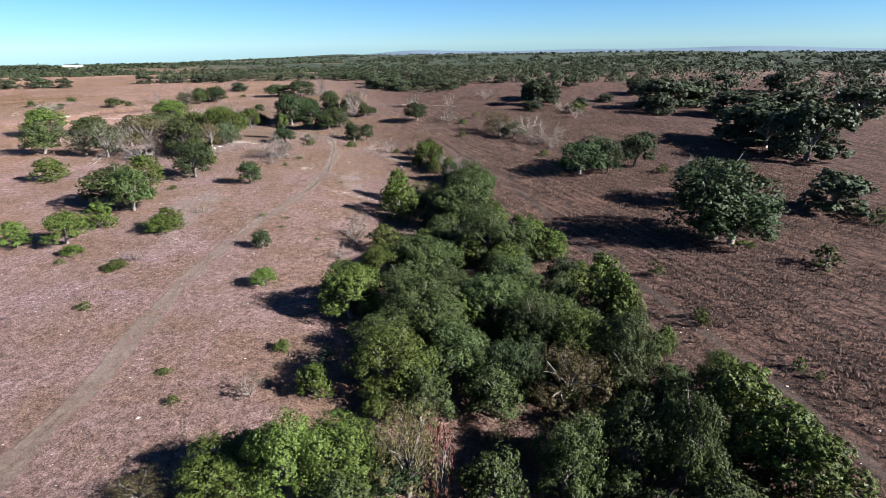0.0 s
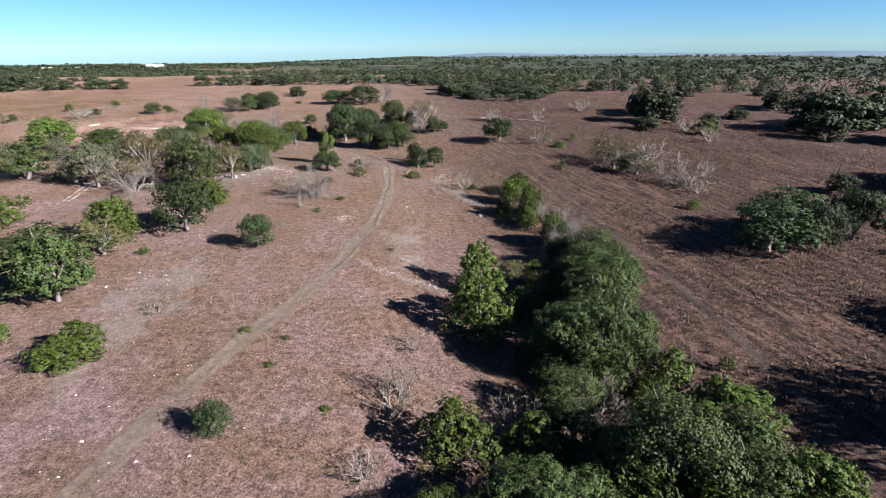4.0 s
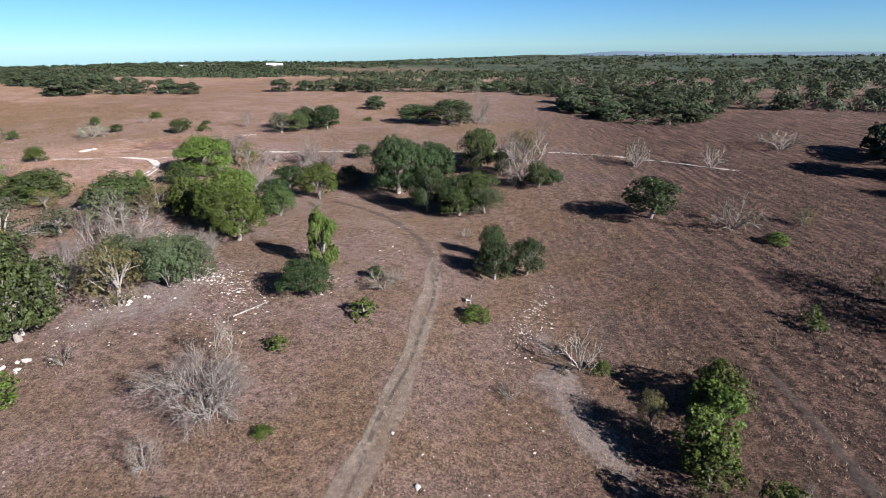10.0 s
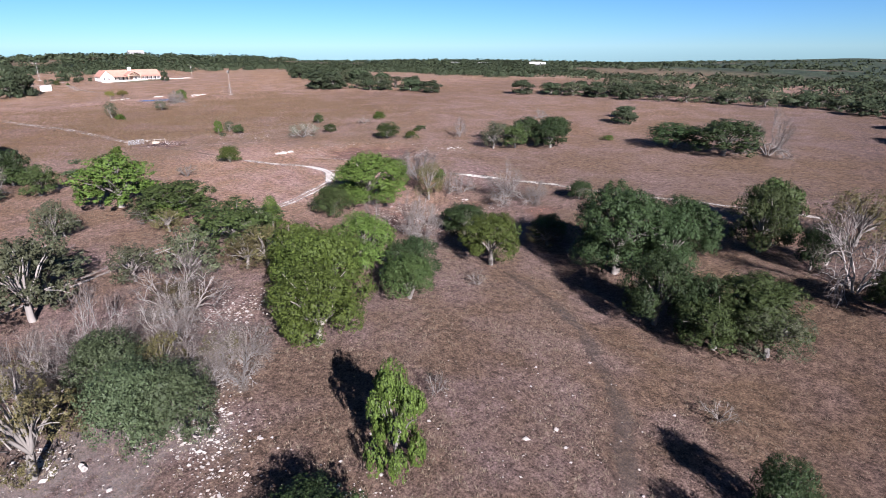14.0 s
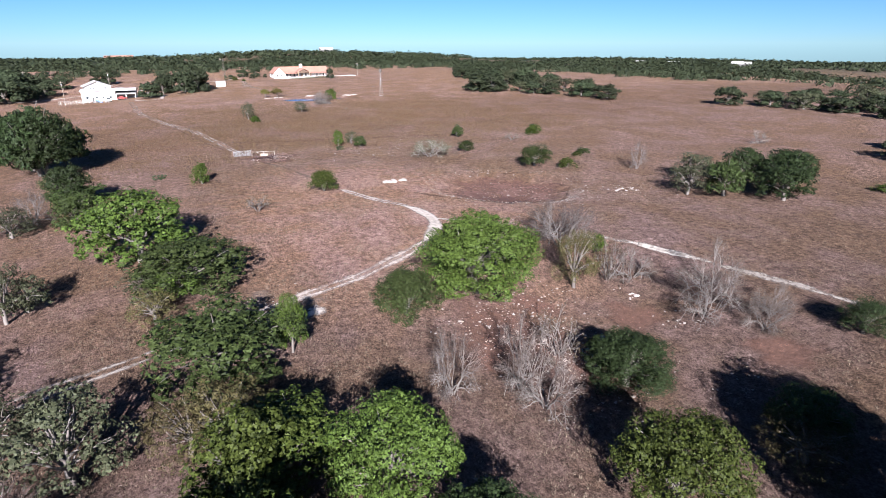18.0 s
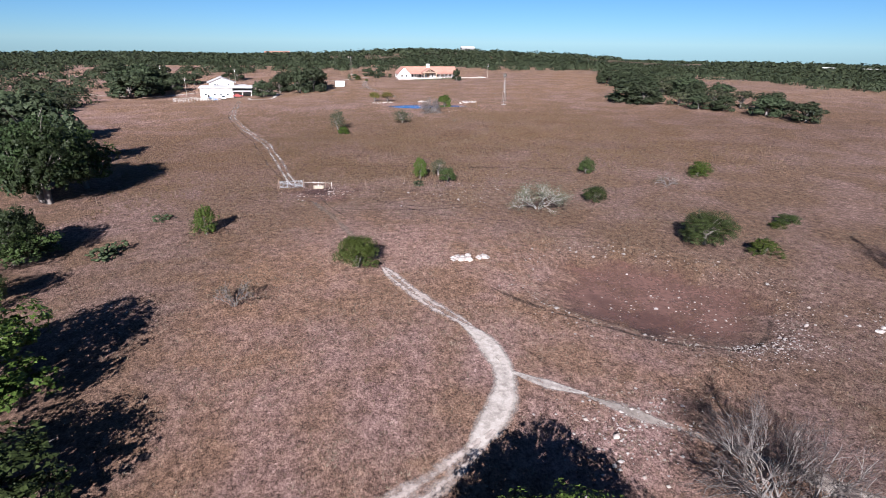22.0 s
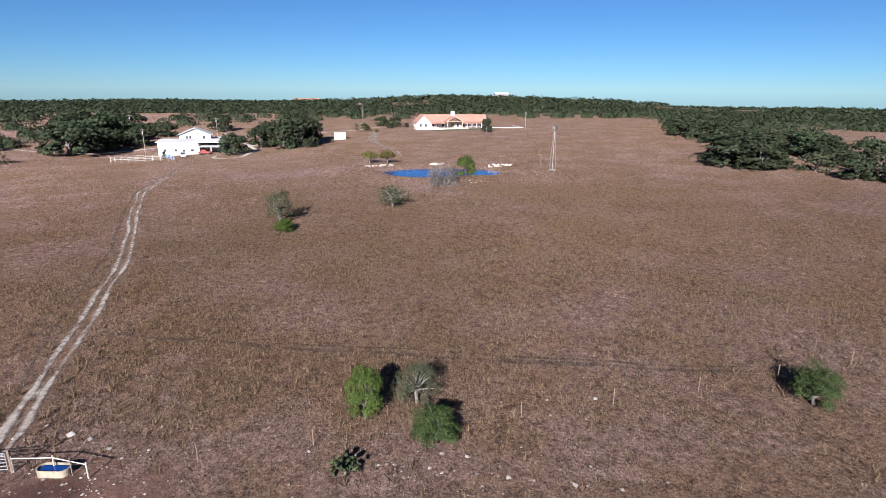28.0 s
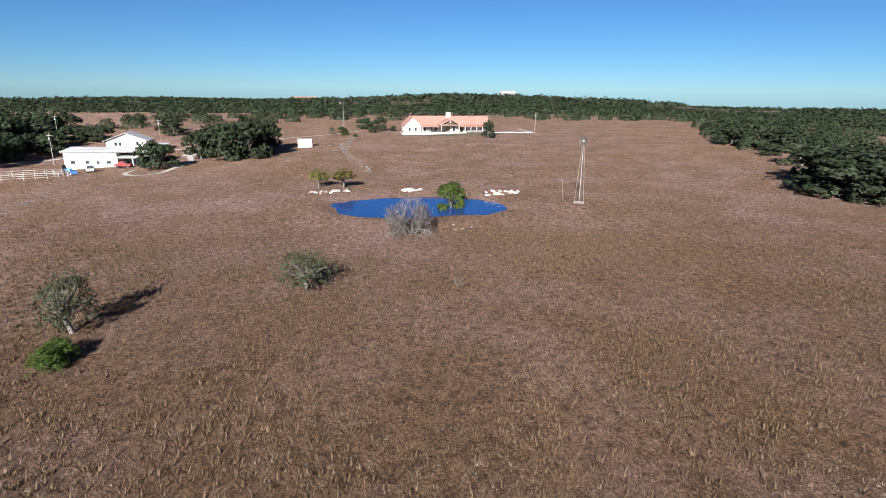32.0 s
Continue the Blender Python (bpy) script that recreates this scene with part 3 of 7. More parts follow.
strip("dirt_track", [(-143, 205.5), (-160, 201), (-170, 197.8)], 1.3, PALE_PATH, "faint worn track leading to the gate")
strip("pasture_track", [(-180, 194.8), (-188, 193.5), (-214, 189), (-225, 186.5), (-246, 180), (-265, 175), (-282, 173.5), (-319.1, 170.9)], 2.1, CALICHE, "pale two-rut track from the gate to the barn")
strip("white_track", [(-116, 216), (-110, 222.5), (-102.1, 229.6), (-99.2, 231.5), (-94.1, 233.3), (-88.1, 234.8), (-79.6, 236.6), (-67.8, 237.8), (-49.5, 243.5), (-28, 248.5), (-17, 247), (10, 240)], 1.5, THIN_TRACK, "thin white caliche track crossing the far pasture")
strip("white_track", [(-101, 230.3), (-97.5, 231.8), (-92.5, 233.6)], 1.7, BRIGHT_ROAD, "bare white stretch of the thin track", 0.07)
strip("gravel_drive", [(-342.8, 172.4), (-332.7, 173.3), (-324.6, 178.9), (-327.0, 183.3), (-345.7, 183.3), (-348.5, 184.6), (-369.5, 178.6), (-385.5, 172.5)], 3.2, GRAVEL_DRIVE, "pale gravel drive looping round an oak beside the barn")
strip("gravel_drive", [(-347.9, 185.3), (-335.9, 200.0), (-343.2, 210.4), (-352.9, 219.0), (-364.2, 225.7), (-401.7, 227.9)], 1.6, CALICHE, "thin pale track from the barn past the shed")
strip("gravel_drive", [(-366.4, 84.7), (-359.6, 111.4), (-359.4, 126.8), (-369.8, 137.3), (-375.3, 140.5), (-385.4, 153.0), (-385.5, 172.5), (-400.7, 207.5), (-423.0, 232.6)], 3.0, GRAVEL_DRIVE, "pale drive passing behind the barn to the ranch house")
strip("gravel_drive", [(-401.7, 227.9), (-369.7, 224.0), (-343.4, 226.8), (-314.5, 231.7)], 2.4, CALICHE, "pale track from the shed down to the pond")
patch("gravel_yard", -372.6, 177.8, 10.5, 4.6, 20, GRAVEL_DRIVE, "pale gravel yard behind the barn")
# bare soil
patch("dry_stock_pond", -130.3, 230.8, 13.2, 10.4, 45.6, POND_SOIL, "dry red-brown stock pond bed with stones round its rim", square=3.0)
patch("damp_soil", -126.0, 228.2, 7.5, 4.5, 45, DAMP_SOIL, "damp dark soil in the middle of the dry pond", 0.08)
patch("trampled_soil", -174.5, 200, 6.5, 8, 0, BARE_SOIL, "trampled red-brown soil at the water trough")
patch("damp_soil", -175.4, 198.9, 3.4, 3.8, 0, MUD, "dark trampled mud beside the water trough", 0.08)
patch("bare_soil", -88, 206, 13, 9, 20, BARE_SOIL, "red-brown stony soil under trees")
patch("bare_soil", -103, 184, 5, 7, 10, PALE_SOIL, "pale stony soil beside the white track")
patch("bare_soil", -218, 157, 7, 3, 20, BARE_SOIL, "red-brown bare soil at the edge of the woods")
patch("bare_soil", -62, 155, 9, 14, 10, PALE_SOIL, "pale stony soil under thin trees")
patch("bare_soil", -45, 95, 7, 22, 8, PALE_SOIL, "pale stony soil on the slope")
patch("bare_soil", -15, 156, 3, 16, 25, PALE_SOIL, "pale stony wash along the creek")
patch("bare_soil", -20, 120, 5, 14, 10, PALE_SOIL, "pale stony soil near the creek")
patch("bare_soil", -87.0, 200.0, 3, 3, 20, BARE_SOIL, "red-brown stony soil on a low bank")
patch("bare_soil", -94.4, 211.5, 4, 3, 20, BARE_SOIL, "red-brown stony soil on a low bank")
patch("bare_soil", -88.8, 220.0, 5, 3.5, 20, BARE_SOIL, "red-brown stony soil on a low bank")
patch("bare_soil", -76.2, 224.7, 4, 3.5, 20, BARE_SOIL, "red-brown stony soil on a low bank")
patch("lawn", -401, 268, 9, 30, 2, SHORN, "short dull green lawn in front of the ranch house")


# ---- water ----
water_m, n, l = nodes_of("pond_water")
s = n["Principled BSDF"]
s.inputs["Base Color"].default_value = (0.008, 0.03, 0.12, 1)
s.inputs["Roughness"].default_value = 0.06
rip = noise_of(n, l, 1.2, 3, 0.5, place_of(n))
bumped(n, l, rip.outputs["Fac"], 0.6, 0.08, s)
seg = 64
ang = np.linspace(0, 2 * np.pi, seg, endpoint=False)
pond_r = 1.3
pond_v = [(POND[0], POND[1], 0)] + [(POND[0] + POND[2] * pond_r * math.cos(a), POND[1] + POND[3] * pond_r * math.sin(a), 0) for a in ang]
pond_f = [(0, 1 + i, 1 + (i + 1) % seg) for i in range(seg)]
POND_Z = ground_z(POND[0], POND[1]) + 0.85
pond = new("pond_water", mesh_of("pond_water", pond_v, pond_f, water_m))
pond.location.z = POND_Z
tagged(pond, "still deep blue stock pond reflecting the sky", "pond", kind="structure")


# ---- building blocks ----
def part(name, bm, material, parent, label=""):
    me = bpy.data.meshes.new(name)
    bm.to_mesh(me)
    bm.free()
    me.materials.append(material)
    ob = new(name, me)
    ob.parent = parent
    return tagged(ob, label)


def meshpart(name, me, parent, label=""):
    ob = new(name, me)
    ob.parent = parent
    return tagged(ob, label)


def box(bm, x0, x1, y0, y1, z0, z1, bevel=0.0):
    r = bmesh.ops.create_cube(bm, size=1.0, matrix=Matrix.Translation(((x0 + x1) / 2, (y0 + y1) / 2, (z0 + z1) / 2)) @ Matrix.Diagonal((x1 - x0, y1 - y0, z1 - z0, 1)))
    if bevel:
        bmesh.ops.bevel(bm, geom=list({e for v in r["verts"] for e in v.link_edges}), offset=bevel, segments=1, affect="EDGES")
    return bm


def one_box(*a, bevel=0.0):
    return box(bmesh.new(), *a, bevel=bevel)


def tube(bm, a, b, r0, r1, sides=6):
    a, b = Vector(a), Vector(b)
    d = b - a
    m = Matrix.Translation((a + b) / 2) @ d.to_track_quat("Z", "Y").to_matrix().to_4x4()
    bmesh.ops.create_cone(bm, cap_ends=True, segments=sides, radius1=r0, radius2=r1, depth=d.length, matrix=m)
    return bm


def prism(bm, outline, y0, y1, along="y"):
    """A solid whose outline (pairs) is drawn across and carried along an axis."""
    pick = (lambda p, t: (p[0], t, p[1])) if along == "y" else (lambda p, t: (t, p[0], p[1]))
    lo, hi = [bm.verts.new(pick(p, y0)) for p in outline], [bm.verts.new(pick(p, y1)) for p in outline]
    k = len(outline)
    bm.faces.new(lo)
    bm.faces.new(hi[::-1])
    for i in range(k):
        bm.faces.new((lo[i], hi[i], hi[(i + 1) % k], lo[(i + 1) % k]))
    bmesh.ops.recalc_face_normals(bm, faces=bm.faces)
    return bm


def thing(name, x, y, turn, label, category, group="", z=None):
    e = new(name)
    e.matrix_world = pose(x, y, ground_z(x, y) if z is None else z, 0, 0, turn)
    return tagged(e, label, category, group)


# ---- plants ----
def limb_mesh(rng, curves, sides=5):
    """Tapered bent limbs: each curve is a list of (point, radius)."""
    V, F = [], []
    for c in curves:
        base = len(V)
        for k, (p, r) in enumerate(c):
            q = c[min(k + 1, len(c) - 1)][0] - c[max(k - 1, 0)][0]
            q = q / (np.linalg.norm(q) + 1e-9)
            u = np.cross(q, (0.31, 0.87, 0.2))
            u /= np.linalg.norm(u) + 1e-9
            w = np.cross(q, u)
            for j in range(sides):
                a = 2 * np.pi * j / sides
                V.append(p + r * (u * np.cos(a) + w * np.sin(a)))
        for k in range(len(c) - 1):
            for j in range(sides):
                j2 = (j + 1) % sides
                F.append((base + k * sides + j, base + k * sides + j2, base + (k + 1) * sides + j2, base + (k + 1) * sides + j))
    return np.array(V), np.array(F), len(curves[0]) * sides


def bent(rng, a, b, r0, r1, steps=5, sway=0.08):
    a, b = np.array(a, float), np.array(b, float)
    L = np.linalg.norm(b - a)
    out, off = [], np.zeros(3)
    for k in range(steps + 1):
        t = k / steps
        if 0 < k < steps:
            off = off + rng.normal(0, sway * L / steps, 3)
        out.append((a + (b - a) * t + off * (1 - 0.3 * t) + np.array((0, 0, 0.1 * L * math.sin(t * math.pi))), r0 + (r1 - r0) * t))
    return out


def leaf_sprays(rng, centres, outward, size, up=0.25):
    """One small pointed spray a leaf clump, facing roughly outward, turned at random."""
    n = len(centres)
    nrm = outward * 1.3 + rng.normal(0, 0.32, (n, 3)) + (0, 0, up)
    nrm /= np.linalg.norm(nrm, axis=1)[:, None] + 1e-9
    t = np.cross(nrm, rng.normal(0, 1, (n, 3)))
    t /= np.linalg.norm(t, axis=1)[:, None] + 1e-9
    b = np.cross(nrm, t)
    s = size * rng.uniform(0.6, 1.4, (n, 1))
    v = np.stack([centres - t * s, centres + t * s * 0.75 - b * s * 0.75, centres + t * s * 0.5 + b * s * 0.95 + nrm * s * 0.3], 1)
    return v.reshape(-1, 3), np.arange(3 * n).reshape(n, 3)


def crown_points(rng, clumps, per, inner=0.2, tuft=16):
    """Leaf places in small tufts set on the skins of clumps (centre, radii), a few of them inside."""
    C, N = [], []
    for c, r in clumps:
        k = max(per // tuft, 6)
        d = rng.normal(0, 1, (k, 3))
        d /= np.linalg.norm(d, axis=1)[:, None]
        d = d[d[:, 2] > -0.7]
        k = len(d)
        rad = np.where(rng.random(k) < inner, rng.uniform(0.5, 0.9, k), rng.uniform(0.85, 1.22, k))
        top = c + d * r * rad[:, None]
        m = rng.normal(0, 1, (k, tuft, 3)) + d[:, None, :] * 0.8
        m /= np.linalg.norm(m, axis=2)[..., None]
        size = rng.uniform(0.16, 0.36, (k, 1, 1)) * r
        C.append((top[:, None, :] + m * size * rng.uniform(0.75, 1.1, (k, tuft, 1))).reshape(-1, 3))
        N.append((m * 0.7 + d[:, None, :] * 0.5).reshape(-1, 3))
    return np.concatenate(C), np.concatenate(N)


def oak_shape(seed, clumps=13, per=1450, size=0.0101, low=0.16, flat=1.0, sides=5, twigs=True, tuft=16, skirt=0.33, lump=1.0):
    """A live oak one unit high and one wide: short leaning trunk, spreading limbs, a lumpy broad crown."""
    rng = np.random.default_rng(seed)
    cl, curves = [], []
    fork = np.array((rng.normal(0, 0.03), rng.normal(0, 0.03), 0.22))
    curves.append(bent(rng, (0, 0, -0.06), fork, 0.045, 0.034, 3, 0.05))
    ga = rng.uniform(0, 6.28)
    for k in range(clumps):
        a = ga + k * 2.4 + rng.normal(0, 0.25)
        rr = 0.36 * math.sqrt((k + 0.5) / clumps) * rng.uniform(0.85, 1.1)
        zz = 0.82 - 1.9 * rr * rr - rng.uniform(0, 0.1) - (0.24 * rng.random() if k % 3 == 0 else 0)
        r = lump * rng.uniform(0.12, 0.19)
        c = np.array((rr * math.cos(a), rr * math.sin(a), max(zz, low + 0.6 * r)))
        cl.append((c, np.array((r, r, r * 0.85 * flat))))
    for k in range(clumps // 2):
        a = ga + k * 6.28 / (clumps // 2) + rng.normal(0, 0.3)
        r = rng.uniform(0.1, 0.15)
        cl.append((np.array((skirt * math.cos(a), skirt * math.sin(a), low + rng.uniform(0.05, 0.22))), np.array((r, r, r * 0.9))))
    for c, r in cl[: clumps]:
        mid = fork * 0.6 + c * 0.4 + rng.normal(0, 0.02, 3)
        curves.append(bent(rng, fork, c, 0.02, 0.006, 5 if twigs else 3, 0.12))
        if not twigs:
            continue
        tip = c + rng.normal(0, 0.6, 3) * r
        curves.append(bent(rng, mid, tip, 0.009, 0.003, 3, 0.1))
    C, N = crown_points(rng, cl, per, tuft=tuft)
    keep_in = C[:, 2] > 0.04
    return limb_mesh(rng, curves, sides), leaf_sprays(rng, C[keep_in], N[keep_in], size)


def cedar_shape(seed, per=7000, size=0.0185):
    """A juniper one unit high and wide: rounded cone of upright sprays down to the ground."""
    rng = np.random.default_rng(seed)
    cl = []
    for k in range(11):
        a, zz = k * 2.4 + rng.normal(0, 0.3), 0.14 + 0.7 * k / 11
        rr = 0.34 * (1 - zz) ** 0.5 * rng.uniform(0.7, 1.15)
        r = rng.uniform(0.13, 0.2) * (1.15 - 0.5 * zz)
        cl.append((np.array((rr * math.cos(a), rr * math.sin(a), zz)), np.array((r, r, r * 1.25))))
    cl.append((np.array((0.03, 0, 0.84)), np.array((0.15, 0.15, 0.15))))
    C, N = crown_points(rng, cl, per // 12, 0.2)
    ok = C[:, 2] > 0.01
    curves = [bent(rng, (0, 0, -0.08), (0.02, 0, 0.75), 0.035, 0.008, 4, 0.05)]
    curves += [bent(rng, (0, 0, 0.1), c, 0.012, 0.004, 3, 0.1) for c, _ in cl[:8]]
    return limb_mesh(rng, curves), leaf_sprays(rng, C[ok], N[ok], size, 0.1)


def dome_shape(seed, per=1500, size=0.0108):
    """A dense round shrub one unit high and wide, leafy down to the ground."""
    rng = np.random.default_rng(seed)
    cl = []
    for k in range(15):
        a, u = k * 2.4 + rng.normal(0, 0.2), (k + 0.5) / 15
        rr, zz = 0.33 * math.sqrt(u), 0.74 - 0.52 * u ** 1.5
        r = rng.uniform(0.14, 0.21)
        cl.append((np.array((rr * math.cos(a), rr * math.sin(a), zz)), np.array((r, r, r * 1.05))))
    C, N = crown_points(rng, cl, per, 0.2, 20)
    ok = C[:, 2] > 0.01
    curves = [bent(rng, (0, 0, -0.05), c * (0.8, 0.8, 0.8), 0.02, 0.006, 3, 0.1) for c, _ in cl[:9]]
    return limb_mesh(rng, curves), leaf_sprays(rng, C[ok], N[ok], size, 0.2)


def branchy(seed, levels=4, spread=0.55, start=5):
    """A bare tree one unit high: forking twigs."""
    rng = np.random.default_rng(seed)
    curves, tips = [], []

    def grow(p, d, length, r, level):
        q = p + d * length
        curves.append(bent(rng, p, q, r, r * 0.6, 2 if level < 2 else 3, 0.12))
        if level == 0:
            tips.append(q)
            return
        for _ in range(3 if level > 1 else 4):
            e = d + rng.normal(0, spread, 3)
            e[2] += 0.06
            e /= np.linalg.norm(e)
            grow(q if rng.random() < 0.7 else p + (q - p) * rng.uniform(0.4, 0.9), e, length * rng.uniform(0.6, 0.85), r * 0.62, level - 1)

    for k in range(start):
        a = k * 6.28 / start + rng.normal(0, 0.3)
        d = np.array((0.8 * math.cos(a), 0.8 * math.sin(a), 0.62))
        grow(np.array((0.02 * math.cos(a), 0.02 * math.sin(a), -0.04)), d / np.linalg.norm(d), rng.uniform(0.26, 0.36), 0.017, levels - 1)
    V, F, _ = limb_mesh(rng, curves, 3)
    tips = np.array(tips)
    top = V[:, 2].max()
    wide = np.percentile(np.hypot(V[:, 0], V[:, 1]), 97)
    V = V * (0.5 / wide, 0.5 / wide, 1 / top)
    return (V, F, 0), tips * (0.5 / wide, 0.5 / wide, 1 / top)


def twig_shape(seed, twigs=1500):
    """A leafless tree: limbs, and a haze of fine straight twigs round their tips."""
    rng = np.random.default_rng(seed + 50)
    limbs, tips = branchy(seed, 4, 0.55, 7)
    c = tips[rng.integers(0, len(tips), twigs)] + rng.normal(0, 0.035, (twigs, 3))
    out = c - (0, 0, 0.25)
    out = out / (np.linalg.norm(out, axis=1)[:, None] + 1e-9) + rng.normal(0, 0.5, (twigs, 3))
    out /= np.linalg.norm(out, axis=1)[:, None]
    side = np.cross(out, rng.normal(0, 1, (twigs, 3)))
    side /= np.linalg.norm(side, axis=1)[:, None] + 1e-9
    length = rng.uniform(0.05, 0.13, (twigs, 1))
    v = np.stack([c - side * 0.0026, c + side * 0.0026, c + out * length], 1)
    ok = v[:, :, 2].min(1) > 0.0
    v = v[ok].reshape(-1, 3)
    return limbs, (v, np.arange(len(v)).reshape(-1, 3))


def twiggy_shape(seed, leaves=500, size=0.03, levels=3, start=7):
    rng = np.random.default_rng(seed + 50)
    limbs, tips = branchy(seed, levels, 0.5, start)
    c = tips[rng.integers(0, len(tips), leaves)] + rng.normal(0, 0.05, (leaves, 3))
    c[:, 2] = np.abs(c[:, 2])
    return limbs, leaf_sprays(rng, c, rng.normal(0, 0.6, (leaves, 3)), size)


def cactus_shape(seed):
    """Prickly pear: flat oval pads joined edge to edge in a low clump."""
    rng = np.random.default_rng(seed)
    V, F = [], []
    for k in range(34):
        a, r = rng.uniform(0, 6.28), 0.42 * math.sqrt(rng.random())
        c = np.array((r * math.cos(a), r * math.sin(a), rng.uniform(0.15, 0.85)))
        t = rng.normal(0, 1, 3)
        t[2] *= 0.3
        t /= np.linalg.norm(t)
        u = np.cross(t, (0, 0, 1.0))
        u /= np.linalg.norm(u) + 1e-9
        w = np.cross(u, t)
        b = len(V)
        for j in range(8):
            q = 2 * np.pi * j / 8
            V.append(c + 0.1 * u * math.cos(q) + 0.15 * w * math.sin(q))
        V += [c + t * 0.03, c - t * 0.03]
        for j in range(8):
            F.append((b + j, b + (j + 1) % 8, b + 8, b + 8))
            F.append((b + (j + 1) % 8, b + j, b + 9, b + 9))
    F = np.array(F)
    return limb_mesh(rng, [bent(rng, (0, 0, -0.05), (0, 0, 0.3), 0.05, 0.04, 2)]), (np.array(V), F[:, :3])


SHAPES, PLANT_LABEL = {}, {
    "oak": ("live_oak", "broad dull green live oak with a lumpy crown", "oak tree", LEAF["oak"], BARK),
    "oakd": ("live_oak", "dense dark green live oak on dry pasture", "oak tree", LEAF["oakd"], BARK),
    "oakb": ("oak_tree", "full bright green oak tree with rounded crown", "oak tree", LEAF["oakb"], BARK),
    "pale": ("lichened_oak", "spreading half-dead oak with pale lichened branches", "oak tree", LEAF["lichen"], WHITE_BARK),
    "cac": ("prickly_pear", "low grey-green prickly pear clump in dry grass", "cactus", LEAF["gryg"], BARK),
    "oakg": ("round_shrub", "round dense green shrub beside the white track", "shrub", LEAF["oakb"], BARK),
    "gry": ("thin_oak", "thin grey-green oak with pale bare branches showing", "oak tree", LEAF["gry"], PALE_BARK),
    "gryd": ("round_shrub", "large rounded dull green shrub", "shrub", LEAF["oak"], BARK),
    "gryg": ("round_shrub", "large rounded silvery green shrub on stony soil", "shrub", LEAF["gryg"], BARK),
    "cedar": ("juniper", "bright green juniper bush growing down to the ground", "juniper", LEAF["cedar"], BARK),
    "bush": ("small_bush", "small green bush in dry grass", "bush", LEAF["cedar"], BARK),
    "brn": ("dry_shrub", "twiggy brown half-bare shrub in dry grass", "shrub", LEAF["brn"], PALE_BARK),
    "bare": ("bare_tree", "leafless grey tree with many fine twigs", "bare tree", LEAF["twig"], PALE_BARK),
    "yel": ("autumn_oak", "oak with yellowing olive leaves and bare twigs", "oak tree", LEAF["yel"], BARK),
    "gold": ("young_oak", "young oak with golden green leaves ringed with rocks", "oak tree", LEAF["gold"], BARK),
    "red": ("red_shrub", "dark red leaved shrub beside the creek trees", "shrub", LEAF["red"], BARK),
    "thin": ("slender_elm", "slender upright tree with thin bright green leaves", "tree", LEAF["oakb"], PALE_BARK),
}


def archetypes():
    for k, seeds, kw in (("oak", (1, 2, 3), {}), ("oakd", (4, 5, 6), {}), ("oakb", (7, 8, 9), dict(per=1500)), ("yel", (10, 11), dict(per=760)),
                         ("gry", (12, 13, 14), dict(per=700, size=0.0095))):
        SHAPES[k] = [oak_shape(s, **kw) for s in seeds]
        SHAPES[k + "_far"] = [oak_shape(s, per=int(kw.get("per", 1450) * 0.2), size=0.031, clumps=12, sides=3, twigs=False, tuft=8, low=0.05) for s in seeds]
        SHAPES[k + "_mid"] = [oak_shape(s, per=int(kw.get("per", 1450) * 0.42), size=0.0155, sides=4, tuft=12) for s in seeds]
        PLANT_LABEL[k + "_far"] = PLANT_LABEL[k + "_mid"] = PLANT_LABEL[k]
        if k[:3] == "oak":
            SHAPES[k + "_big"] = [oak_shape(s, clumps=27, per=1500, size=0.0077, low=0.13, tuft=24, skirt=0.27, lump=0.72) for s in seeds[:2]]
            PLANT_LABEL[k + "_big"] = PLANT_LABEL[k]
        if k in ("oak", "oakd"):
            PLANT_LABEL[k + "_far"] = PLANT_LABEL[k][:3] + (LEAF["far"], BARK)
    SHAPES["oakg"] = [dome_shape(20)]
    SHAPES["gryd"] = SHAPES["gryg"] = [dome_shape(21), dome_shape(22)]
    SHAPES["cedar"] = [cedar_shape(s) for s in (30, 31, 32)]
    SHAPES["bush"] = [cedar_shape(s, 1600, 0.036) for s in (33, 34, 35)]
    SHAPES["brn"] = [twiggy_shape(s, 420, 0.032) for s in (40, 41, 42)]
    SHAPES["red"] = [twiggy_shape(44, 700, 0.035)]
    SHAPES["bare"] = [twig_shape(s, 2400) for s in (45, 46, 47)]
    SHAPES["pale"] = [twiggy_shape(49, 3200, 0.013, 5, 5)]
    SHAPES["gold"] = [oak_shape(26, clumps=9, per=420, size=0.024, low=0.36), oak_shape(27, clumps=9, per=420, size=0.024, low=0.36)]
    SHAPES["cac"] = [cactus_shape(60)]
    SHAPES["thin"] = [oak_shape(25, clumps=12, per=1100, size=0.0135, low=0.08, lump=0.85)]


archetypes()
MODELS = {}
plant_count = [0]


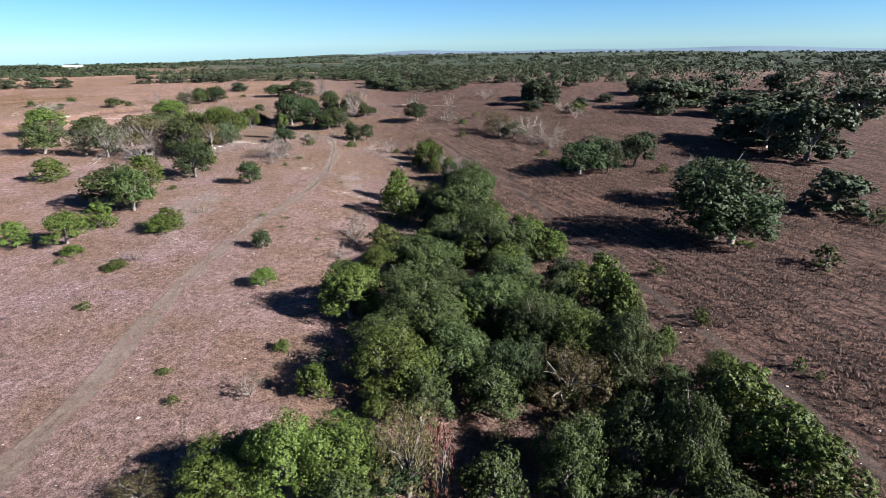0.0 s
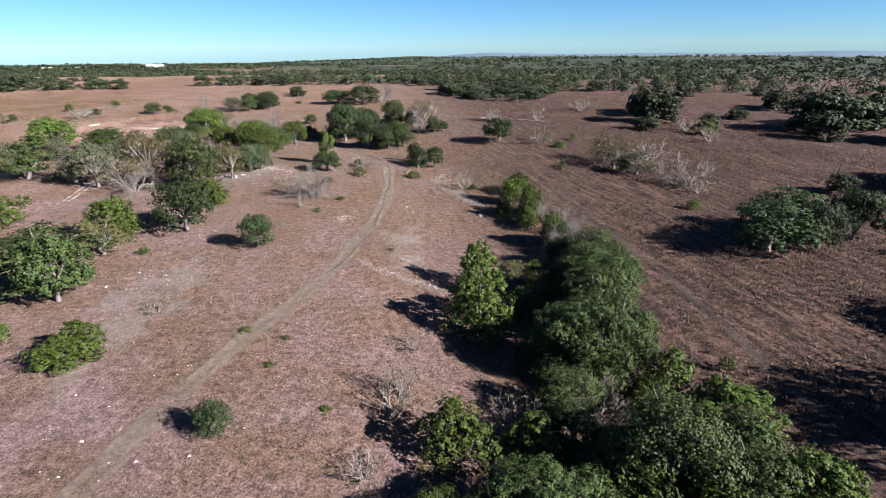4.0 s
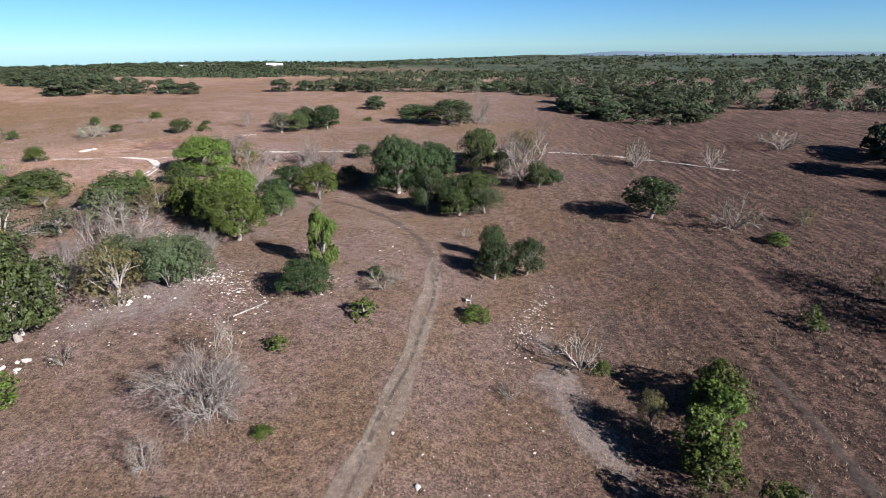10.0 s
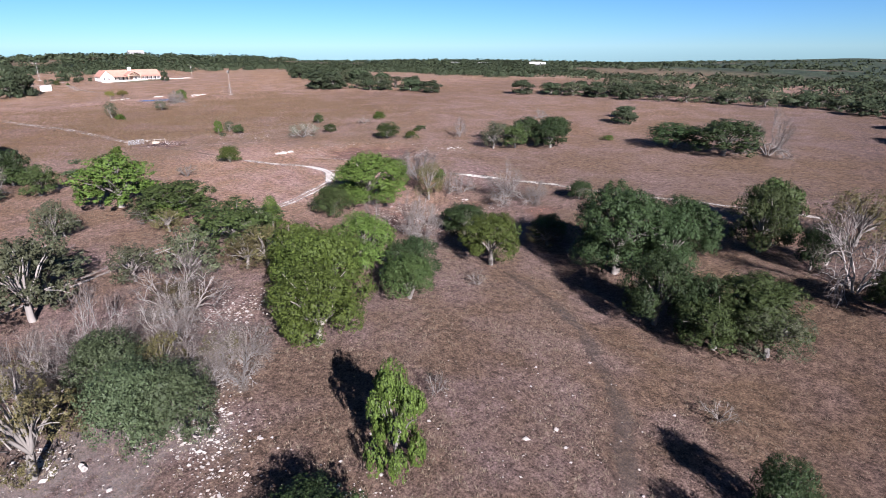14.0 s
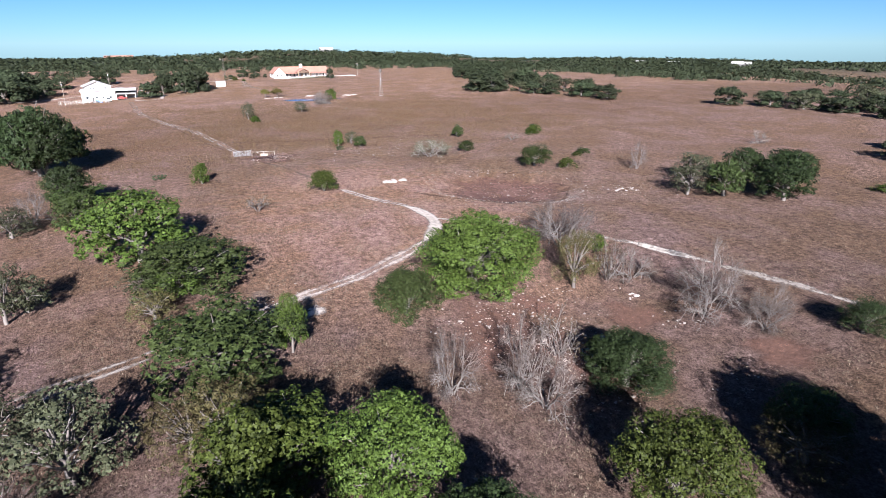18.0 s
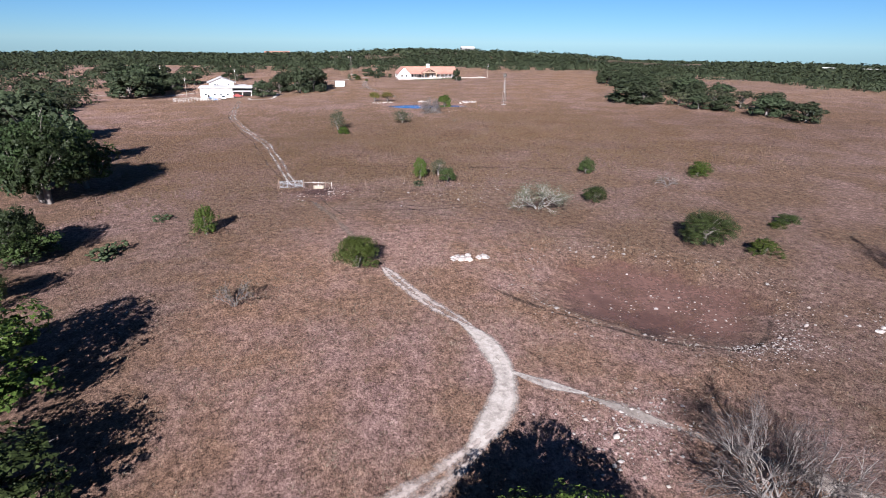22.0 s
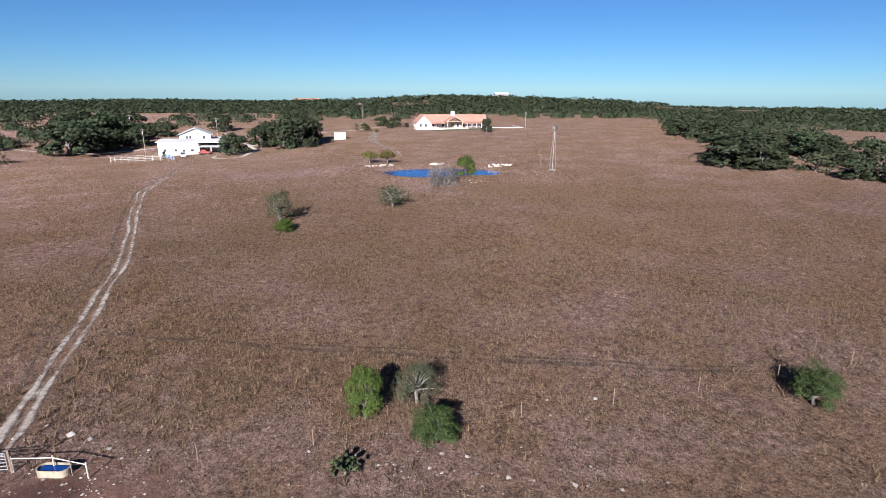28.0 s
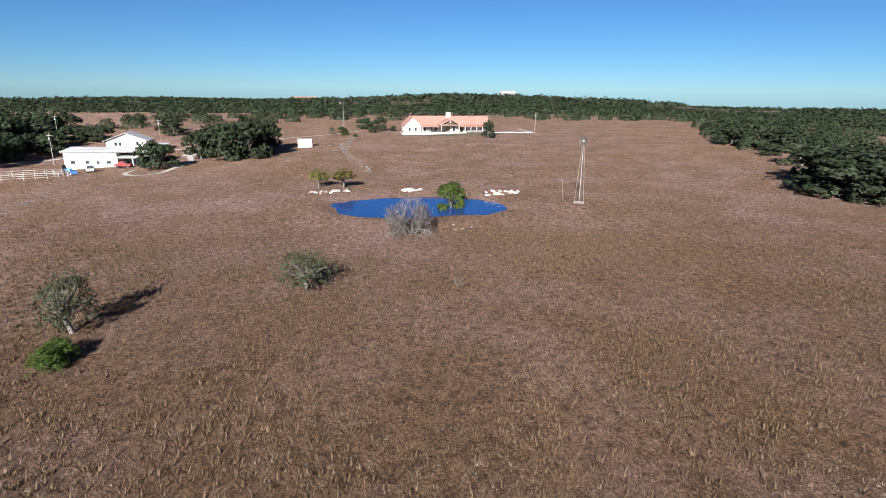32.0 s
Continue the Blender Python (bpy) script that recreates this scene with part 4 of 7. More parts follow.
def plant(kind, x, y, width, high, turn=None):
    """Stand one plant of a kind on the ground: trunk with limbs, and its leaves."""
    line = np.array([(0, 0), (-4, 50), (-10, 105), (-18, 150), (-45, 195), (-85, 215), (-130, 226), (-185, 230)])
    if kind + "_far" in SHAPES and np.hypot(*(line - (x, y)).T).min() > 31:
        kind += "_far" if np.hypot(*(line - (x, y)).T).min() > 75 else "_mid"
    elif kind + "_big" in SHAPES and width > 8.2 and np.hypot(*(line - (x, y)).T).min() < 26:
        kind += "_big"
    if kind == "cedar":
        width, high = width * 1.25, min(high, width * 1.3)
    variants = SHAPES[kind]
    plant_count[0] += 1
    i = plant_count[0]
    v = (i * 7 + int(x)) % len(variants)
    name, label, category, leaf, bark = PLANT_LABEL[kind]
    m = pose(x, y, ground_z(x, y) - 0.05, 0, 0, (i * 137.5) % 360 if turn is None else turn) @ Matrix.Diagonal((width, width * (0.9 + 0.2 * ((i * 0.618) % 1)), max(high, 0.35), 1))
    if (kind, v) not in MODELS:
        (tv, tf, n0), (lv, lf) = variants[v]
        e = new(name)
        stem = (tf < n0).all(1)
        if n0:
            meshpart("trunk", mesh_of("trunk", tv[:n0], tf[stem], bark, True), e)
        if (~stem).any():
            tagged(meshpart("branchwork", mesh_of("branchwork", tv[n0:], tf[~stem] - n0, bark, True), e), kind="stuff")
        tagged(meshpart("crown", mesh_of("crown", lv, lf, leaf), e), kind="stuff")
        tagged(e, label, category)
        e.matrix_world = m
        MODELS[kind, v] = e
        return e
    return copy_thing_scaled(MODELS[kind, v], m)


def copy_thing_scaled(ob, m):
    keep_scale = ob.scale.copy()
    ob.scale = (1, 1, 1)
    made = copy_thing(ob, m)
    ob.scale = keep_scale
    return made


plant("bare", 3.3, 84.8, 5.0, 4.1)
plant("bare", 55.1, 121.6, 4.3, 4.4)
plant("bare", 3.2, 123.8, 5.7, 4.0)
plant("bare", 4.2, 124.5, 5.1, 4.3)
plant("bare", 4.6, 127.2, 4.4, 3.2)
plant("bare", 6.3, 122.3, 5.0, 3.4)
plant("bare", 3.4, 120.4, 4.6, 3.1)
plant("bare", 1.6, 118.2, 4.0, 2.8)
plant("oakd", 2.4, 119.0, 4.6, 4.2)
plant("oakd", 4.0, 122.2, 3.8, 3.4)
plant("bare", 5.3, 129.5, 5.3, 4.8)
plant("bare", -41.0, 134.4, 2.3, 3.0)
plant("bare", 1.1, 137.5, 3.2, 3.4)
plant("bare", -76.1, 139.6, 9.1, 6.6)
plant("bare", -40.8, 140.2, 6.1, 4.6)
plant("bare", -42.4, 142.3, 8.9, 5.2)
plant("bare", 0.4, 145.0, 1.9, 3.1)
plant("bare", -72.9, 146.1, 8.4, 6.3)
plant("bare", -74.2, 153.3, 4.8, 4.9)
plant("bare", -72.3, 153.6, 5.2, 5.3)
plant("bare", -71.4, 157.2, 6.8, 5.2)
plant("bare", 28.2, 158.0, 5.3, 2.5)
plant("bare", -72.2, 158.7, 6.3, 7.1)
plant("bare", -144.8, 160.7, 6.5, 4.9)
plant("bare", -66.2, 162.1, 7.7, 3.5)
plant("bare", -70.2, 163.6, 5.2, 4.2)
plant("bare", -64.4, 164.0, 5.2, 3.4)
plant("bare", -73.0, 164.6, 6.0, 4.6)
plant("bare", -66.2, 167.8, 4.6, 3.4)
plant("bare", -68.0, 165.5, 6.6, 4.0)
plant("bare", -63.4, 166.1, 4.6, 4.1)
plant("bare", -76.7, 166.5, 5.6, 3.9)
plant("bare", -77.6, 167.2, 9.0, 6.5)
plant("bare", 27.0, 167.8, 5.0, 3.1)
plant("bare", -110.9, 175.9, 4.6, 2.2)
plant("bare", -83.2, 195.2, 4.2, 5.7)
plant("bare", -82.4, 200.8, 4.4, 6.3)
plant("bare", -79.6, 201.2, 5.1, 5.6)
plant("bare", -32.7, 220.2, 11.0, 11.1)
plant("bare", -104.2, 222.3, 8.7, 5.9)
plant("bare", -106.8, 222.8, 5.8, 5.4)
plant("bare", -84.6, 224.8, 5.5, 5.1)
plant("bare", -94.6, 224.9, 4.7, 3.3)
plant("bare", -79.6, 226.8, 4.1, 3.5)
plant("bare", -86.1, 227.7, 6.9, 6.2)
plant("bare", -80.6, 229.0, 3.5, 3.1)
plant("bare", -260.6, 234.8, 6.3, 5.0)
plant("bare", -260.8, 235.6, 6.0, 4.6)
plant("bare", -128.2, 259.3, 3.2, 5.2)
plant("bare", -61.2, 287.8, 12.2, 9.6)
plant("bare", -132.5, 301.8, 4.6, 3.0)
plant("brn", -16.6, 39.8, 2.6, 1.9)
plant("brn", -42.9, 71.3, 2.6, 1.3)
plant("brn", -14.3, 73.6, 3.3, 1.7)
plant("brn", -13.3, 81.1, 3.5, 2.6)
plant("brn", -4.2, 82.2, 4.8, 3.2)
plant("brn", -13.5, 83.8, 3.0, 3.8)
plant("brn", -13.8, 91.7, 2.5, 2.0)
plant("brn", -42.1, 93.4, 2.3, 1.3)
plant("brn", -40.8, 123.1, 2.6, 1.2)
plant("brn", 6.0, 125.1, 4.6, 3.1)
plant("brn", 4.5, 136.9, 4.2, 2.7)
plant("brn", -57.9, 141.8, 2.3, 1.7)
plant("brn", 30.7, 150.8, 3.8, 2.6)
plant("brn", -19.9, 153.2, 2.7, 1.6)
plant("brn", 31.0, 158.0, 10.0, 6.4)
plant("brn", -14.7, 160.8, 5.2, 4.2)
plant("brn", -38.1, 166.3, 4.9, 2.2)
plant("brn", -37.7, 168.5, 2.8, 2.4)
plant("brn", -67.9, 168.9, 5.2, 2.3)
plant("brn", -51.8, 176.5, 2.2, 1.9)
plant("brn", 28.4, 180.9, 11.6, 5.2)
plant("brn", -136.2, 190.3, 4.1, 2.5)
plant("brn", -35.8, 192.1, 2.9, 1.4)
plant("brn", -64.3, 195.2, 2.7, 1.8)
plant("brn", 3.3, 201.5, 7.7, 5.2)
plant("brn", 49.9, 206.5, 6.7, 4.3)
plant("brn", -85.8, 207.4, 4.8, 4.6)
plant("brn", -95.8, 222.3, 4.0, 5.2)
plant("brn", 49.0, 226.2, 6.4, 4.1)
plant("brn", -260.8, 235.6, 6.6, 4.7)
plant("brn", -11.3, 238.0, 5.4, 5.7)
plant("brn", -241.3, 238.0, 1.2, 1.0)
plant("brn", -11.5, 240.9, 4.6, 6.0)
plant("brn", 3.9, 241.3, 6.0, 5.3)
plant("brn", -165.8, 256.0, 4.4, 2.0)
plant("brn", 21.9, 267.4, 10.7, 4.8)
plant("bush", -22.7, 38.8, 1.4, 0.7)
plant("bush", 33.7, 42.0, 1.3, 1.0)
plant("bush", -25.5, 43.3, 1.5, 0.5)
plant("bush", 32.9, 43.6, 1.7, 1.3)
plant("bush", 28.2, 52.9, 1.8, 1.6)
plant("bush", 28.5, 54.4, 1.8, 1.6)
plant("bush", -40.4, 56.2, 2.3, 0.8)
plant("bush", 27.7, 65.6, 2.2, 2.0)
plant("bush", 50.8, 67.2, 5.2, 3.2)
plant("bush", -52.1, 70.1, 1.7, 0.7)
plant("bush", 44.6, 75.5, 3.9, 0.6)
plant("bush", -19.1, 80.1, 1.4, 0.2)
plant("bush", 35.1, 82.6, 2.9, 0.8)
plant("bush", 71.0, 84.6, 3.6, 3.2)
plant("bush", -26.0, 85.3, 1.4, 0.1)
plant("bush", -26.3, 90.0, 1.1, 0.4)
plant("bush", -30.7, 90.7, 1.7, 0.5)
plant("bush", 15.6, 91.6, 1.9, 1.4)
plant("bush", -54.5, 110.0, 2.2, 0.9)
plant("bush", -21.5, 116.7, 1.4, 0.1)
plant("bush", 49.8, 121.4, 3.3, 2.4)
plant("bush", -89.9, 129.0, 3.3, 1.9)
plant("bush", -37.4, 132.0, 1.8, 0.8)
plant("bush", -41.3, 150.2, 2.5, 1.4)
plant("bush", -37.2, 159.5, 4.1, 1.9)
plant("bush", 6.9, 170.4, 2.3, 1.7)
plant("bush", 6.9, 172.1, 2.1, 2.0)
plant("bush", -26.3, 178.7, 1.7, 1.8)
plant("bush", 53.2, 219.8, 8.8, 4.4)
plant("cac", -11.8, 46.3, 3.2, 0.2)
plant("cac", -151.9, 173.9, 3.4, 1.3)
plant("cac", -154.5, 175.0, 3.2, 1.1)
plant("cac", -165.0, 177.7, 2.8, 0.9)
plant("cac", -175.4, 215.3, 1.9, 1.0)
plant("cedar", 25.2, 28.8, 5.2, 5.6)
plant("cedar", 1.9, 30.9, 2.0, 5.7)
plant("cedar", 24.2, 31.5, 5.6, 6.0)
plant("cedar", 22.8, 35.3, 6.5, 6.9)
plant("cedar", -11.1, 40.2, 3.0, 3.2)
plant("cedar", -15.8, 47.6, 1.6, 1.1)
plant("cedar", 19.0, 48.4, 5.2, 3.0)
plant("cedar", 22.1, 48.5, 2.1, 3.1)
plant("cedar", 22.5, 48.7, 2.4, 3.7)
plant("cedar", 13.2, 55.0, 3.7, 6.4)
plant("cedar", 20.1, 55.6, 3.9, 5.2)
plant("cedar", 19.5, 56.1, 5.4, 6.6)
plant("cedar", 20.6, 56.6, 4.3, 4.5)
plant("cedar", 19.9, 62.7, 4.3, 5.7)
plant("cedar", 19.9, 63.1, 3.7, 6.4)
plant("cedar", -43.2, 67.9, 2.7, 1.4)
plant("cedar", 18.8, 68.7, 2.4, 2.1)
plant("cedar", -52.4, 73.4, 3.0, 1.6)
plant("cedar", 16.7, 74.8, 3.3, 5.2)
plant("cedar", -8.5, 77.5, 5.9, 4.6)
plant("cedar", 14.0, 83.9, 6.7, 3.0)
plant("cedar", -43.5, 84.3, 4.7, 3.4)
plant("cedar", -55.2, 85.3, 4.7, 4.3)
plant("cedar", 9.4, 87.5, 4.7, 5.0)
plant("cedar", -7.8, 97.5, 7.2, 7.1)
plant("cedar", -9.6, 102.3, 3.7, 4.6)
plant("cedar", -8.3, 108.4, 5.4, 6.9)
plant("cedar", -1.2, 109.8, 3.3, 3.4)
plant("cedar", -59.7, 113.1, 2.9, 5.5)
plant("cedar", -1.2, 114.0, 2.1, 2.3)
plant("cedar", -62.2, 114.6, 7.4, 6.3)
plant("cedar", -1.2, 115.0, 2.9, 2.5)
plant("cedar", -84.3, 117.7, 7.1, 4.9)
plant("cedar", -66.9, 121.8, 4.0, 4.1)
plant("cedar", 2.0, 127.3, 4.1, 5.0)
plant("cedar", 1.7, 129.0, 2.6, 4.4)
plant("cedar", -56.4, 132.4, 4.3, 4.1)
plant("cedar", -57.2, 132.9, 4.4, 4.0)
plant("cedar", -57.6, 133.6, 5.8, 4.7)
plant("cedar", -1.4, 134.7, 3.0, 3.1)
plant("cedar", -1.9, 136.6, 2.4, 3.7)
plant("cedar", -1.6, 137.0, 3.6, 3.3)
plant("cedar", -1.1, 139.7, 4.3, 6.4)
plant("cedar", -35.8, 140.0, 1.5, 0.7)
plant("cedar", 26.5, 140.2, 2.4, 1.6)
plant("cedar", -6.0, 141.6, 2.7, 3.8)
plant("cedar", -5.9, 142.1, 2.3, 3.7)
plant("cedar", -1.3, 142.3, 3.1, 7.6)
plant("cedar", -1.2, 142.8, 4.0, 6.5)
plant("cedar", -4.5, 148.3, 4.1, 3.6)
plant("cedar", -4.9, 150.4, 4.5, 4.7)
plant("cedar", -2.9, 155.2, 3.9, 3.0)
plant("cedar", -3.9, 156.7, 3.5, 2.9)
plant("cedar", -3.0, 158.2, 4.5, 3.5)
plant("cedar", -12.7, 160.9, 2.0, 1.2)
plant("cedar", -26.6, 165.4, 3.3, 1.6)
plant("cedar", -28.8, 180.5, 2.2, 3.5)
plant("cedar", -158.2, 184.4, 3.1, 4.2)
plant("cedar", 8.0, 195.9, 3.6, 1.7)
plant("cedar", -230.9, 206.1, 2.5, 1.7)
plant("cedar", -232.2, 206.1, 2.8, 1.8)
plant("cedar", -407.7, 224.3, 3.4, 2.5)
plant("cedar", -101.2, 225.2, 2.7, 2.4)
plant("cedar", -135.4, 248.3, 3.4, 1.9)
plant("cedar", -143.2, 257.0, 2.0, 0.9)
plant("cedar", -170.2, 265.0, 3.6, 1.6)
plant("cedar", -172.8, 267.5, 3.9, 2.0)
plant("cedar", -96.2, 280.4, 3.1, 1.4)
plant("cedar", -272.9, 320.3, 4.8, 3.6)
plant("gry", -85.8, 142.4, 9.3, 10.0)
plant("gry", -66.9, 144.5, 9.3, 8.7)
plant("gry", -93.2, 145.8, 10.1, 7.3)
plant("gry", -87.0, 156.6, 8.6, 9.4)
plant("gry", -94.7, 158.9, 10.6, 6.1)
plant("gry", -139.7, 159.3, 6.9, 4.5)
plant("gry", -111.5, 163.3, 5.3, 6.3)
plant("gry", -113.2, 164.7, 4.9, 4.3)
plant("gry", 22.3, 166.6, 7.3, 5.8)
plant("gry", -89.7, 166.6, 5.8, 5.0)
plant("gry", -84.9, 170.9, 7.2, 7.1)
plant("gry", -113.0, 175.7, 6.2, 2.8)
plant("gry", -36, 203.6, 7.7, 5.8)
plant("gry", -236.9, 205.1, 5.1, 5.9)
plant("gry", -36.7, 226.1, 4.3, 5.3)
plant("gry", -181.8, 220.2, 3.2, 3.5)
plant("gry", -243.4, 223.2, 5.4, 4.2)
plant("gry", -111.4, 253.3, 6.1, 5.6)
plant("gry", -117.0, 261.4, 8.9, 5.5)
plant("gryd", -65.7, 186.0, 6.2, 5.4)
plant("gryd", -96.4, 197.3, 7.0, 4.9)
plant("gryg", -61.3, 157.7, 6.9, 6.6)
plant("gryg", -69.0, 158.4, 6.7, 5.6)
plant("gryg", -60.1, 160.2, 6.2, 5.9)
plant("oak", 18.3, 27.3, 5.8, 5.2)
plant("oak", 8.8, 30.8, 5.5, 7.9)
plant("oak", 17.0, 30.9, 5.5, 9.7)
plant("oak", 13.7, 32.5, 5.7, 8.5)
plant("oak", 19.8, 40.1, 4.5, 4.9)
plant("oak", 16.3, 41.9, 5.5, 6.5)
plant("oak", 17.2, 43.9, 5.7, 8.9)
plant("oak", 1.3, 44.6, 7.4, 7.0)
plant("oak", 2.4, 46.8, 4.7, 5.2)
plant("oak", -6.0, 47.8, 7.2, 5.2)
plant("oak", 9.1, 47.9, 6.8, 8.5)
plant("oak", -0.4, 50.3, 6.8, 6.7)
plant("oak", 9.0, 50.6, 6.4, 7.5)
plant("oak", -2.6, 52.5, 9.6, 8.4)
plant("oak", 11.1, 55.0, 8.2, 6.1)
plant("oak", 5.5, 55.6, 9.5, 8.3)
plant("oak", -4.8, 57.5, 7.9, 6.3)
plant("oak", 13.7, 58.8, 5.0, 5.9)
plant("oak", 9.1, 61.1, 6.3, 7.9)
plant("oak", 0.8, 61.7, 7.0, 5.9)
plant("oak", 7.6, 68.9, 5.4, 4.9)
plant("oak", -3.2, 69.4, 8.4, 7.3)
plant("oak", -2.2, 71.9, 7.0, 5.6)
plant("oak", 11.4, 75.2, 8.2, 6.0)
plant("oak", 6.5, 76.2, 9.1, 9.2)
plant("oak", 3.2, 77.1, 6.2, 4.7)
plant("oak", 12.2, 78.5, 5.2, 5.7)
plant("oak", 0.3, 84.5, 6.2, 5.5)
plant("oak", 1.5, 90.9, 9.7, 9.0)
plant("oak", 4.9, 90.9, 8.8, 9.8)
plant("oak", 68.2, 91.4, 11.6, 8.1)
plant("oak", -54.7, 94.8, 8.6, 8.7)
plant("oak", -58.7, 97.7, 13.3, 8.3)
plant("oak", 4.7, 99.1, 10.5, 8.9)
plant("oak", 6.5, 105.5, 9.5, 7.5)
plant("oak", 3.4, 107.9, 5.9, 6.6)
plant("oak", 4.9, 109.5, 7.1, 7.2)
plant("oak", 9.5, 110.9, 3.9, 5.1)
plant("oak", 2.9, 111.1, 6.5, 4.7)
plant("oak", 6.7, 115.5, 7.4, 6.5)
plant("oak", -66.0, 143.5, 9.9, 11.6)
plant("oak", -407.4, 134.1, 8.6, 6.3)
plant("oak", -105.2, 146.6, 10.8, 8.2)
plant("oak", -186.3, 161.3, 10.7, 10.5)
plant("oak", -156.5, 163.7, 5.9, 6.0)
plant("oak", -153.3, 165.5, 8.7, 4.8)
plant("oak", -139.4, 166.9, 6.7, 5.5)
plant("oak", -111.6, 179.2, 11.6, 6.2)
plant("oak", -92.9, 180.1, 12.0, 6.6)
plant("oak", -350.3, 199.8, 11.7, 12.7)
plant("oak", -40.2, 202.5, 7.2, 6.2)
plant("oak", -37.7, 205.5, 10.1, 7.8)
plant("oak", 130.3, 207.5, 20.4, 11.1)
plant("oak", 84.0, 214.6, 11.8, 9.0)
plant("oak", -43.7, 225.6, 8.0, 9.6)
plant("oak", -28.8, 216.2, 5.6, 5.3)
plant("oak", -69.4, 216.6, 5.8, 4.1)
plant("oak", -43.4, 228.6, 7.1, 9.4)
plant("oak", -177.3, 220.8, 3.2, 2.9)
plant("oak", -45.0, 234.7, 7.7, 8.4)
plant("oak", 37.0, 225.9, 7.7, 4.9)
plant("oak", -432.3, 232.6, 8.0, 5.3)
plant("oak", 58.9, 235.7, 6.7, 4.3)
plant("oak", -160.5, 240.0, 4.0, 2.7)
plant("oak", -139.8, 243.8, 6.9, 4.5)
plant("oak", -176.8, 246.7, 3.5, 3.2)
plant("oak", -107.7, 257.1, 7.0, 6.4)
plant("oak", -144.5, 260.0, 3.4, 1.5)
plant("oak", -113.5, 271.1, 4.7, 5.5)
plant("oak", 96.5, 276.6, 10.9, 7.4)
plant("oak", 99.3, 282.9, 10.4, 7.8)
plant("oak", -106.6, 307.4, 7.5, 4.4)
plant("oakb", -10.4, 28.6, 6.2, 7.3)
plant("oakb", -14.4, 29.0, 7.1, 4.6)
plant("oakb", -7.2, 30.2, 7.3, 6.1)
plant("oakb", 24.0, 40.1, 5.6, 4.9)
plant("oakb", -4.7, 41.6, 7.9, 7.0)
plant("oakb", 13.0, 45.8, 6.0, 8.3)
plant("oakb", -10.1, 55.2, 8.1, 7.2)
plant("oakb", -11.2, 59.7, 7.2, 4.0)
plant("oakb", -22.3, 63.1, 3.6, 2.7)
plant("oakb", -8.1, 68.4, 6.0, 4.7)
plant("oakb", -62.7, 76.5, 4.9, 4.5)
plant("oakb", -55.9, 77.8, 7.0, 5.6)
plant("oakb", -43.9, 83.0, 6.0, 2.7)
plant("oakb", -64.4, 173.9, 8.8, 8.0)
plant("oakb", -122.3, 174.5, 14.1, 9.0)
plant("oakb", -68.8, 177.6, 9.9, 10.1)
plant("oakb", -110.2, 177.8, 5.2, 3.3)
plant("oakb", -78.0, 180.0, 6.9, 7.3)
plant("oakb", -80.2, 182.4, 8.5, 5.4)
plant("oakb", -94.1, 185.8, 3.1, 5.7)
plant("oakb", -75.2, 187.4, 8.1, 7.6)
plant("oakb", -68.4, 202.4, 8.0, 8.0)
plant("oakb", -98.3, 206.5, 13.8, 9.9)
plant("oakb", -180.9, 216.6, 2.7, 4.3)
plant("oakb", -277.6, 243.3, 5.0, 5.6)
plant("oakd", 6.2, 43.4, 6.2, 6.8)
plant("oakd", -26.3, 75.9, 3.1, 3.0)
plant("oakd", 42.5, 75.9, 12.8, 9.4)
plant("oakd", 41.3, 78.5, 15.9, 12.9)
plant("oakd", 48.7, 96.0, 14.9, 9.3)
plant("oakd", -416.8, 99.6, 17.2, 9.9)
plant("oakd", -421.7, 109.2, 17.7, 9.3)
plant("oakd", -40.1, 114.2, 5.4, 5.2)
plant("oakd", -53.9, 119.7, 9.2, 8.5)
plant("oakd", -426.2, 117.6, 13.6, 8.7)
plant("oakd", 31.1, 121.6, 12.1, 8.0)
plant("oakd", 37.6, 122.1, 6.4, 7.9)
plant("oakd", 2.8, 126.5, 4.8, 4.6)
plant("oakd", 45.5, 128.0, 9.1, 8.6)
plant("oakd", 36.6, 128.1, 11.4, 7.9)
plant("oakd", -376.2, 116.1, 16.2, 11.9)
plant("oakd", 89.9, 133.7, 17.7, 16.3)
plant("oakd", -381.1, 121.9, 14.8, 13.0)
plant("oakd", -228.4, 135.9, 15.0, 13.8)
plant("oakd", -353.4, 123.4, 18.8, 11.9)
plant("oakd", -384.7, 125.9, 12.1, 8.1)
plant("oakd", -389.1, 126.7, 13.6, 10.9)
plant("oakd", -409.1, 129.8, 13.5, 6.1)
plant("oakd", -367.7, 127.5, 13.0, 9.3)
plant("oakd", -382.2, 134.4, 9.5, 7.9)
plant("oakd", -406.7, 139.4, 8.6, 6.3)
plant("oakd", 88.4, 149.7, 22.4, 13.1)
plant("oakd", -202.7, 152.8, 9.5, 11.7)
plant("oakd", 57.8, 154.7, 6.0, 4.2)
plant("oakd", -183.5, 156.0, 14.5, 12.5)
plant("oakd", -178.6, 158.0, 13.4, 13.9)
plant("oakd", 88.2, 158.0, 19.2, 11.9)
plant("oakd", -177.2, 159.3, 12.4, 13.3)
plant("oakd", -430.7, 154.1, 9.0, 7.5)
plant("oakd", -45.1, 161.3, 6.9, 4.6)
plant("oakd", -152.6, 165.0, 6.8, 7.6)
plant("oakd", -420.5, 159.4, 8.7, 8.7)
plant("oakd", 19.5, 167.4, 3.1, 3.8)
plant("oakd", -40.1, 168.4, 2.1, 1.9)
plant("oakd", -27.5, 177.7, 5.3, 6.2)
plant("oakd", -24.0, 181.1, 5.3, 5.8)
plant("oakd", -29.2, 183.4, 4.3, 6.0)
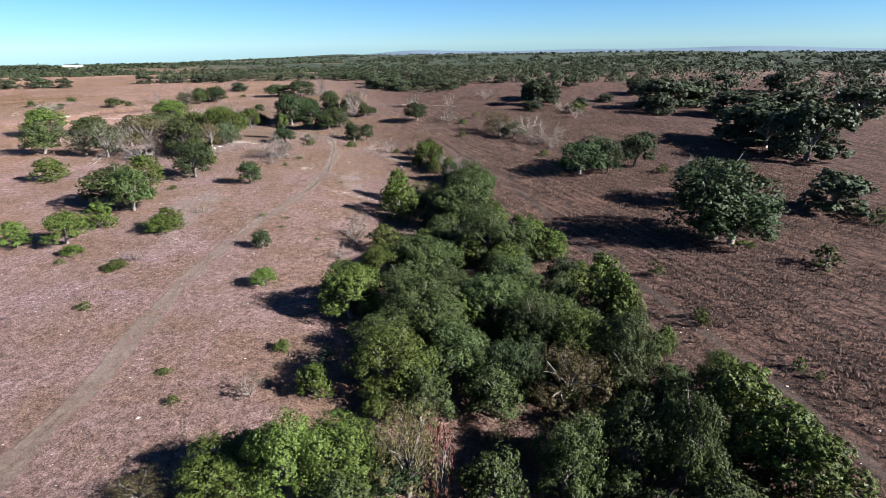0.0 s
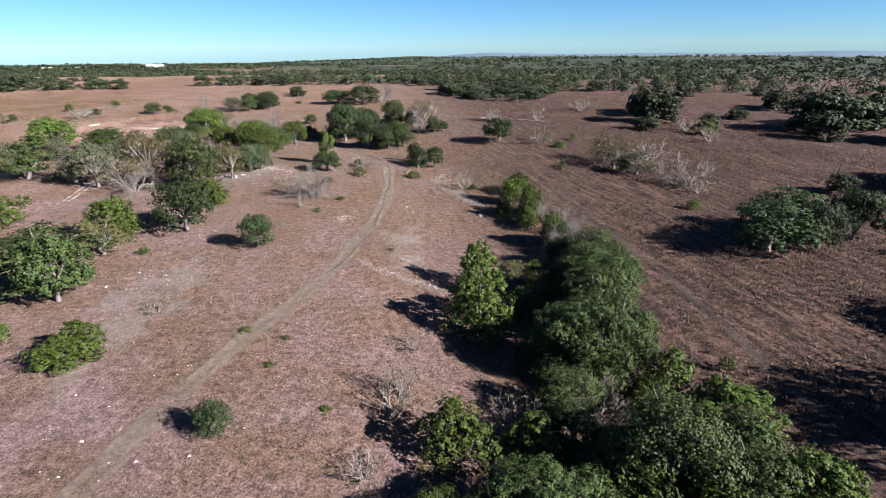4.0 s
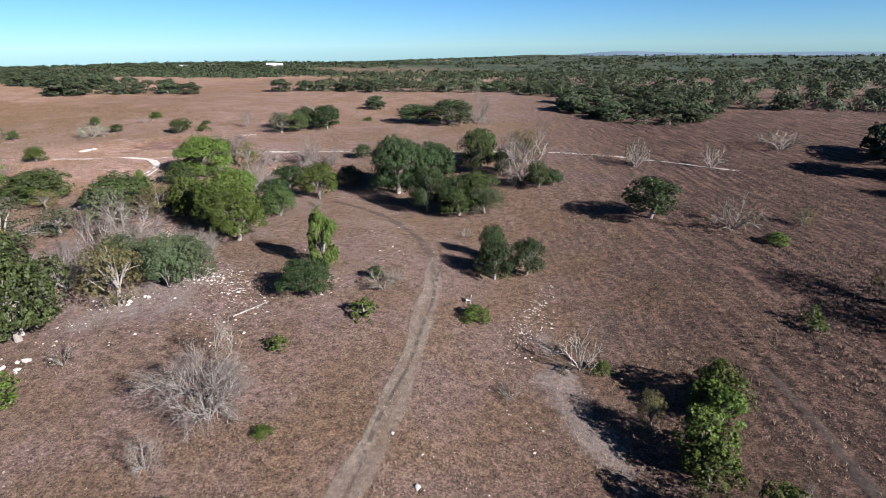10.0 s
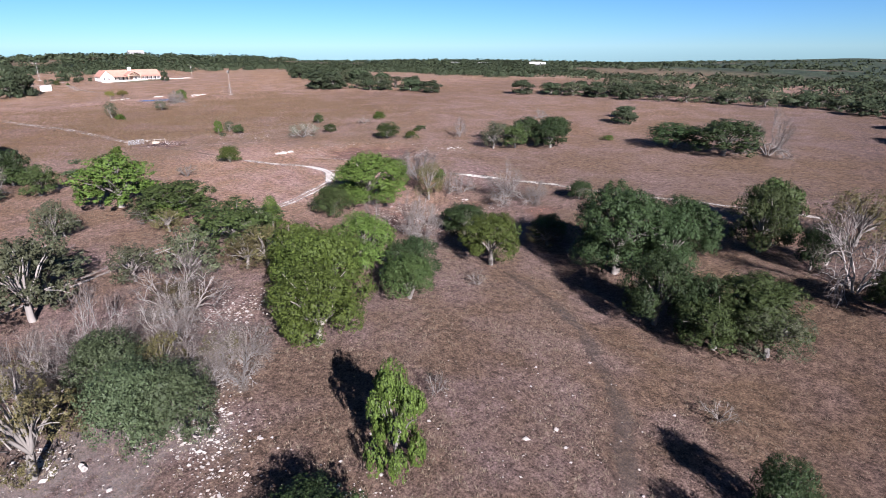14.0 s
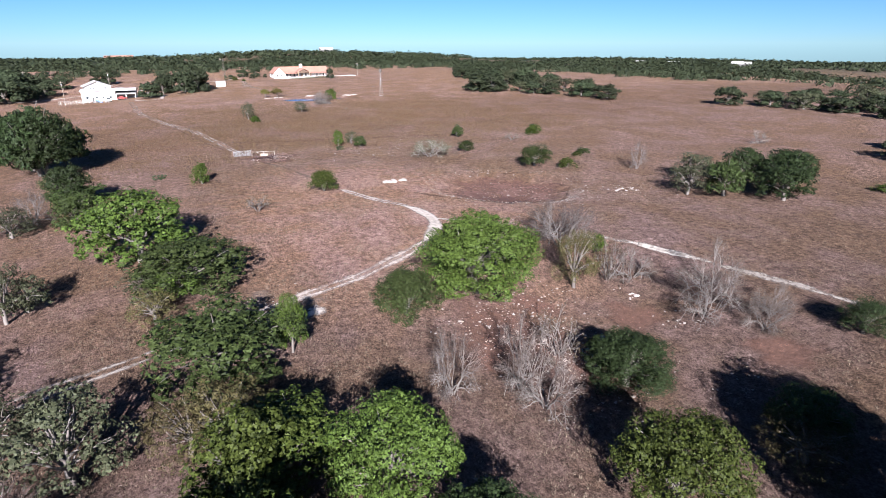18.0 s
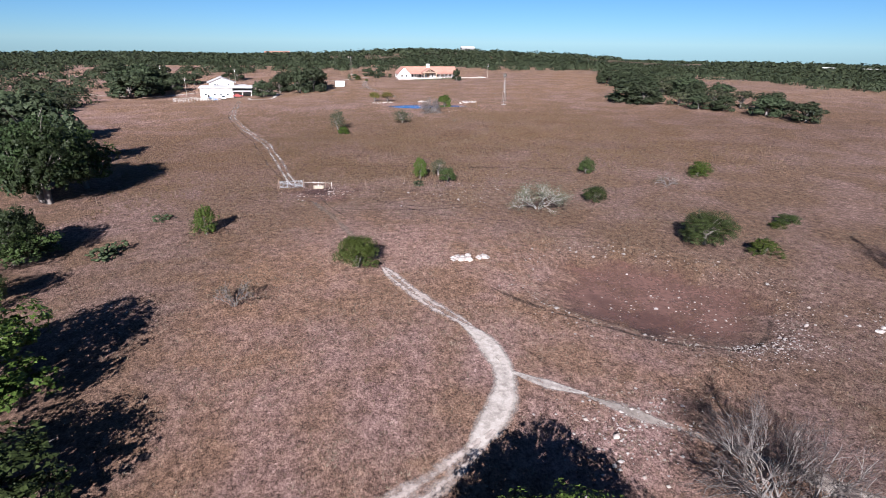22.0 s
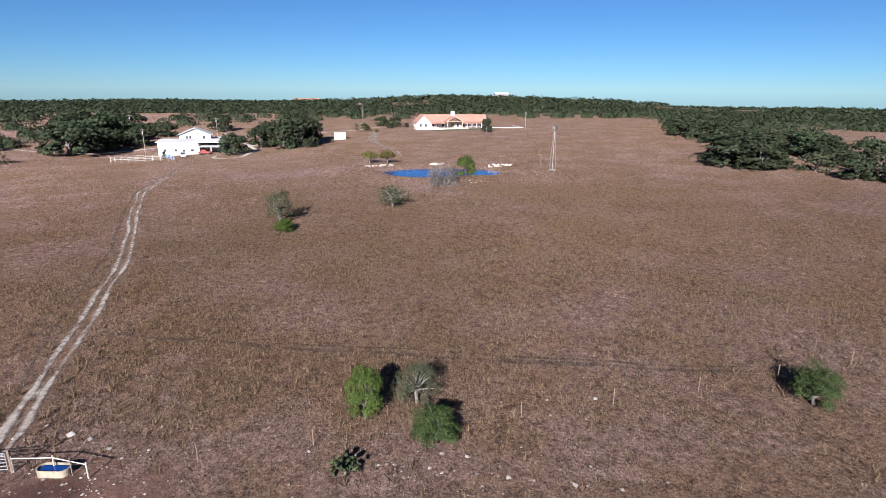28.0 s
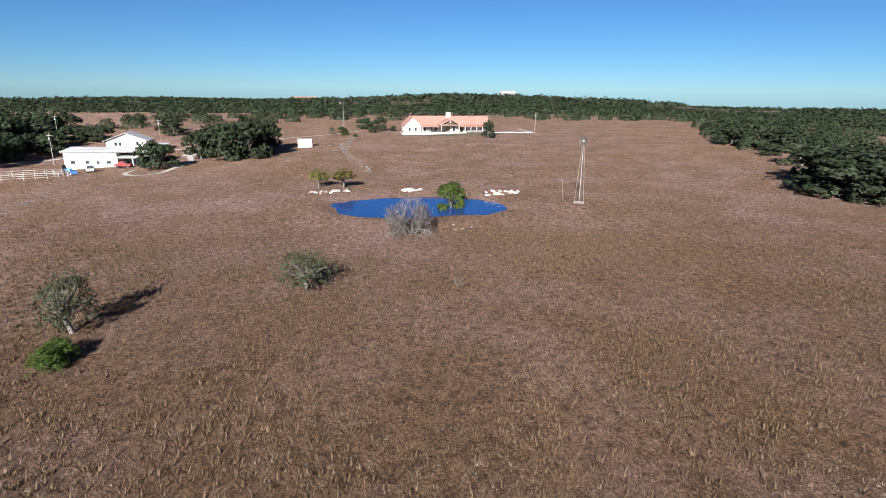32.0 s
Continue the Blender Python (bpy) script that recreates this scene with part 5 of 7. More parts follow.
plant("oakd", -340.0, 178.7, 10.2, 7.7)
plant("oakd", -69.1, 189.5, 6.6, 5.8)
plant("oakd", -358.2, 184.8, 10.3, 9.0)
plant("oakd", -366.9, 187.7, 11.8, 10.1)
plant("oakd", -348.2, 193.6, 11.4, 11.4)
plant("oakd", 151.1, 202.1, 18.2, 12.1)
plant("oakd", -359.0, 198.9, 13.1, 10.4)
plant("oakd", -8.4, 203.3, 9.6, 7.6)
plant("oakd", -46.7, 203.6, 7.3, 9.2)
plant("oakd", -42.5, 203.7, 6.1, 7.7)
plant("oakd", -56.0, 212.1, 12.9, 13.1)
plant("oakd", -367.2, 201.8, 9.2, 10.3)
plant("oakd", -50.8, 215.1, 8.6, 9.5)
plant("oakd", 110.7, 208.0, 22.5, 10.1)
plant("oakd", -80.3, 210.1, 8.5, 5.3)
plant("oakd", -50.6, 219.6, 9.9, 9.0)
plant("oakd", -37.6, 223.3, 3.7, 6.4)
plant("oakd", -25.9, 217.5, 3.5, 3.4)
plant("oakd", 88.6, 226.5, 18.5, 13.3)
plant("oakd", -73.9, 231.8, 4.3, 3.7)
plant("oakd", 100.9, 237.8, 23.6, 11.0)
plant("oakd", 110.4, 240.4, 13.1, 12.0)
plant("oakd", 42.4, 241.1, 16.7, 12.4)
plant("oakd", 74.3, 253.4, 8.3, 3.8)
plant("oakd", 44.3, 258.0, 14.2, 9.4)
plant("oakd", 50.6, 259.8, 9.6, 7.6)
plant("oakd", -101.4, 262.6, 8.3, 6.2)
plant("oakd", -112.0, 266.9, 7.8, 6.5)
plant("oakd", 43.1, 267.5, 10.3, 8.1)
plant("oakd", -105.2, 268.7, 8.4, 7.0)
plant("oakd", -385.8, 275.1, 4.9, 6.8)
plant("oakd", -108.4, 274.5, 9.1, 6.0)
plant("oakd", -68.3, 281.0, 15.3, 8.9)
plant("oakd", -79.9, 282.1, 13.9, 6.4)
plant("oakd", 169.6, 283.2, 15.4, 11.5)
plant("oakd", 148.6, 295.4, 13.4, 9.4)
plant("oakd", 71.3, 311.3, 9.4, 7.2)
plant("oakd", -267.9, 313.6, 10.9, 7.5)
plant("oakd", -275.4, 314.5, 19.5, 9.0)
plant("oakd", -285.3, 317.6, 12.0, 8.7)
plant("oakd", -111.8, 318.3, 7.0, 4.3)
plant("oakd", -279.9, 322.1, 10.4, 8.3)
plant("oakd", -352.7, 346.7, 12.2, 7.1)
plant("oakd", -333.6, 348.0, 12.9, 7.4)
plant("oakd", -286.0, 345.0, 12.3, 8.2)
plant("oakd", -295.9, 346.8, 11.7, 7.3)
plant("oakg", -143.6, 202.5, 5.6, 3.9)
plant("pale", -159.0, 230.1, 9.1, 4.1)
plant("red", -0.3, 30.3, 1.9, 6.6)
plant("thin", -47.4, 168.7, 4.6, 9.0)
plant("yel", -19.8, 28.2, 4.8, 2.2)
plant("yel", -2.6, 30.3, 6.5, 8.3)
plant("yel", 11.2, 41.4, 8.5, 7.6)
plant("yel", 13.8, 47.4, 5.1, 5.0)
plant("yel", -59.9, 109.0, 8.3, 6.0)
plant("yel", -76.8, 146.1, 12.2, 12.2)
plant("yel", -62.9, 152.2, 7.5, 8.7)
plant("yel", -8.4, 153.1, 2.5, 4.3)
plant("yel", -64.4, 161.7, 3.4, 2.9)
plant("yel", -68.0, 162.0, 4.3, 5.0)
plant("yel", -67.3, 166.4, 4.3, 3.1)
plant("yel", -80.2, 167.8, 6.2, 3.2)
plant("yel", 18.5, 171.5, 10.4, 7.2)
plant("yel", -104.8, 175.7, 4.9, 4.0)
plant("yel", -84.7, 177.2, 6.0, 5.0)
plant("yel", 17.3, 178.3, 9.3, 7.5)
plant("yel", -83.8, 179.6, 6.6, 6.3)
plant("yel", 13.1, 205.5, 3.9, 2.9)
plant("yel", -67.9, 214.3, 6.9, 3.8)
plant("yel", -96.4, 217.9, 5.8, 8.2)
plant("gold", -297.5, 221.3, 4.4, 4.0)
plant("gold", -296.7, 225.9, 4.6, 4.2)
plant("yel", -35.7, 236.1, 10.4, 8.7)

# garden trees and bushes by the house drive
for kind, x, y, w, h in (("oakd", -415.1, 223.4, 3.2, 3.0), ("oakd", -421.0, 238.5, 5.5, 6.5), ("oak", -413.5, 235.2, 3.6, 3.0), ("gry", -409.5, 219.6, 2.2, 3.6), ("oakd", -418.0, 243.5, 2.6, 2.4), ("cedar", -401, 228.3, 1.6, 1.2)):
    plant(kind, x, y, w, h)

# understorey that closes the creek thicket
thicket_rng = np.random.default_rng(31)
stems = []
for _ in range(900):
    y = thicket_rng.uniform(14, 112)
    mid = float(np.interp(y, [14, 40, 60, 95, 112], [12, 9, 7, 4, 1]))
    half = float(np.interp(y, [14, 40, 70, 112], [21, 15, 10, 5]))
    x = mid + thicket_rng.uniform(-half, half)
    if len(stems) < 85 and all((x - a) ** 2 + (y - b) ** 2 > 12 for a, b in stems):
        stems.append((x, y))
        w = float(thicket_rng.uniform(3.2, 5.6))
        plant(("oak_mid", "cedar", "oakd_mid", "oakb_mid", "cedar", "oak_mid", "yel_mid")[thicket_rng.integers(0, 7)], float(x), float(y), w, w * float(thicket_rng.uniform(0.75, 1.05)))

# oaks of the woods near enough to tell apart
wood_rng = np.random.default_rng(77)


def in_woods(x, y):
    """Where the woods stand: round the pasture's rim, with clearings."""
    clear = np.sin(x / 37 + 2 * np.sin(y / 53)) + np.sin(y / 31 + 1.5 * np.sin(x / 61)) > np.where(x < -380, 1.6, np.where((x < -185) & (y > 336), -0.25, 1.5))
    rim = np.interp(x, (-520, -440, -410, -330, -300, -270, -240, -205, -185, -160, -130, -100, -60, -44, -38, -20, -6, 12, 20, 60, 140),
                    (400, 385, 370, 340, 322, 318, 328, 333, 352, 365, 362, 373, 373, 352, 316, 300, 295, 310, 340, 338, 310))
    north = y > rim
    west = (x < -468 - 0.3 * np.abs(y - 262) * (np.abs(y - 262) < 60)) & (y > 150)
    south = (y < np.interp(x, (-500, -420, -361, -270, -200, -165), (160, 124, 110, 122, 150, 150))) & (x < -165)
    east = (x > 100) & (np.sin(x / 29) * np.sin(y / 41) > -0.1)
    return (west | north | south | east) & ~clear


tried = np.concatenate([wood_rng.uniform((-330, 100), (-160, 155), (450, 2)), wood_rng.uniform((-42, 284), (20, 345), (260, 2)), wood_rng.uniform((-410, 300), (25, 410), (1100, 2)), wood_rng.uniform((-520, 60), (140, 470), (2600, 2))])
ok = in_woods(tried[:, 0], tried[:, 1])
near_oaks = []
for x, y in tried[ok]:
    if len(near_oaks) < 520 and all((x - a) ** 2 + (y - b) ** 2 > 49 for a, b in near_oaks):
        near_oaks.append((x, y))
near_oaks.sort(key=lambda p: min(math.hypot(p[0] - a, p[1] - b) for a, b in ((-40, 190), (-100, 215), (-185, 230))))
for x, y in near_oaks[:190]:
    w = wood_rng.uniform(6, 10.5)
    plant(("oakd", "oak", "oakd", "oak", "gry")[wood_rng.integers(0, 5)], float(x), float(y), float(w), float(w * wood_rng.uniform(0.52, 0.7)))


def far_wood(name, count, r0, r1, clump, leaf_count, size, label, places=None, squat=1.08):
    """Far oaks by the hundred, joined: each a low dome of leaf clumps."""
    rng = np.random.default_rng(len(name) + count)
    a = np.concatenate([rng.uniform(radians(-50), radians(240), count * 2), rng.uniform(radians(110), radians(235), count * 2)])
    rng.shuffle(a)
    r = np.sqrt(rng.uniform(r0 * r0, r1 * r1, count * 4))
    x, y = -170 + r * np.cos(a), 200 + r * np.sin(a)
    hole = np.sin(x / 83 + 2 * np.sin(y / 131)) + np.sin(y / 97 + 1.5 * np.sin(x / 151)) > np.where(x < -380, 1.5, 1.35)
    inside = (x > -520) & (x < 140) & (y > 60) & (y < 470)
    good = in_woods(x, y) & ~hole & ~inside
    x, y = x[good][:count], y[good][:count]
    if places is not None:
        x, y = np.array(places).T
    n = len(x)
    w = rng.uniform(0.7, 1.35, n) * clump
    d = rng.normal(0, 1, (n, leaf_count, 3))
    d[..., 2] = np.abs(d[..., 2])
    d /= np.linalg.norm(d, axis=2)[..., None]
    lump = 1 + 0.25 * np.sin(4 * d[..., 0] + x[:, None]) * np.sin(4 * d[..., 1] + y[:, None])
    c = d * lump[..., None] * np.stack([w, w, w * 0.85], 1)[:, None, :] * 0.5
    c[..., 2] *= squat
    c += np.stack([x, y, height(x, y)], 1)[:, None, :]
    v, f = leaf_sprays(rng, c.reshape(-1, 3), d.reshape(-1, 3), size)
    return tagged(new(name, mesh_of(name, v, f, LEAF["far"])), label, "woods", kind="stuff")


far_wood("wood_edge", 10, 300, 660, 8.5, 420, 0.42, "dark oaks standing close along the wood edge", near_oaks[190:])
far_wood("oak_woods", 4600, 300, 660, 9.5, 70, 0.75, "scattered dark oak woods beyond the pasture")
far_wood("distant_woods", 7500, 640, 1350, 13, 34, 1.7, "dark oak woods on rolling hills", squat=0.8)
far_wood("horizon_woods", 8000, 1300, 3700, 18, 12, 3.6, "hazy dark woods along the horizon", None, 0.85)

# low hills at the edge of sight, distance haze painted in as blue
HILLS = surface("hazed_far_hills", (0.055, 0.085, 0.12), (0.075, 0.11, 0.15), 0.01, 0.002, 1.0, bump=0, world_space=True)
ha = np.radians(np.linspace(-75, 50, 90))
crest = -30 + 7 * np.sin(ha * 9) + 4 * np.sin(ha * 23 + 1) - 40 * np.clip((-ha - 0.5) / 0.8, 0, 1) - 260 * np.clip((ha - 0.02) / 0.6, 0, 1) ** 1.3
hx, hy = -60 - 4550 * np.sin(ha), 100 + 4550 * np.cos(ha)
hv = np.concatenate([np.stack([hx, hy, crest], 1), np.stack([hx * 0.97, hy * 0.97, crest - 160], 1), np.stack([hx * 1.02, hy * 1.02, crest - 160], 1)])
hi = np.arange(89)
hf = np.concatenate([np.stack([hi + 90, hi + 91, hi + 1, hi], 1), np.stack([hi, hi + 1, hi + 181, hi + 180], 1)])
tagged(new("backdrop", mesh_of("backdrop", hv, hf, HILLS, True)), "low hills along the horizon, blue haze painted into their colour", "hills", kind="structure")

# ---- buildings ----
WHITE_WALL = surface("white_painted_metal", (0.5, 0.47, 0.43), (0.66, 0.63, 0.58), 2.0, 0.25, 0.5)
STUCCO = surface("pale_stucco", (0.52, 0.48, 0.44), (0.66, 0.63, 0.59), 4.0, 0.4, 0.9)
TILE_ROOF = surface("terracotta_roof", (0.2, 0.095, 0.065), (0.31, 0.165, 0.12), 1.4, 0.3, 0.8)
METAL_ROOF = surface("pale_metal_roof", (0.26, 0.245, 0.235), (0.38, 0.36, 0.345), 1.0, 0.2, 0.75)
TIMBER = surface("pale_brown_timber", (0.22, 0.15, 0.1), (0.4, 0.29, 0.21), 3.0, 0.5, 0.8)
GREY_WOOD = surface("weathered_wood", (0.13, 0.105, 0.085), (0.28, 0.235, 0.195), 3.0, 0.5, 0.9)
STEEL = surface("galvanised_steel", (0.3, 0.3, 0.31), (0.52, 0.53, 0.54), 3.0, 0.5, 0.45, 0.6)
MILL_STEEL = surface("dull_weathered_steel", (0.08, 0.062, 0.05), (0.17, 0.14, 0.118), 3.0, 0.5, 0.7, 0.1)
DARK_GLASS = surface("dark_window_glass", (0.02, 0.025, 0.03), (0.05, 0.055, 0.06), 1.0, 0.3, 0.1)
RUST = surface("rusty_pipe", (0.11, 0.07, 0.05), (0.22, 0.15, 0.11), 4.0, 0.8, 0.85)
BLUE_PAINT = surface("blue_paint", (0.03, 0.14, 0.4), (0.06, 0.22, 0.55), 3.0, 0.5, 0.5)
RED_PAINT = surface("red_paint", (0.16, 0.02, 0.02), (0.24, 0.04, 0.03), 3.0, 0.5, 0.4)
TYRE = surface("black_rubber", (0.015, 0.015, 0.015), (0.04, 0.04, 0.04), 3.0, 0.5, 0.9)


def gable_house():
    """Long low house: a gabled wing facing the pond at one end, a timber porch in the middle, a veranda beyond it."""
    h = thing("ranch_house", -412.6, 264.6, 0, "long low white stucco ranch house with terracotta roof and timber porch", "house")
    L, D, ridge, eave = 17.0, 5.6, 6.0, 2.75
    part("wall", one_box(-2 * D, 0, -L, L, -1.2, eave), STUCCO, h, "white stucco wall")
    bm = prism(bmesh.new(), [(-2 * D, eave), (0, eave), (-D, ridge - 0.25)], L - 0.3, L)
    part("gable_wall", bm, STUCCO, h, "white gable end")
    over, slope = 0.7, (ridge - eave - 0.1) / D
    for side in (1, -1):
        x_e = -D + side * (D + over)
        z_e = ridge - 0.2 - (D + over) * slope
        bm = prism(bmesh.new(), [(-D, ridge), (x_e, z_e + 0.18), (x_e, z_e), (-D, ridge - 0.2)], -L + 3.0, L + 0.5)
        part("roof", bm, TILE_ROOF, h, "terracotta tiled roof slope")
    part("ridge_cap", one_box(-D - 0.18, -D + 0.18, -L + 3.0, L + 0.5, ridge - 0.08, ridge + 0.08, bevel=0.05), TILE_ROOF, h)
    part("chimney", one_box(-D - 0.2, -D + 1.1, 0.3, 2.0, 4.2, 7.4, bevel=0.05), STUCCO, h, "pale square chimney")
    part("chimney_cap", one_box(-D - 0.3, -D + 1.2, 0.2, 2.1, 7.4, 7.55, bevel=0.03), LIMESTONE, h)
    # wing with its gable to the front
    w0, w1, wm = -L - 0.1, -L + 6.4, -L + 3.15
    part("wing_wall", one_box(-2 * D, 1.6, w0, w1, -1.2, 2.6), STUCCO, h, "white stucco wing")
    part("wing_gable", prism(bmesh.new(), [(w0, 2.6), (w1, 2.6), (wm, ridge - 0.35)], 1.3, 1.6, "x"), STUCCO, h, "white front gable")
    for side in (1, -1):
        y_e = wm + side * 3.7
        bm = prism(bmesh.new(), [(wm, ridge - 0.02), (y_e, 2.35), (y_e, 2.18), (wm, ridge - 0.2)], -2 * D - 0.4, 2.1, "x")
        part("wing_roof", bm, TILE_ROOF, h, "terracotta tiled wing roof")
    for y in (wm - 1.3, wm + 1.1):
        w = part("window", one_box(1.6, 1.66, y - 0.5, y + 0.5, 0.5, 2.0), TIMBER, h, "brown window frame")
        part("pane", one_box(1.655, 1.68, y - 0.4, y + 0.4, 0.6, 1.9), DARK_GLASS, w, "dark glass")
    # veranda roofs on posts, either side of the porch
    for y0, y1, posts in ((-L + 6.5, -3.6, 3), (4.2, L - 0.6, 6)):
        bm = prism(bmesh.new(), [(0.2, 2.95), (3.0, 2.3), (3.0, 2.15), (0.2, 2.75)], y0, y1)
        part("veranda_roof", bm, TILE_ROOF, h, "lean-to terracotta veranda roof")
        for k in range(posts):
            y = y0 + 0.3 + k * (y1 - y0 - 0.6) / (posts - 1)
            part("post", one_box(2.6, 2.85, y - 0.13, y + 0.13, -0.8, 2.25), STUCCO, h, "pale veranda post")
    # open timber porch
    bm = bmesh.new()
    for side in (1, -1):
        prism(bm, [(0.3, 5.35), (0.3 + side * 4.2, 3.1), (0.3 + side * 4.2, 2.9), (0.3, 5.1)], -3.0, 6.4, "x")
    part("porch_roof", bm, TILE_ROOF, h, "terracotta gabled porch roof")
    for y in (-3.2, 3.8):
        part("porch_post", one_box(5.8, 6.25, y - 0.24, y + 0.24, -0.9, 3.1), TIMBER, h, "thick timber porch post")
    for name, a, b, r in (("tie_beam", (6.1, -3.5, 3.1), (6.1, 4.1, 3.1), 0.19), ("king_post", (6.1, 0.3, 3.1), (6.1, 0.3, 4.95), 0.15), ("strut", (6.1, -1.6, 3.1), (6.1, 0.3, 4.5), 0.12),
                          ("strut", (6.1, 2.2, 3.1), (6.1, 0.3, 4.5), 0.12), ("rafter", (6.15, -4.0, 3.0), (6.15, 0.3, 5.2), 0.17), ("rafter", (6.15, 4.6, 3.0), (6.15, 0.3, 5.2), 0.17)):
        part(name, tube(bmesh.new(), a, b, r, r), TIMBER, h, "pale brown porch timber")
    for y in (-9.0, -6.6, -4.4, -2.2, 2.8, 5.6, 7.6, 9.8, 12.0, 14.2):
        w = part("window", one_box(0.0, 0.06, y - 0.6, y + 0.6, 0.35, 2.1), STUCCO, h, "white window frame")
        part("pane", one_box(0.055, 0.075, y - 0.5, y + 0.5, 0.45, 2.0), DARK_GLASS, w, "dark glass")
    part("door", one_box(0.0, 0.08, -0.5, 1.1, -0.3, 2.2), TIMBER, h, "brown entrance door")
    w = part("window", one_box(-6.5, -5.3, w0 - 0.06, w0 - 0.002, 0.6, 2.2), STUCCO, h, "white window frame")
    part("pane", one_box(-6.4, -5.4, w0 - 0.08, w0 - 0.05, 0.7, 2.1), DARK_GLASS, w, "dark glass")


gable_house()
terrace = thing("terrace", -404.5, 266, 2, "pale stone terrace with low walls round the ranch house", "terrace")
part("paving", one_box(-8, 0.5, -20, 31, -0.9, 0.06, bevel=0.04), LIMESTONE, terrace, "pale stone paving")
for x0, x1, y0, y1 in ((0.5, 0.95, -20, 5), (-16, 0.95, 31, 31.5), (0.5, 0.95, 13, 31)):
    part("low_wall", one_box(x0, x1, y0, y1, -0.9, 0.5, bevel=0.04), LIMESTONE, terrace, "low pale stone wall")
for k, (dx, dy) in enumerate(((-5.0, -8.5), (-3.6, -6.2), (-3.2, -11.0), (-3.0, 3.0))):
    t = thing("patio_table", -404.5 + dx, 266 + dy, 20 * k, "round dark metal patio table on the terrace", "table", "patio tables", terrace.location.z + 0.06)
    bm = bmesh.new()
    bmesh.ops.create_cone(bm, cap_ends=True, segments=16, radius1=0.6, radius2=0.6, depth=0.05, matrix=Matrix.Translation((0, 0, 0.73)))
    part("tabletop", bm, RUST, t)
    part("leg", tube(bmesh.new(), (0, 0, 0), (0, 0, 0.72), 0.06, 0.05), RUST, t)
    if k < 2:
        part("parasol_pole", tube(bmesh.new(), (0, 0, 0.7), (0, 0, 2.4), 0.025, 0.025), RUST, t)
        bm = bmesh.new()
        bmesh.ops.create_cone(bm, cap_ends=True, segments=8, radius1=1.5, radius2=0.05, depth=0.6, matrix=Matrix.Translation((0, 0, 2.35)))
        part("parasol", bm, TILE_ROOF, t, "faded pink-red parasol")


def barn():
    b = thing("metal_barn", -353.0, 151.2, 87, "white metal barn with low-pitched roof and an open carport bay", "barn")
    # its own x runs along the front, y goes to the back, front at y = 0
    part("wall", one_box(0, 9.9, 0.0, 9, -1.0, 3.7), WHITE_WALL, b, "white corrugated metal wall")
    part("wall", one_box(9.9, 15.9, 4.5, 9, -1.0, 3.7), WHITE_WALL, b, "white metal wall behind the carport")
    bm = bmesh.new()
    prism(bm, [(-0.4, 3.65), (4.5, 4.15), (9.4, 3.65), (9.4, 3.83), (4.5, 4.33), (-0.4, 3.83)], -0.4, 16.2, "x")
    part("roof", bm, METAL_ROOF, b, "pale low-pitched metal roof")
    bm = bmesh.new()
    for x in np.arange(0.4, 9.8, 0.6):
        box(bm, x, x + 0.05, -0.03, 0.0, -1.0, 3.6)
    part("ribs", bm, WHITE_WALL, b)
    bm = bmesh.new()
    prism(bm, [(-0.6, 2.45), (4.5, 3.1), (4.5, 3.2), (-0.6, 2.6)], 9.6, 16.0, "x")
    part("carport_roof", bm, METAL_ROOF, b, "grey lean-to carport roof")
    for x in (10.1, 13.0, 15.8):
        part("carport_post", one_box(x - 0.08, x + 0.08, -0.45, -0.3, -1.0, 2.5), WHITE_WALL, b)
    for x in (1.2, 3.9, 7.9):
        w = part("window", one_box(x, x + 0.9, -0.06, 0.01, 1.2, 2.0), WHITE_WALL, b, "white window frame")
        part("pane", one_box(x + 0.08, x + 0.82, -0.075, -0.055, 1.27, 1.93), DARK_GLASS, w, "dark glass")
    d = part("door", one_box(5.8, 6.8, -0.05, 0.01, -0.1, 2.0), WHITE_WALL, b, "pale metal door")
    part("pane", one_box(6.0, 6.6, -0.065, -0.045, 1.2, 1.85), DARK_GLASS, d, "dark glass")
    b.scale = (1.36, 1.2, 1.3)


def white_house():
    """Two-storey white metal house standing behind the barn."""
    b = thing("white_house", -381.5, 150.6, 100, "white two-storey metal-sided house behind the barn", "house")
    part("wall", one_box(0, 11.4, 0.0, 9.0, -1.0, 4.6), WHITE_WALL, b, "white metal wall")
    part("gable_wall", prism(bmesh.new(), [(0, 4.6), (11.4, 4.6), (5.7, 6.8)], 0.0, 9.0), WHITE_WALL, b, "white gable end")
    for sgn in (1, -1):
        bm = prism(bmesh.new(), [(5.7, 7.15), (5.7 + sgn * 6.6, 4.5), (5.7 + sgn * 6.6, 4.35), (5.7, 6.95)], -0.7, 9.5)
        part("roof", bm, METAL_ROOF, b, "pale metal gable roof")
    for x in (2.2, 3.4, 8.4):
        w = part("window", one_box(x, x + 0.95, -0.07, 0.0, 2.9, 4.2), WHITE_WALL, b, "white window frame")
        part("pane", one_box(x + 0.09, x + 0.86, -0.09, -0.06, 3.0, 4.1), DARK_GLASS, w, "dark glass")
    part("side_wing", one_box(11.4, 17.0, 2.5, 8.0, -1.0, 2.6), WHITE_WALL, b, "low white side wing")
    part("side_roof", prism(bmesh.new(), [(2.0, 2.5), (5.2, 3.1), (8.5, 2.5), (8.5, 2.66), (5.2, 3.28), (2.0, 2.66)], 11.3, 17.5, "x"), METAL_ROOF, b, "pale low-pitched metal roof")


white_house()
barn()


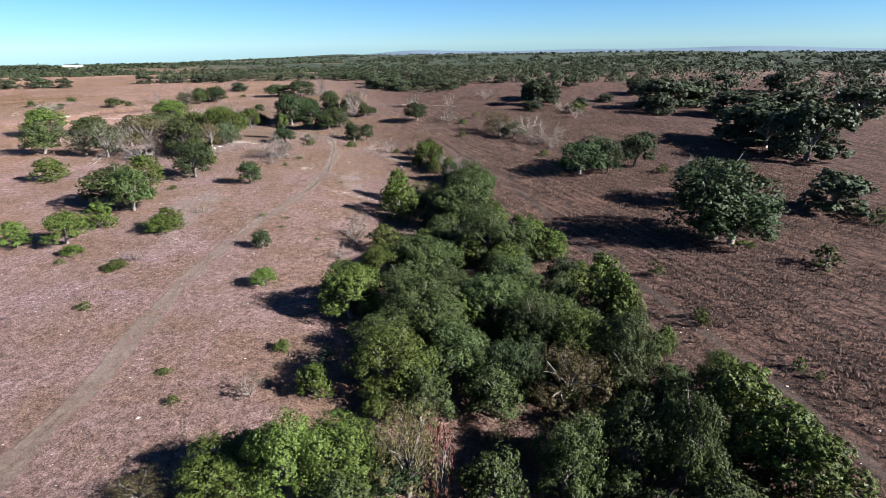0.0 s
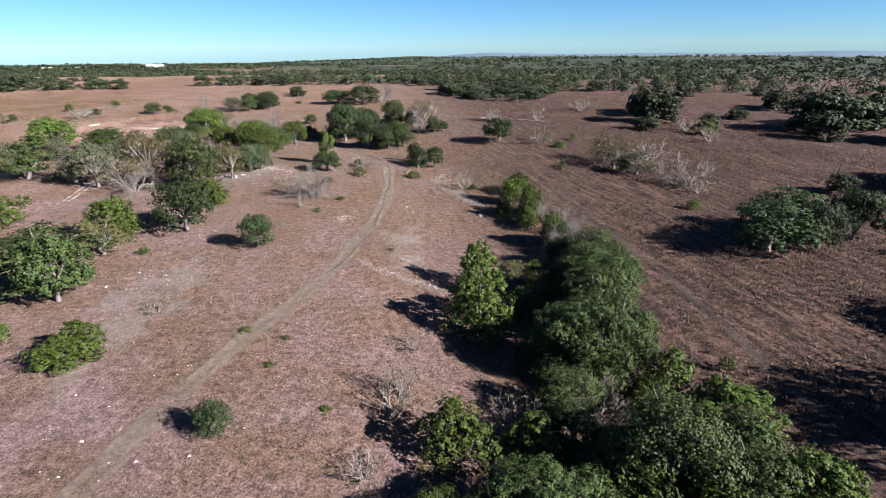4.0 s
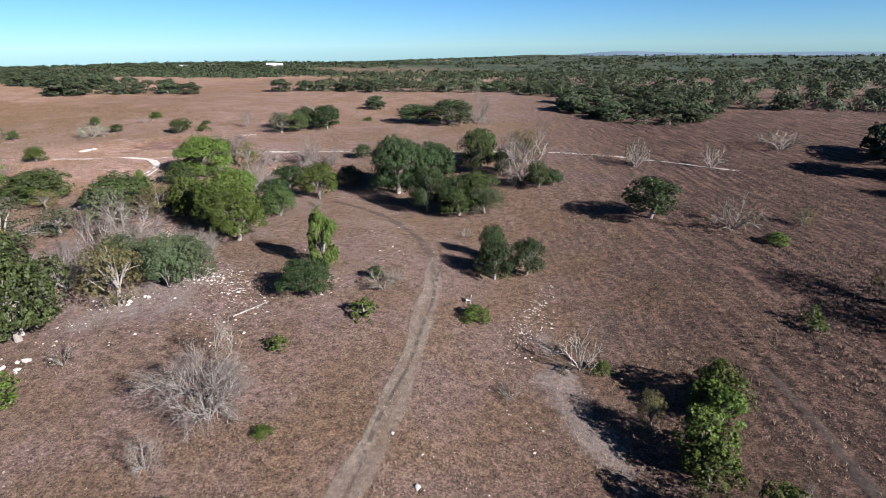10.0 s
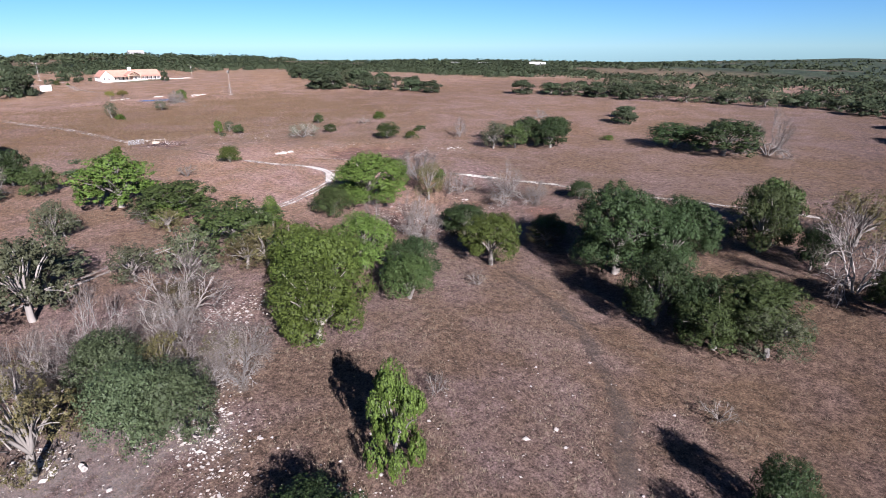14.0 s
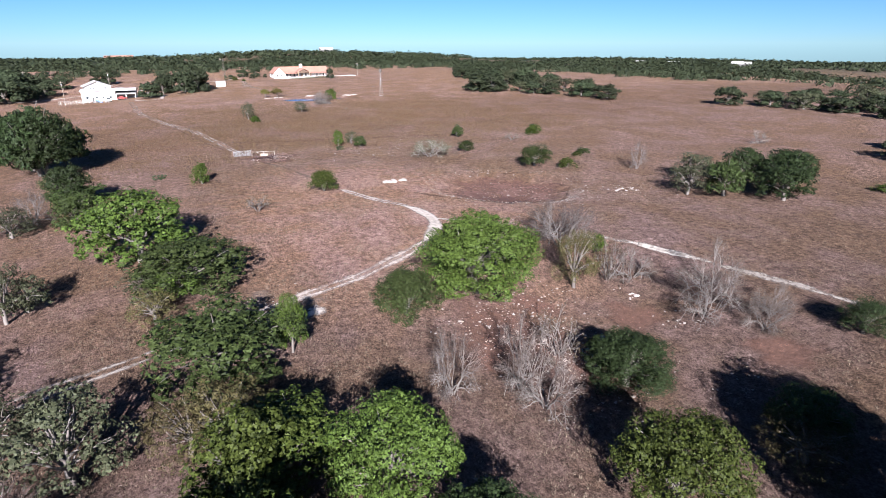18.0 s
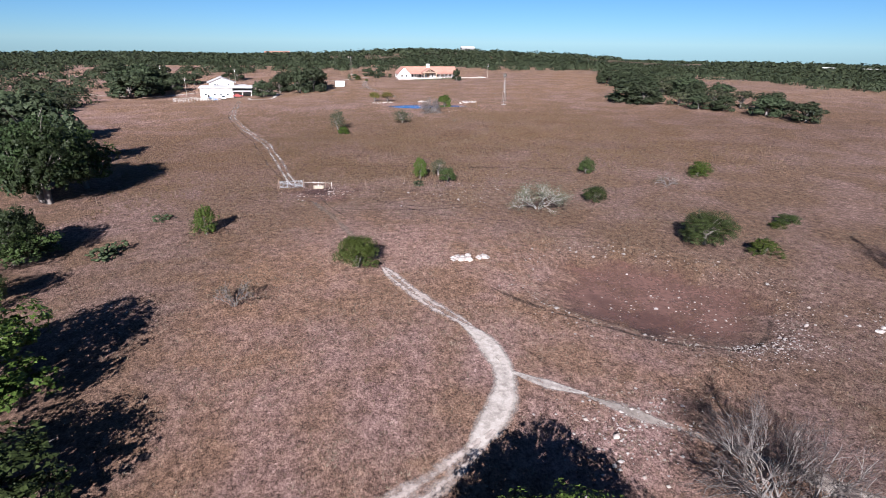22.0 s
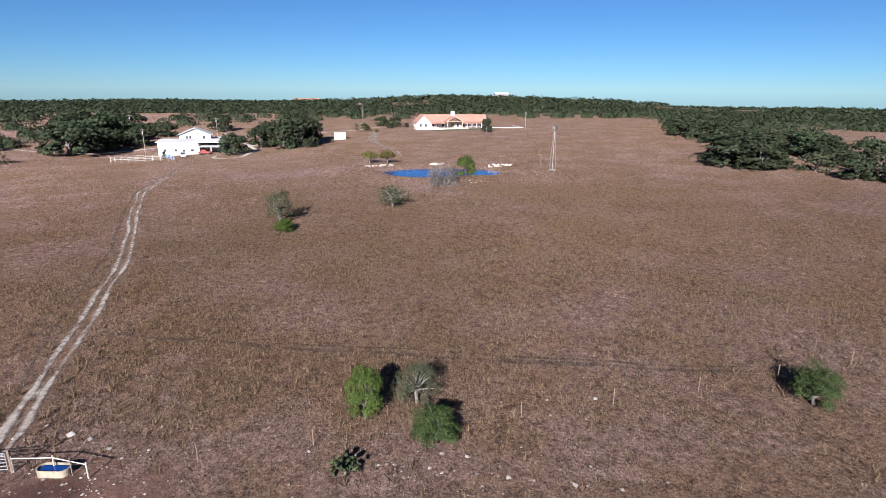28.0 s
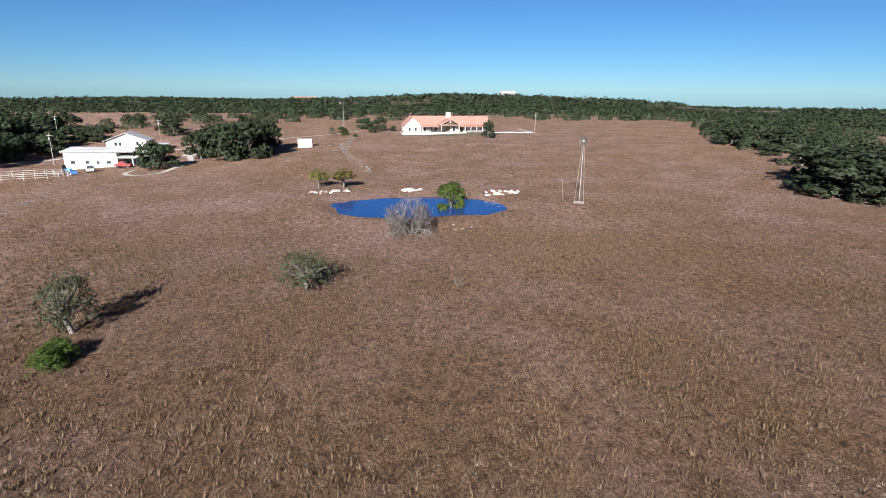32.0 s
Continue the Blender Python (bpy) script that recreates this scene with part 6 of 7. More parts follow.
def shed(x, y):
    s = thing("shed", x, y, 92, "small plain white shed with a sloping roof", "shed")
    part("wall", one_box(-2.2, 2.2, 0, 3.2, -0.4, 2.2), WHITE_WALL, s, "white shed wall")
    bm = bmesh.new()
    prism(bm, [(-0.3, 2.65), (3.5, 2.1), (3.5, 2.2), (-0.3, 2.78)], -2.4, 2.4, "x")
    part("roof", bm, METAL_ROOF, s, "sloping metal roof")
    part("upper_wall", prism(bmesh.new(), [(0.0, 2.2), (3.2, 2.2), (0.0, 2.62)], -2.2, 2.2, "x"), WHITE_WALL, s)


shed(-372.2, 212.6)


def windmill(x, y, high, turn, label):
    w = thing("windmill", x, y, turn, label, "windmill")
    half, top = 0.075 * high, 0.14
    for sx in (1, -1):
        for sy in (1, -1):
            part("leg", tube(bmesh.new(), (sx * half, sy * half, -0.3), (sx * top, sy * top, high * 0.93), 0.032, 0.026, 4), MILL_STEEL, w, "rusty angle-iron tower leg")
    bm = bmesh.new()
    for k in range(1, 6):
        t, t2 = k / 6.5, (k - 1) / 6.5
        q, q2 = half + (top - half) * t, half + (top - half) * t2
        z, z2 = high * 0.93 * t, high * 0.93 * t2
        cs, cs2 = [(q, q), (-q, q), (-q, -q), (q, -q)], [(q2, q2), (-q2, q2), (-q2, -q2), (q2, -q2)]
        for i in range(4):
            j = (i + 1) % 4
            tube(bm, (*cs[i], z), (*cs[j], z), 0.022, 0.022, 4)
            tube(bm, (*cs2[i], z2), (*cs[j], z), 0.018, 0.018, 3)
    part("bracing", bm, MILL_STEEL, w)
    part("pump_rod", tube(bmesh.new(), (0, 0, 0), (0, 0, high * 0.95), 0.04, 0.04, 6), STEEL, w)
    hub = part("hub", tube(bmesh.new(), (-0.3, 0, high * 0.96), (0.5, 0, high * 0.96), 0.16, 0.14, 10), STEEL, w, "gear box")
    R = 0.066 * high
    for k in range(18):
        bm = bmesh.new()
        a = 2 * math.pi * k / 18
        u = Vector((0, math.cos(a), math.sin(a)))
        s2 = Vector((0, -math.sin(a), math.cos(a)))
        c = Vector((0.55, 0, high * 0.96))
        v = [bm.verts.new(c + u * R * 0.3 - s2 * 0.05), bm.verts.new(c + u * R * 0.3 + s2 * 0.05 + Vector((0.05, 0, 0))),
             bm.verts.new(c + u * R + s2 * R * 0.17 + Vector((0.1, 0, 0))), bm.verts.new(c + u * R - s2 * R * 0.17)]
        bm.faces.new(v)
        bmesh.ops.solidify(bm, geom=bm.faces[:], thickness=0.01)
        part("blade", bm, MILL_STEEL, hub)
    bm = bmesh.new()
    for f in (0.35, 0.95):
        for k in range(18):
            a, b2 = 2 * math.pi * k / 18, 2 * math.pi * (k + 1) / 18
            tube(bm, (0.55, R * f * math.cos(a), high * 0.96 + R * f * math.sin(a)), (0.55, R * f * math.cos(b2), high * 0.96 + R * f * math.sin(b2)), 0.015, 0.015, 3)
    part("wheel_ring", bm, STEEL, w)
    bm = tube(bmesh.new(), (-0.3, 0, high * 0.96), (-1.6, 0, high * 0.96), 0.04, 0.03, 4)
    prism(bm, [(-1.3, high * 0.92), (-2.5, high * 0.9), (-2.5, high * 1.02), (-1.3, high)], -0.01, 0.01)
    part("tail_vane", bm, MILL_STEEL, w, "steel tail vane")
    part("footing", one_box(-half * 1.05, half * 1.05, -half * 1.05, half * 1.05, -0.5, 0.12, bevel=0.04), LIMESTONE, w, "pale concrete footing")


windmill(-275.5, 264.3, 10.4, -25, "tall steel lattice windmill with a many-bladed wheel")
windmill(-447, 223.4, 10.5, 40, "steel windmill with a many-bladed wheel beside the house drive")
standpipe = thing("standpipe", -276.5, 261.8, 0, "rusty bent standpipe with bushy vines beside the windmill", "standpipe")
part("pipe", tube(bmesh.new(), (0, 0, -0.2), (0, -0.2, 3.4), 0.05, 0.05, 8), MILL_STEEL, standpipe)
part("arm", tube(bmesh.new(), (0, -0.2, 3.4), (0, -0.9, 3.5), 0.07, 0.14, 8), MILL_STEEL, standpipe, "dark bent spout")


def pole(x, y, high):
    p = thing("utility_pole", x, y, 0, "grey weathered wooden utility pole with a crossarm", "utility pole", "utility poles")
    part("pole", tube(bmesh.new(), (0, 0, -0.3), (0, 0, high), 0.12, 0.08, 8), GREY_WOOD, p)
    part("crossarm", one_box(-0.05, 0.05, -0.8, 0.8, high - 0.7, high - 0.58), GREY_WOOD, p)
    part("transformer", tube(bmesh.new(), (0.25, 0, high - 1.9), (0.25, 0, high - 1.1), 0.2, 0.2, 10), STEEL, p, "grey transformer can")


for px, py, ph in ((-363.5, 143.5, 9.0), (-402, 297.5, 8.0), (-411, 123, 8.8), (-401, 160.6, 8.7)):
    pole(px, py, ph)


FAR_WALL = surface("grey_white_wall", (0.2, 0.19, 0.18), (0.3, 0.285, 0.27), 1.0, 0.2, 0.9)


def far_house(x, y, z, length, deep, high, turn, roof, label):
    h = thing("distant_house", x, y, turn, label, "house", "distant houses", ground_z(x, y) + z * 0.25)
    part("wall", one_box(-deep / 2, deep / 2, -length / 2, length / 2, -12, high), FAR_WALL, h, "grey-white house wall")
    bm = bmesh.new()
    prism(bm, [(-deep / 2 - 0.6, high - 0.1), (deep / 2 + 0.6, high - 0.1), (0, high + deep * 0.28)], -length / 2 - 0.6, length / 2 + 0.6)
    part("roof", bm, roof, h, "low gabled roof")
    for k in range(4):
        yy = -length * 0.36 + k * length * 0.24
        w = part("window", one_box(deep / 2 - 0.02, deep / 2 + 0.06, yy - 0.9, yy + 0.9, high * 0.35, high * 0.8), STUCCO, h)
        part("pane", one_box(deep / 2 + 0.05, deep / 2 + 0.08, yy - 0.75, yy + 0.75, high * 0.38, high * 0.77), DARK_GLASS, w)


far_house(-1210, 136, 3.0, 34, 12, 5, 0, TILE_ROOF, "far stucco house with a red roof among trees")
far_house(-1185, 156, 3.0, 16, 10, 4.5, 0, TILE_ROOF, "far stucco house with a red roof among trees")
far_house(-958, 437, 5.0, 20, 10, 5, 0, METAL_ROOF, "far flat grey house on a wooded hill")
far_house(-528, 843, 4.0, 22, 9, 3.2, -60, METAL_ROOF, "far pale house among woods")
far_house(-560, 880, 4.0, 13, 8, 3.2, -60, METAL_ROOF, "far pale house among woods")
far_house(-760, 986, 4.0, 20, 9, 3.2, -60, METAL_ROOF, "far pale house among woods")
far_house(-812, 965, 4.0, 15, 9, 3.2, -60, METAL_ROOF, "far pale house among woods")


def vehicle(name, x, y, turn, paint, cab, label, category):
    v = thing(name, x, y, turn, label, category)
    part("body", one_box(-2.1, 2.1, -0.85, 0.85, 0.45, 1.0, bevel=0.1), paint, v, "painted body")
    bm = bmesh.new()
    prism(bm, [(-1.9 * cab, 1.0), (-1.6 * cab, 1.65), (0.4, 1.65), (0.9, 1.0)], -0.78, 0.78)
    c = part("cab", bm, paint, v)
    part("windscreen", prism(bmesh.new(), [(0.45, 1.62), (0.93, 1.02), (0.96, 1.04), (0.49, 1.66)], -0.7, 0.7), DARK_GLASS, c, "dark glass")
    for sx in (-1.35, 1.35):
        for sy in (-0.8, 0.8):
            part("wheel", tube(bmesh.new(), (sx, sy - 0.12, 0.36), (sx, sy + 0.12, 0.36), 0.36, 0.36, 14), TYRE, v, "black tyre")


vehicle("utility_vehicle", -349.5, 167.2, 87, RED_PAINT, 0.6, "small red utility vehicle under the carport", "vehicle")
vehicle("pickup_truck", -343.0, 161.8, 20, WHITE_WALL, 0.7, "pale pickup truck parked before the barn", "vehicle")


def tractor(x, y, turn):
    t = thing("tractor", x, y, turn, "small blue farm tractor parked beside the corral", "tractor")
    part("bonnet", one_box(0.1, 1.6, -0.3, 0.3, 0.8, 1.35, bevel=0.06), BLUE_PAINT, t, "blue bonnet")
    part("seat", one_box(-0.7, -0.2, -0.25, 0.25, 0.95, 1.4, bevel=0.05), TYRE, t)
    part("roll_bar", one_box(-0.9, -0.8, -0.5, 0.5, 1.0, 2.2, bevel=0.03), TYRE, t)
    part("loader_arm", tube(bmesh.new(), (-0.2, 0.45, 1.2), (2.3, 0.45, 0.5), 0.07, 0.07), BLUE_PAINT, t)
    part("loader_arm", tube(bmesh.new(), (-0.2, -0.45, 1.2), (2.3, -0.45, 0.5), 0.07, 0.07), BLUE_PAINT, t)
    part("bucket", prism(bmesh.new(), [(2.2, 0.2), (2.8, 0.15), (2.3, 0.75), (2.2, 0.75)], -0.8, 0.8), BLUE_PAINT, t)
    for sx, r in ((-0.5, 0.62), (1.3, 0.38)):
        for sy in (-0.65, 0.65):
            part("wheel", tube(bmesh.new(), (sx, sy - 0.15, r), (sx, sy + 0.15, r), r, r, 16), TYRE, t, "black tyre")


tractor(-341.0, 157.2, 60)


def rail_run(owner, pts, rails, material, gap, rail_r, post_r, top):
    """Posts at even gaps along a line, with rails from post to post; each post and each rail a part."""
    p = np.array(pts, float)
    dist = np.concatenate([[0], np.cumsum(np.hypot(*np.diff(p, axis=0).T))])
    n = max(int(dist[-1] / gap), 1)
    q = [np.array((np.interp(s, dist, p[:, 0]), np.interp(s, dist, p[:, 1]))) for s in np.linspace(0, dist[-1], n + 1)]
    o = owner.location
    w = [Vector((a[0] - o.x, a[1] - o.y, ground_z(*a) - o.z)) for a in q]
    for a in w:
        part("post", tube(bmesh.new(), a + Vector((0, 0, -0.3)), a + Vector((0, 0, top)), post_r, post_r, 6), material, owner)
    for z in rails:
        for a, b in zip(w[:-1], w[1:]):
            part("rail" if rail_r > 0.02 else "wire", tube(bmesh.new(), a + Vector((0, 0, z)), b + Vector((0, 0, z)), rail_r, rail_r, 4), material, owner)


pen = thing("corral", -328, 158, 0, "round pale pipe-rail corral beside the barn", "corral")
PIPE = surface("pale_pipe", (0.28, 0.25, 0.22), (0.48, 0.44, 0.4), 3.0, 0.5, 0.7)
ring = [(-329.5 + 5.6 * math.cos(a), 154.0 + 9.0 * math.sin(a)) for a in np.linspace(0, 2 * math.pi, 26)]
rail_run(pen, ring, (0.5, 0.95, 1.4), PIPE, 2.2, 0.04, 0.06, 1.5)
fence = thing("wire_fence", -178, 200, 0, "sagging wire fence with thin weathered posts", "fence")
rail_run(fence, [(-178, 200), (-178.5, 215), (-179, 228), (-180, 243), (-182, 270), (-186, 300)], (0.4, 0.75, 1.1), RUST, 6.5, 0.004, 0.03, 1.2)
fence2 = thing("wire_fence", -179, 192.5, 0, "pipe and wire fence running from the gate", "fence")
rail_run(fence2, [(-179, 192.2), (-181, 188.5), (-178, 176), (-176, 166)], (0.4, 0.75, 1.1), RUST, 5.0, 0.005, 0.035, 1.2)


def gate():
    g = thing("farm_gate", -178.9, 192.6, 0, "closed galvanised steel farm gate with slanting braces", "gate")
    for k, z in enumerate((0.2, 0.42, 0.64, 0.86, 1.08, 1.25)):
        part("rail", tube(bmesh.new(), (0, 0.05, z), (0, 3.65, z), 0.026, 0.026, 6), STEEL, g)
    for y in (0.05, 1.25, 2.45, 3.65):
        part("upright", tube(bmesh.new(), (0, y, 0.16), (0, y, 1.28), 0.026, 0.026, 6), STEEL, g)
    for a, b in (((0.03, 0.1, 0.2), (0.03, 1.2, 1.25)), ((0.03, 1.3, 1.25), (0.03, 2.4, 0.2)), ((0.03, 2.5, 0.2), (0.03, 3.6, 1.25))):
        part("brace", tube(bmesh.new(), a, b, 0.02, 0.02, 5), STEEL, g)
    for y in (-0.1, 3.85):
        part("gate_post", tube(bmesh.new(), (0, y, -0.4), (0, y, 1.45), 0.08, 0.08, 8), RUST, g, "steel gate post")


gate()
rail = thing("pipe_fence", -178.9, 196.5, 0, "low white pipe fence beside the trough", "fence")
rail_run(rail, [(-178.9, 196.5), (-179.0, 198.0), (-177.6, 201.0)], (0.95,), PIPE, 2.0, 0.035, 0.045, 1.1)


CREAM = surface("stained_cream_paint", (0.16, 0.12, 0.08), (0.36, 0.3, 0.22), 4.0, 0.6, 0.6)


def trough(x, y, turn):
    t = thing("water_trough", x, y, turn, "oval cream painted water trough on trampled soil", "trough")
    bm = bmesh.new()
    rings = []
    for r, z in ((1.0, 0.0), (1.02, 0.5), (0.94, 0.5), (0.92, 0.08)):
        rings.append([bm.verts.new((r * (0.55 * math.copysign(1, math.cos(a)) + 0.38 * math.cos(a)) if abs(math.cos(a)) > 1e-6 else 0, r * 0.4 * math.sin(a), z)) for a in np.linspace(0.05, 2 * math.pi + 0.05, 24, endpoint=False)])
    for a, b in zip(rings[:-1], rings[1:]):
        for i in range(24):
            bm.faces.new((a[i], a[(i + 1) % 24], b[(i + 1) % 24], b[i]))
    bm.faces.new(rings[-1])
    part("tank", bm, CREAM, t, "cream painted steel tank")
    part("water", one_box(-0.86, 0.86, -0.33, 0.33, 0.26, 0.42, bevel=0.1), water_m, t, "dark water")


trough(-178.4, 198.9, 80)

# ---- stones ----
def rock_mesh(seed, subdiv=1):
    rng = np.random.default_rng(seed)
    bm = bmesh.new()
    bmesh.ops.create_icosphere(bm, subdivisions=subdiv, radius=0.5)
    f = rng.normal(0, 2.2, (3, 3))
    for v in bm.verts:
        c = np.array(v.co)
        k = 1 + 0.28 * math.sin(f[0] @ c * 2 + seed) + 0.18 * math.sin(f[1] @ c * 4 + seed)
        v.co = Vector(c * k)
        v.co.z = max(v.co.z * 0.72, -0.2)
    me = bpy.data.meshes.new("rock")
    bm.to_mesh(me)
    bm.free()
    me.materials.append(LIMESTONE)
    return me


ROCKS = [rock_mesh(s) for s in range(5)]
rock_rng = np.random.default_rng(5)


def rock_pile(x, y, rx, ry, count, s0, s1, label):
    for k in range(count):
        a, r = rock_rng.uniform(0, 6.28), math.sqrt(rock_rng.random())
        px, py, s = x + rx * r * math.cos(a), y + ry * r * math.sin(a), rock_rng.uniform(s0, s1)
        o = new("rock", ROCKS[int(rock_rng.integers(0, 5))])
        o.matrix_world = pose(px, py, ground_z(px, py) + 0.05 * s, rock_rng.uniform(-15, 15), rock_rng.uniform(-15, 15), rock_rng.uniform(0, 360)) @ Matrix.Diagonal((s, s * rock_rng.uniform(0.6, 1.1), s * rock_rng.uniform(0.5, 0.9), 1))
        tagged(o, label, "rock", label)


rock_pile(-142.4, 215, 0.9, 2.1, 26, 0.45, 1.05, "pale limestone boulder in a heap on the pasture")
rock_pile(-290.5, 237.6, 1.4, 2.4, 20, 0.5, 1.3, "pale limestone boulder at the pond's edge")
rock_pile(-286.0, 253.6, 2.4, 3.6, 30, 0.35, 1.1, "pale limestone boulder heaped at the pond's end")
rock_pile(-292.5, 223.5, 1.6, 4.2, 26, 0.3, 0.9, "pale limestone rock round young trees")
rock_pile(-262.5, 242.0, 1.0, 2.4, 6, 0.25, 0.6, "pale limestone slab below the pond dam")
rock_pile(-118, 247, 1.0, 2.3, 10, 0.25, 0.7, "grey-white limestone slab on the pond bank")
rock_pile(-92.5, 222, 1.6, 1.6, 9, 0.2, 0.55, "pale limestone boulder beside the red soil")
rock_pile(-62.5, 154, 1.5, 1.5, 8, 0.2, 0.6, "pale limestone boulder under thin trees")
rock_pile(-73, 170, 1.1, 3.6, 18, 0.15, 0.45, "white limestone pieces in a dry wash")
rock_pile(-31.8, 129.4, 1.3, 1.2, 12, 0.15, 0.4, "white limestone pieces on thin soil")
rock_pile(-61.9, 139.5, 1.2, 2.2, 9, 0.3, 0.8, "pale limestone boulder under thin trees")
rock_pile(-86.5, 222.4, 1.6, 2.4, 14, 0.1, 0.32, "pale limestone rubble on a red bank")
rock_pile(-75.8, 217.9, 1.6, 2.4, 10, 0.1, 0.32, "pale limestone rubble on a red bank")
rock_pile(-96.4, 215.5, 1.6, 2.4, 14, 0.1, 0.32, "pale limestone rubble on a red bank")
rock_pile(-92.4, 199.9, 1.6, 2.4, 10, 0.1, 0.32, "pale limestone rubble on a red bank")
rock_pile(-10.2, 141, 0.5, 0.5, 1, 1.2, 1.3, "flat pale limestone slab near the creek")


def stones(name, regions, label, seed):
    """Loose stones too many to count: low pieces scattered over stretches of thin soil."""
    rng = np.random.default_rng(seed)
    P = []
    for x, y, rx, ry, n in regions:
        a, r = rng.uniform(0, 6.28, n), np.sqrt(rng.random(n)) * rng.uniform(0.3, 1, n)
        P.append(np.stack([x + rx * r * np.cos(a), y + ry * r * np.sin(a)], 1))
    ring = rng.normal(1.04, 0.2, 900)
    a = rng.uniform(0, 6.28, 900)
    rim = ring * (np.abs(np.cos(a)) ** 3 + np.abs(np.sin(a)) ** 3) ** (-1 / 3)
    u, v = 11.4 * rim * np.cos(a), 8.7 * rim * np.sin(a)
    P.append(np.stack([-130.3 + 0.7 * u - 0.714 * v, 230.8 + 0.714 * u + 0.7 * v], 1))
    P = np.concatenate(P)
    n = len(P)
    s = rng.lognormal(-2.65, 0.55, n).clip(0.03, 0.4)
    d = np.array([(1, 0, 0), (0.2, 0.8, 0.1), (-0.9, 0.1, 0), (0, -0.9, 0), (0.1, 0.05, 0.6)])
    v = d[None] * rng.uniform(0.55, 1.2, (n, 5, 3))
    a = rng.uniform(0, 6.28, n)
    c, q = np.cos(a)[:, None], np.sin(a)[:, None]
    v = np.stack([v[..., 0] * c - v[..., 1] * q, v[..., 0] * q + v[..., 1] * c, v[..., 2]], -1) * s[:, None, None]
    v += np.stack([P[:, 0], P[:, 1], height(P[:, 0], P[:, 1]) + 0.04], 1)[:, None]
    f = np.array([(0, 1, 4), (1, 2, 4), (2, 3, 4), (3, 0, 4)])[None] + 5 * np.arange(n)[:, None, None]
    return tagged(new(name, mesh_of(name, v.reshape(-1, 3), f.reshape(-1, 3), LIMESTONE)), label, "stones", kind="stuff")


stones("loose_stones", [(-112, 219, 6, 9, 420), (-119, 234, 5, 9, 420), (-128, 231, 10, 13, 260), (-88, 208, 16, 12, 1500), (-62, 150, 14, 22, 260), (-48, 110, 12, 40, 260), (-21, 168, 3, 14, 420), (-50, 155, 9, 9, 200), (-60, 161.5, 6, 5, 600), (-67, 163.5, 8, 5, 450), (-54, 160, 6, 5, 300), (-46, 165, 6, 5, 220), (-64.5, 152.6, 2.5, 2.5, 150), (-76, 172, 5, 6, 350), (-31.8, 129.4, 3, 3, 120), (-21, 109, 4, 1.3, 50), (-15, 107.4, 5, 0.8, 60), (-9, 107, 5, 0.8, 50), (-175, 201, 5, 7, 220), (-20, 130, 9, 35, 200), (-35, 60, 22, 45, 260),
                         (-176, 200, 9, 10, 150), (-170, 222, 14, 16, 350), (-45, 180, 14, 18, 160), (20, 60, 20, 50, 150), (-280, 240, 16, 22, 250), (-103, 184, 6, 9, 250), (-118, 247, 8, 8, 150)], "loose pale limestone pieces on thin soil", 3)

def fallen_branch(x, y, turn):
    b = thing("fallen_branch", x, y, turn, "grey dead fallen branch lying on stony soil", "branch")
    part("limb", tube(tube(bmesh.new(), (-2.2, 0, 0.1), (0.3, 0.15, 0.3), 0.1, 0.07), (0.3, 0.15, 0.3), (2.1, 0.7, 0.22), 0.07, 0.03), PALE_BARK, b)
    for a, c in (((-0.8, 0.05, 0.2), (-0.3, 0.9, 0.55)), ((0.4, 0.15, 0.3), (1.0, -0.6, 0.45)), ((1.2, 0.4, 0.26), (1.7, 0.2, 0.6))):
        part("twig", tube(bmesh.new(), a, c, 0.035, 0.012, 5), PALE_BARK, b)


fallen_branch(-48.3, 155.8, 60)

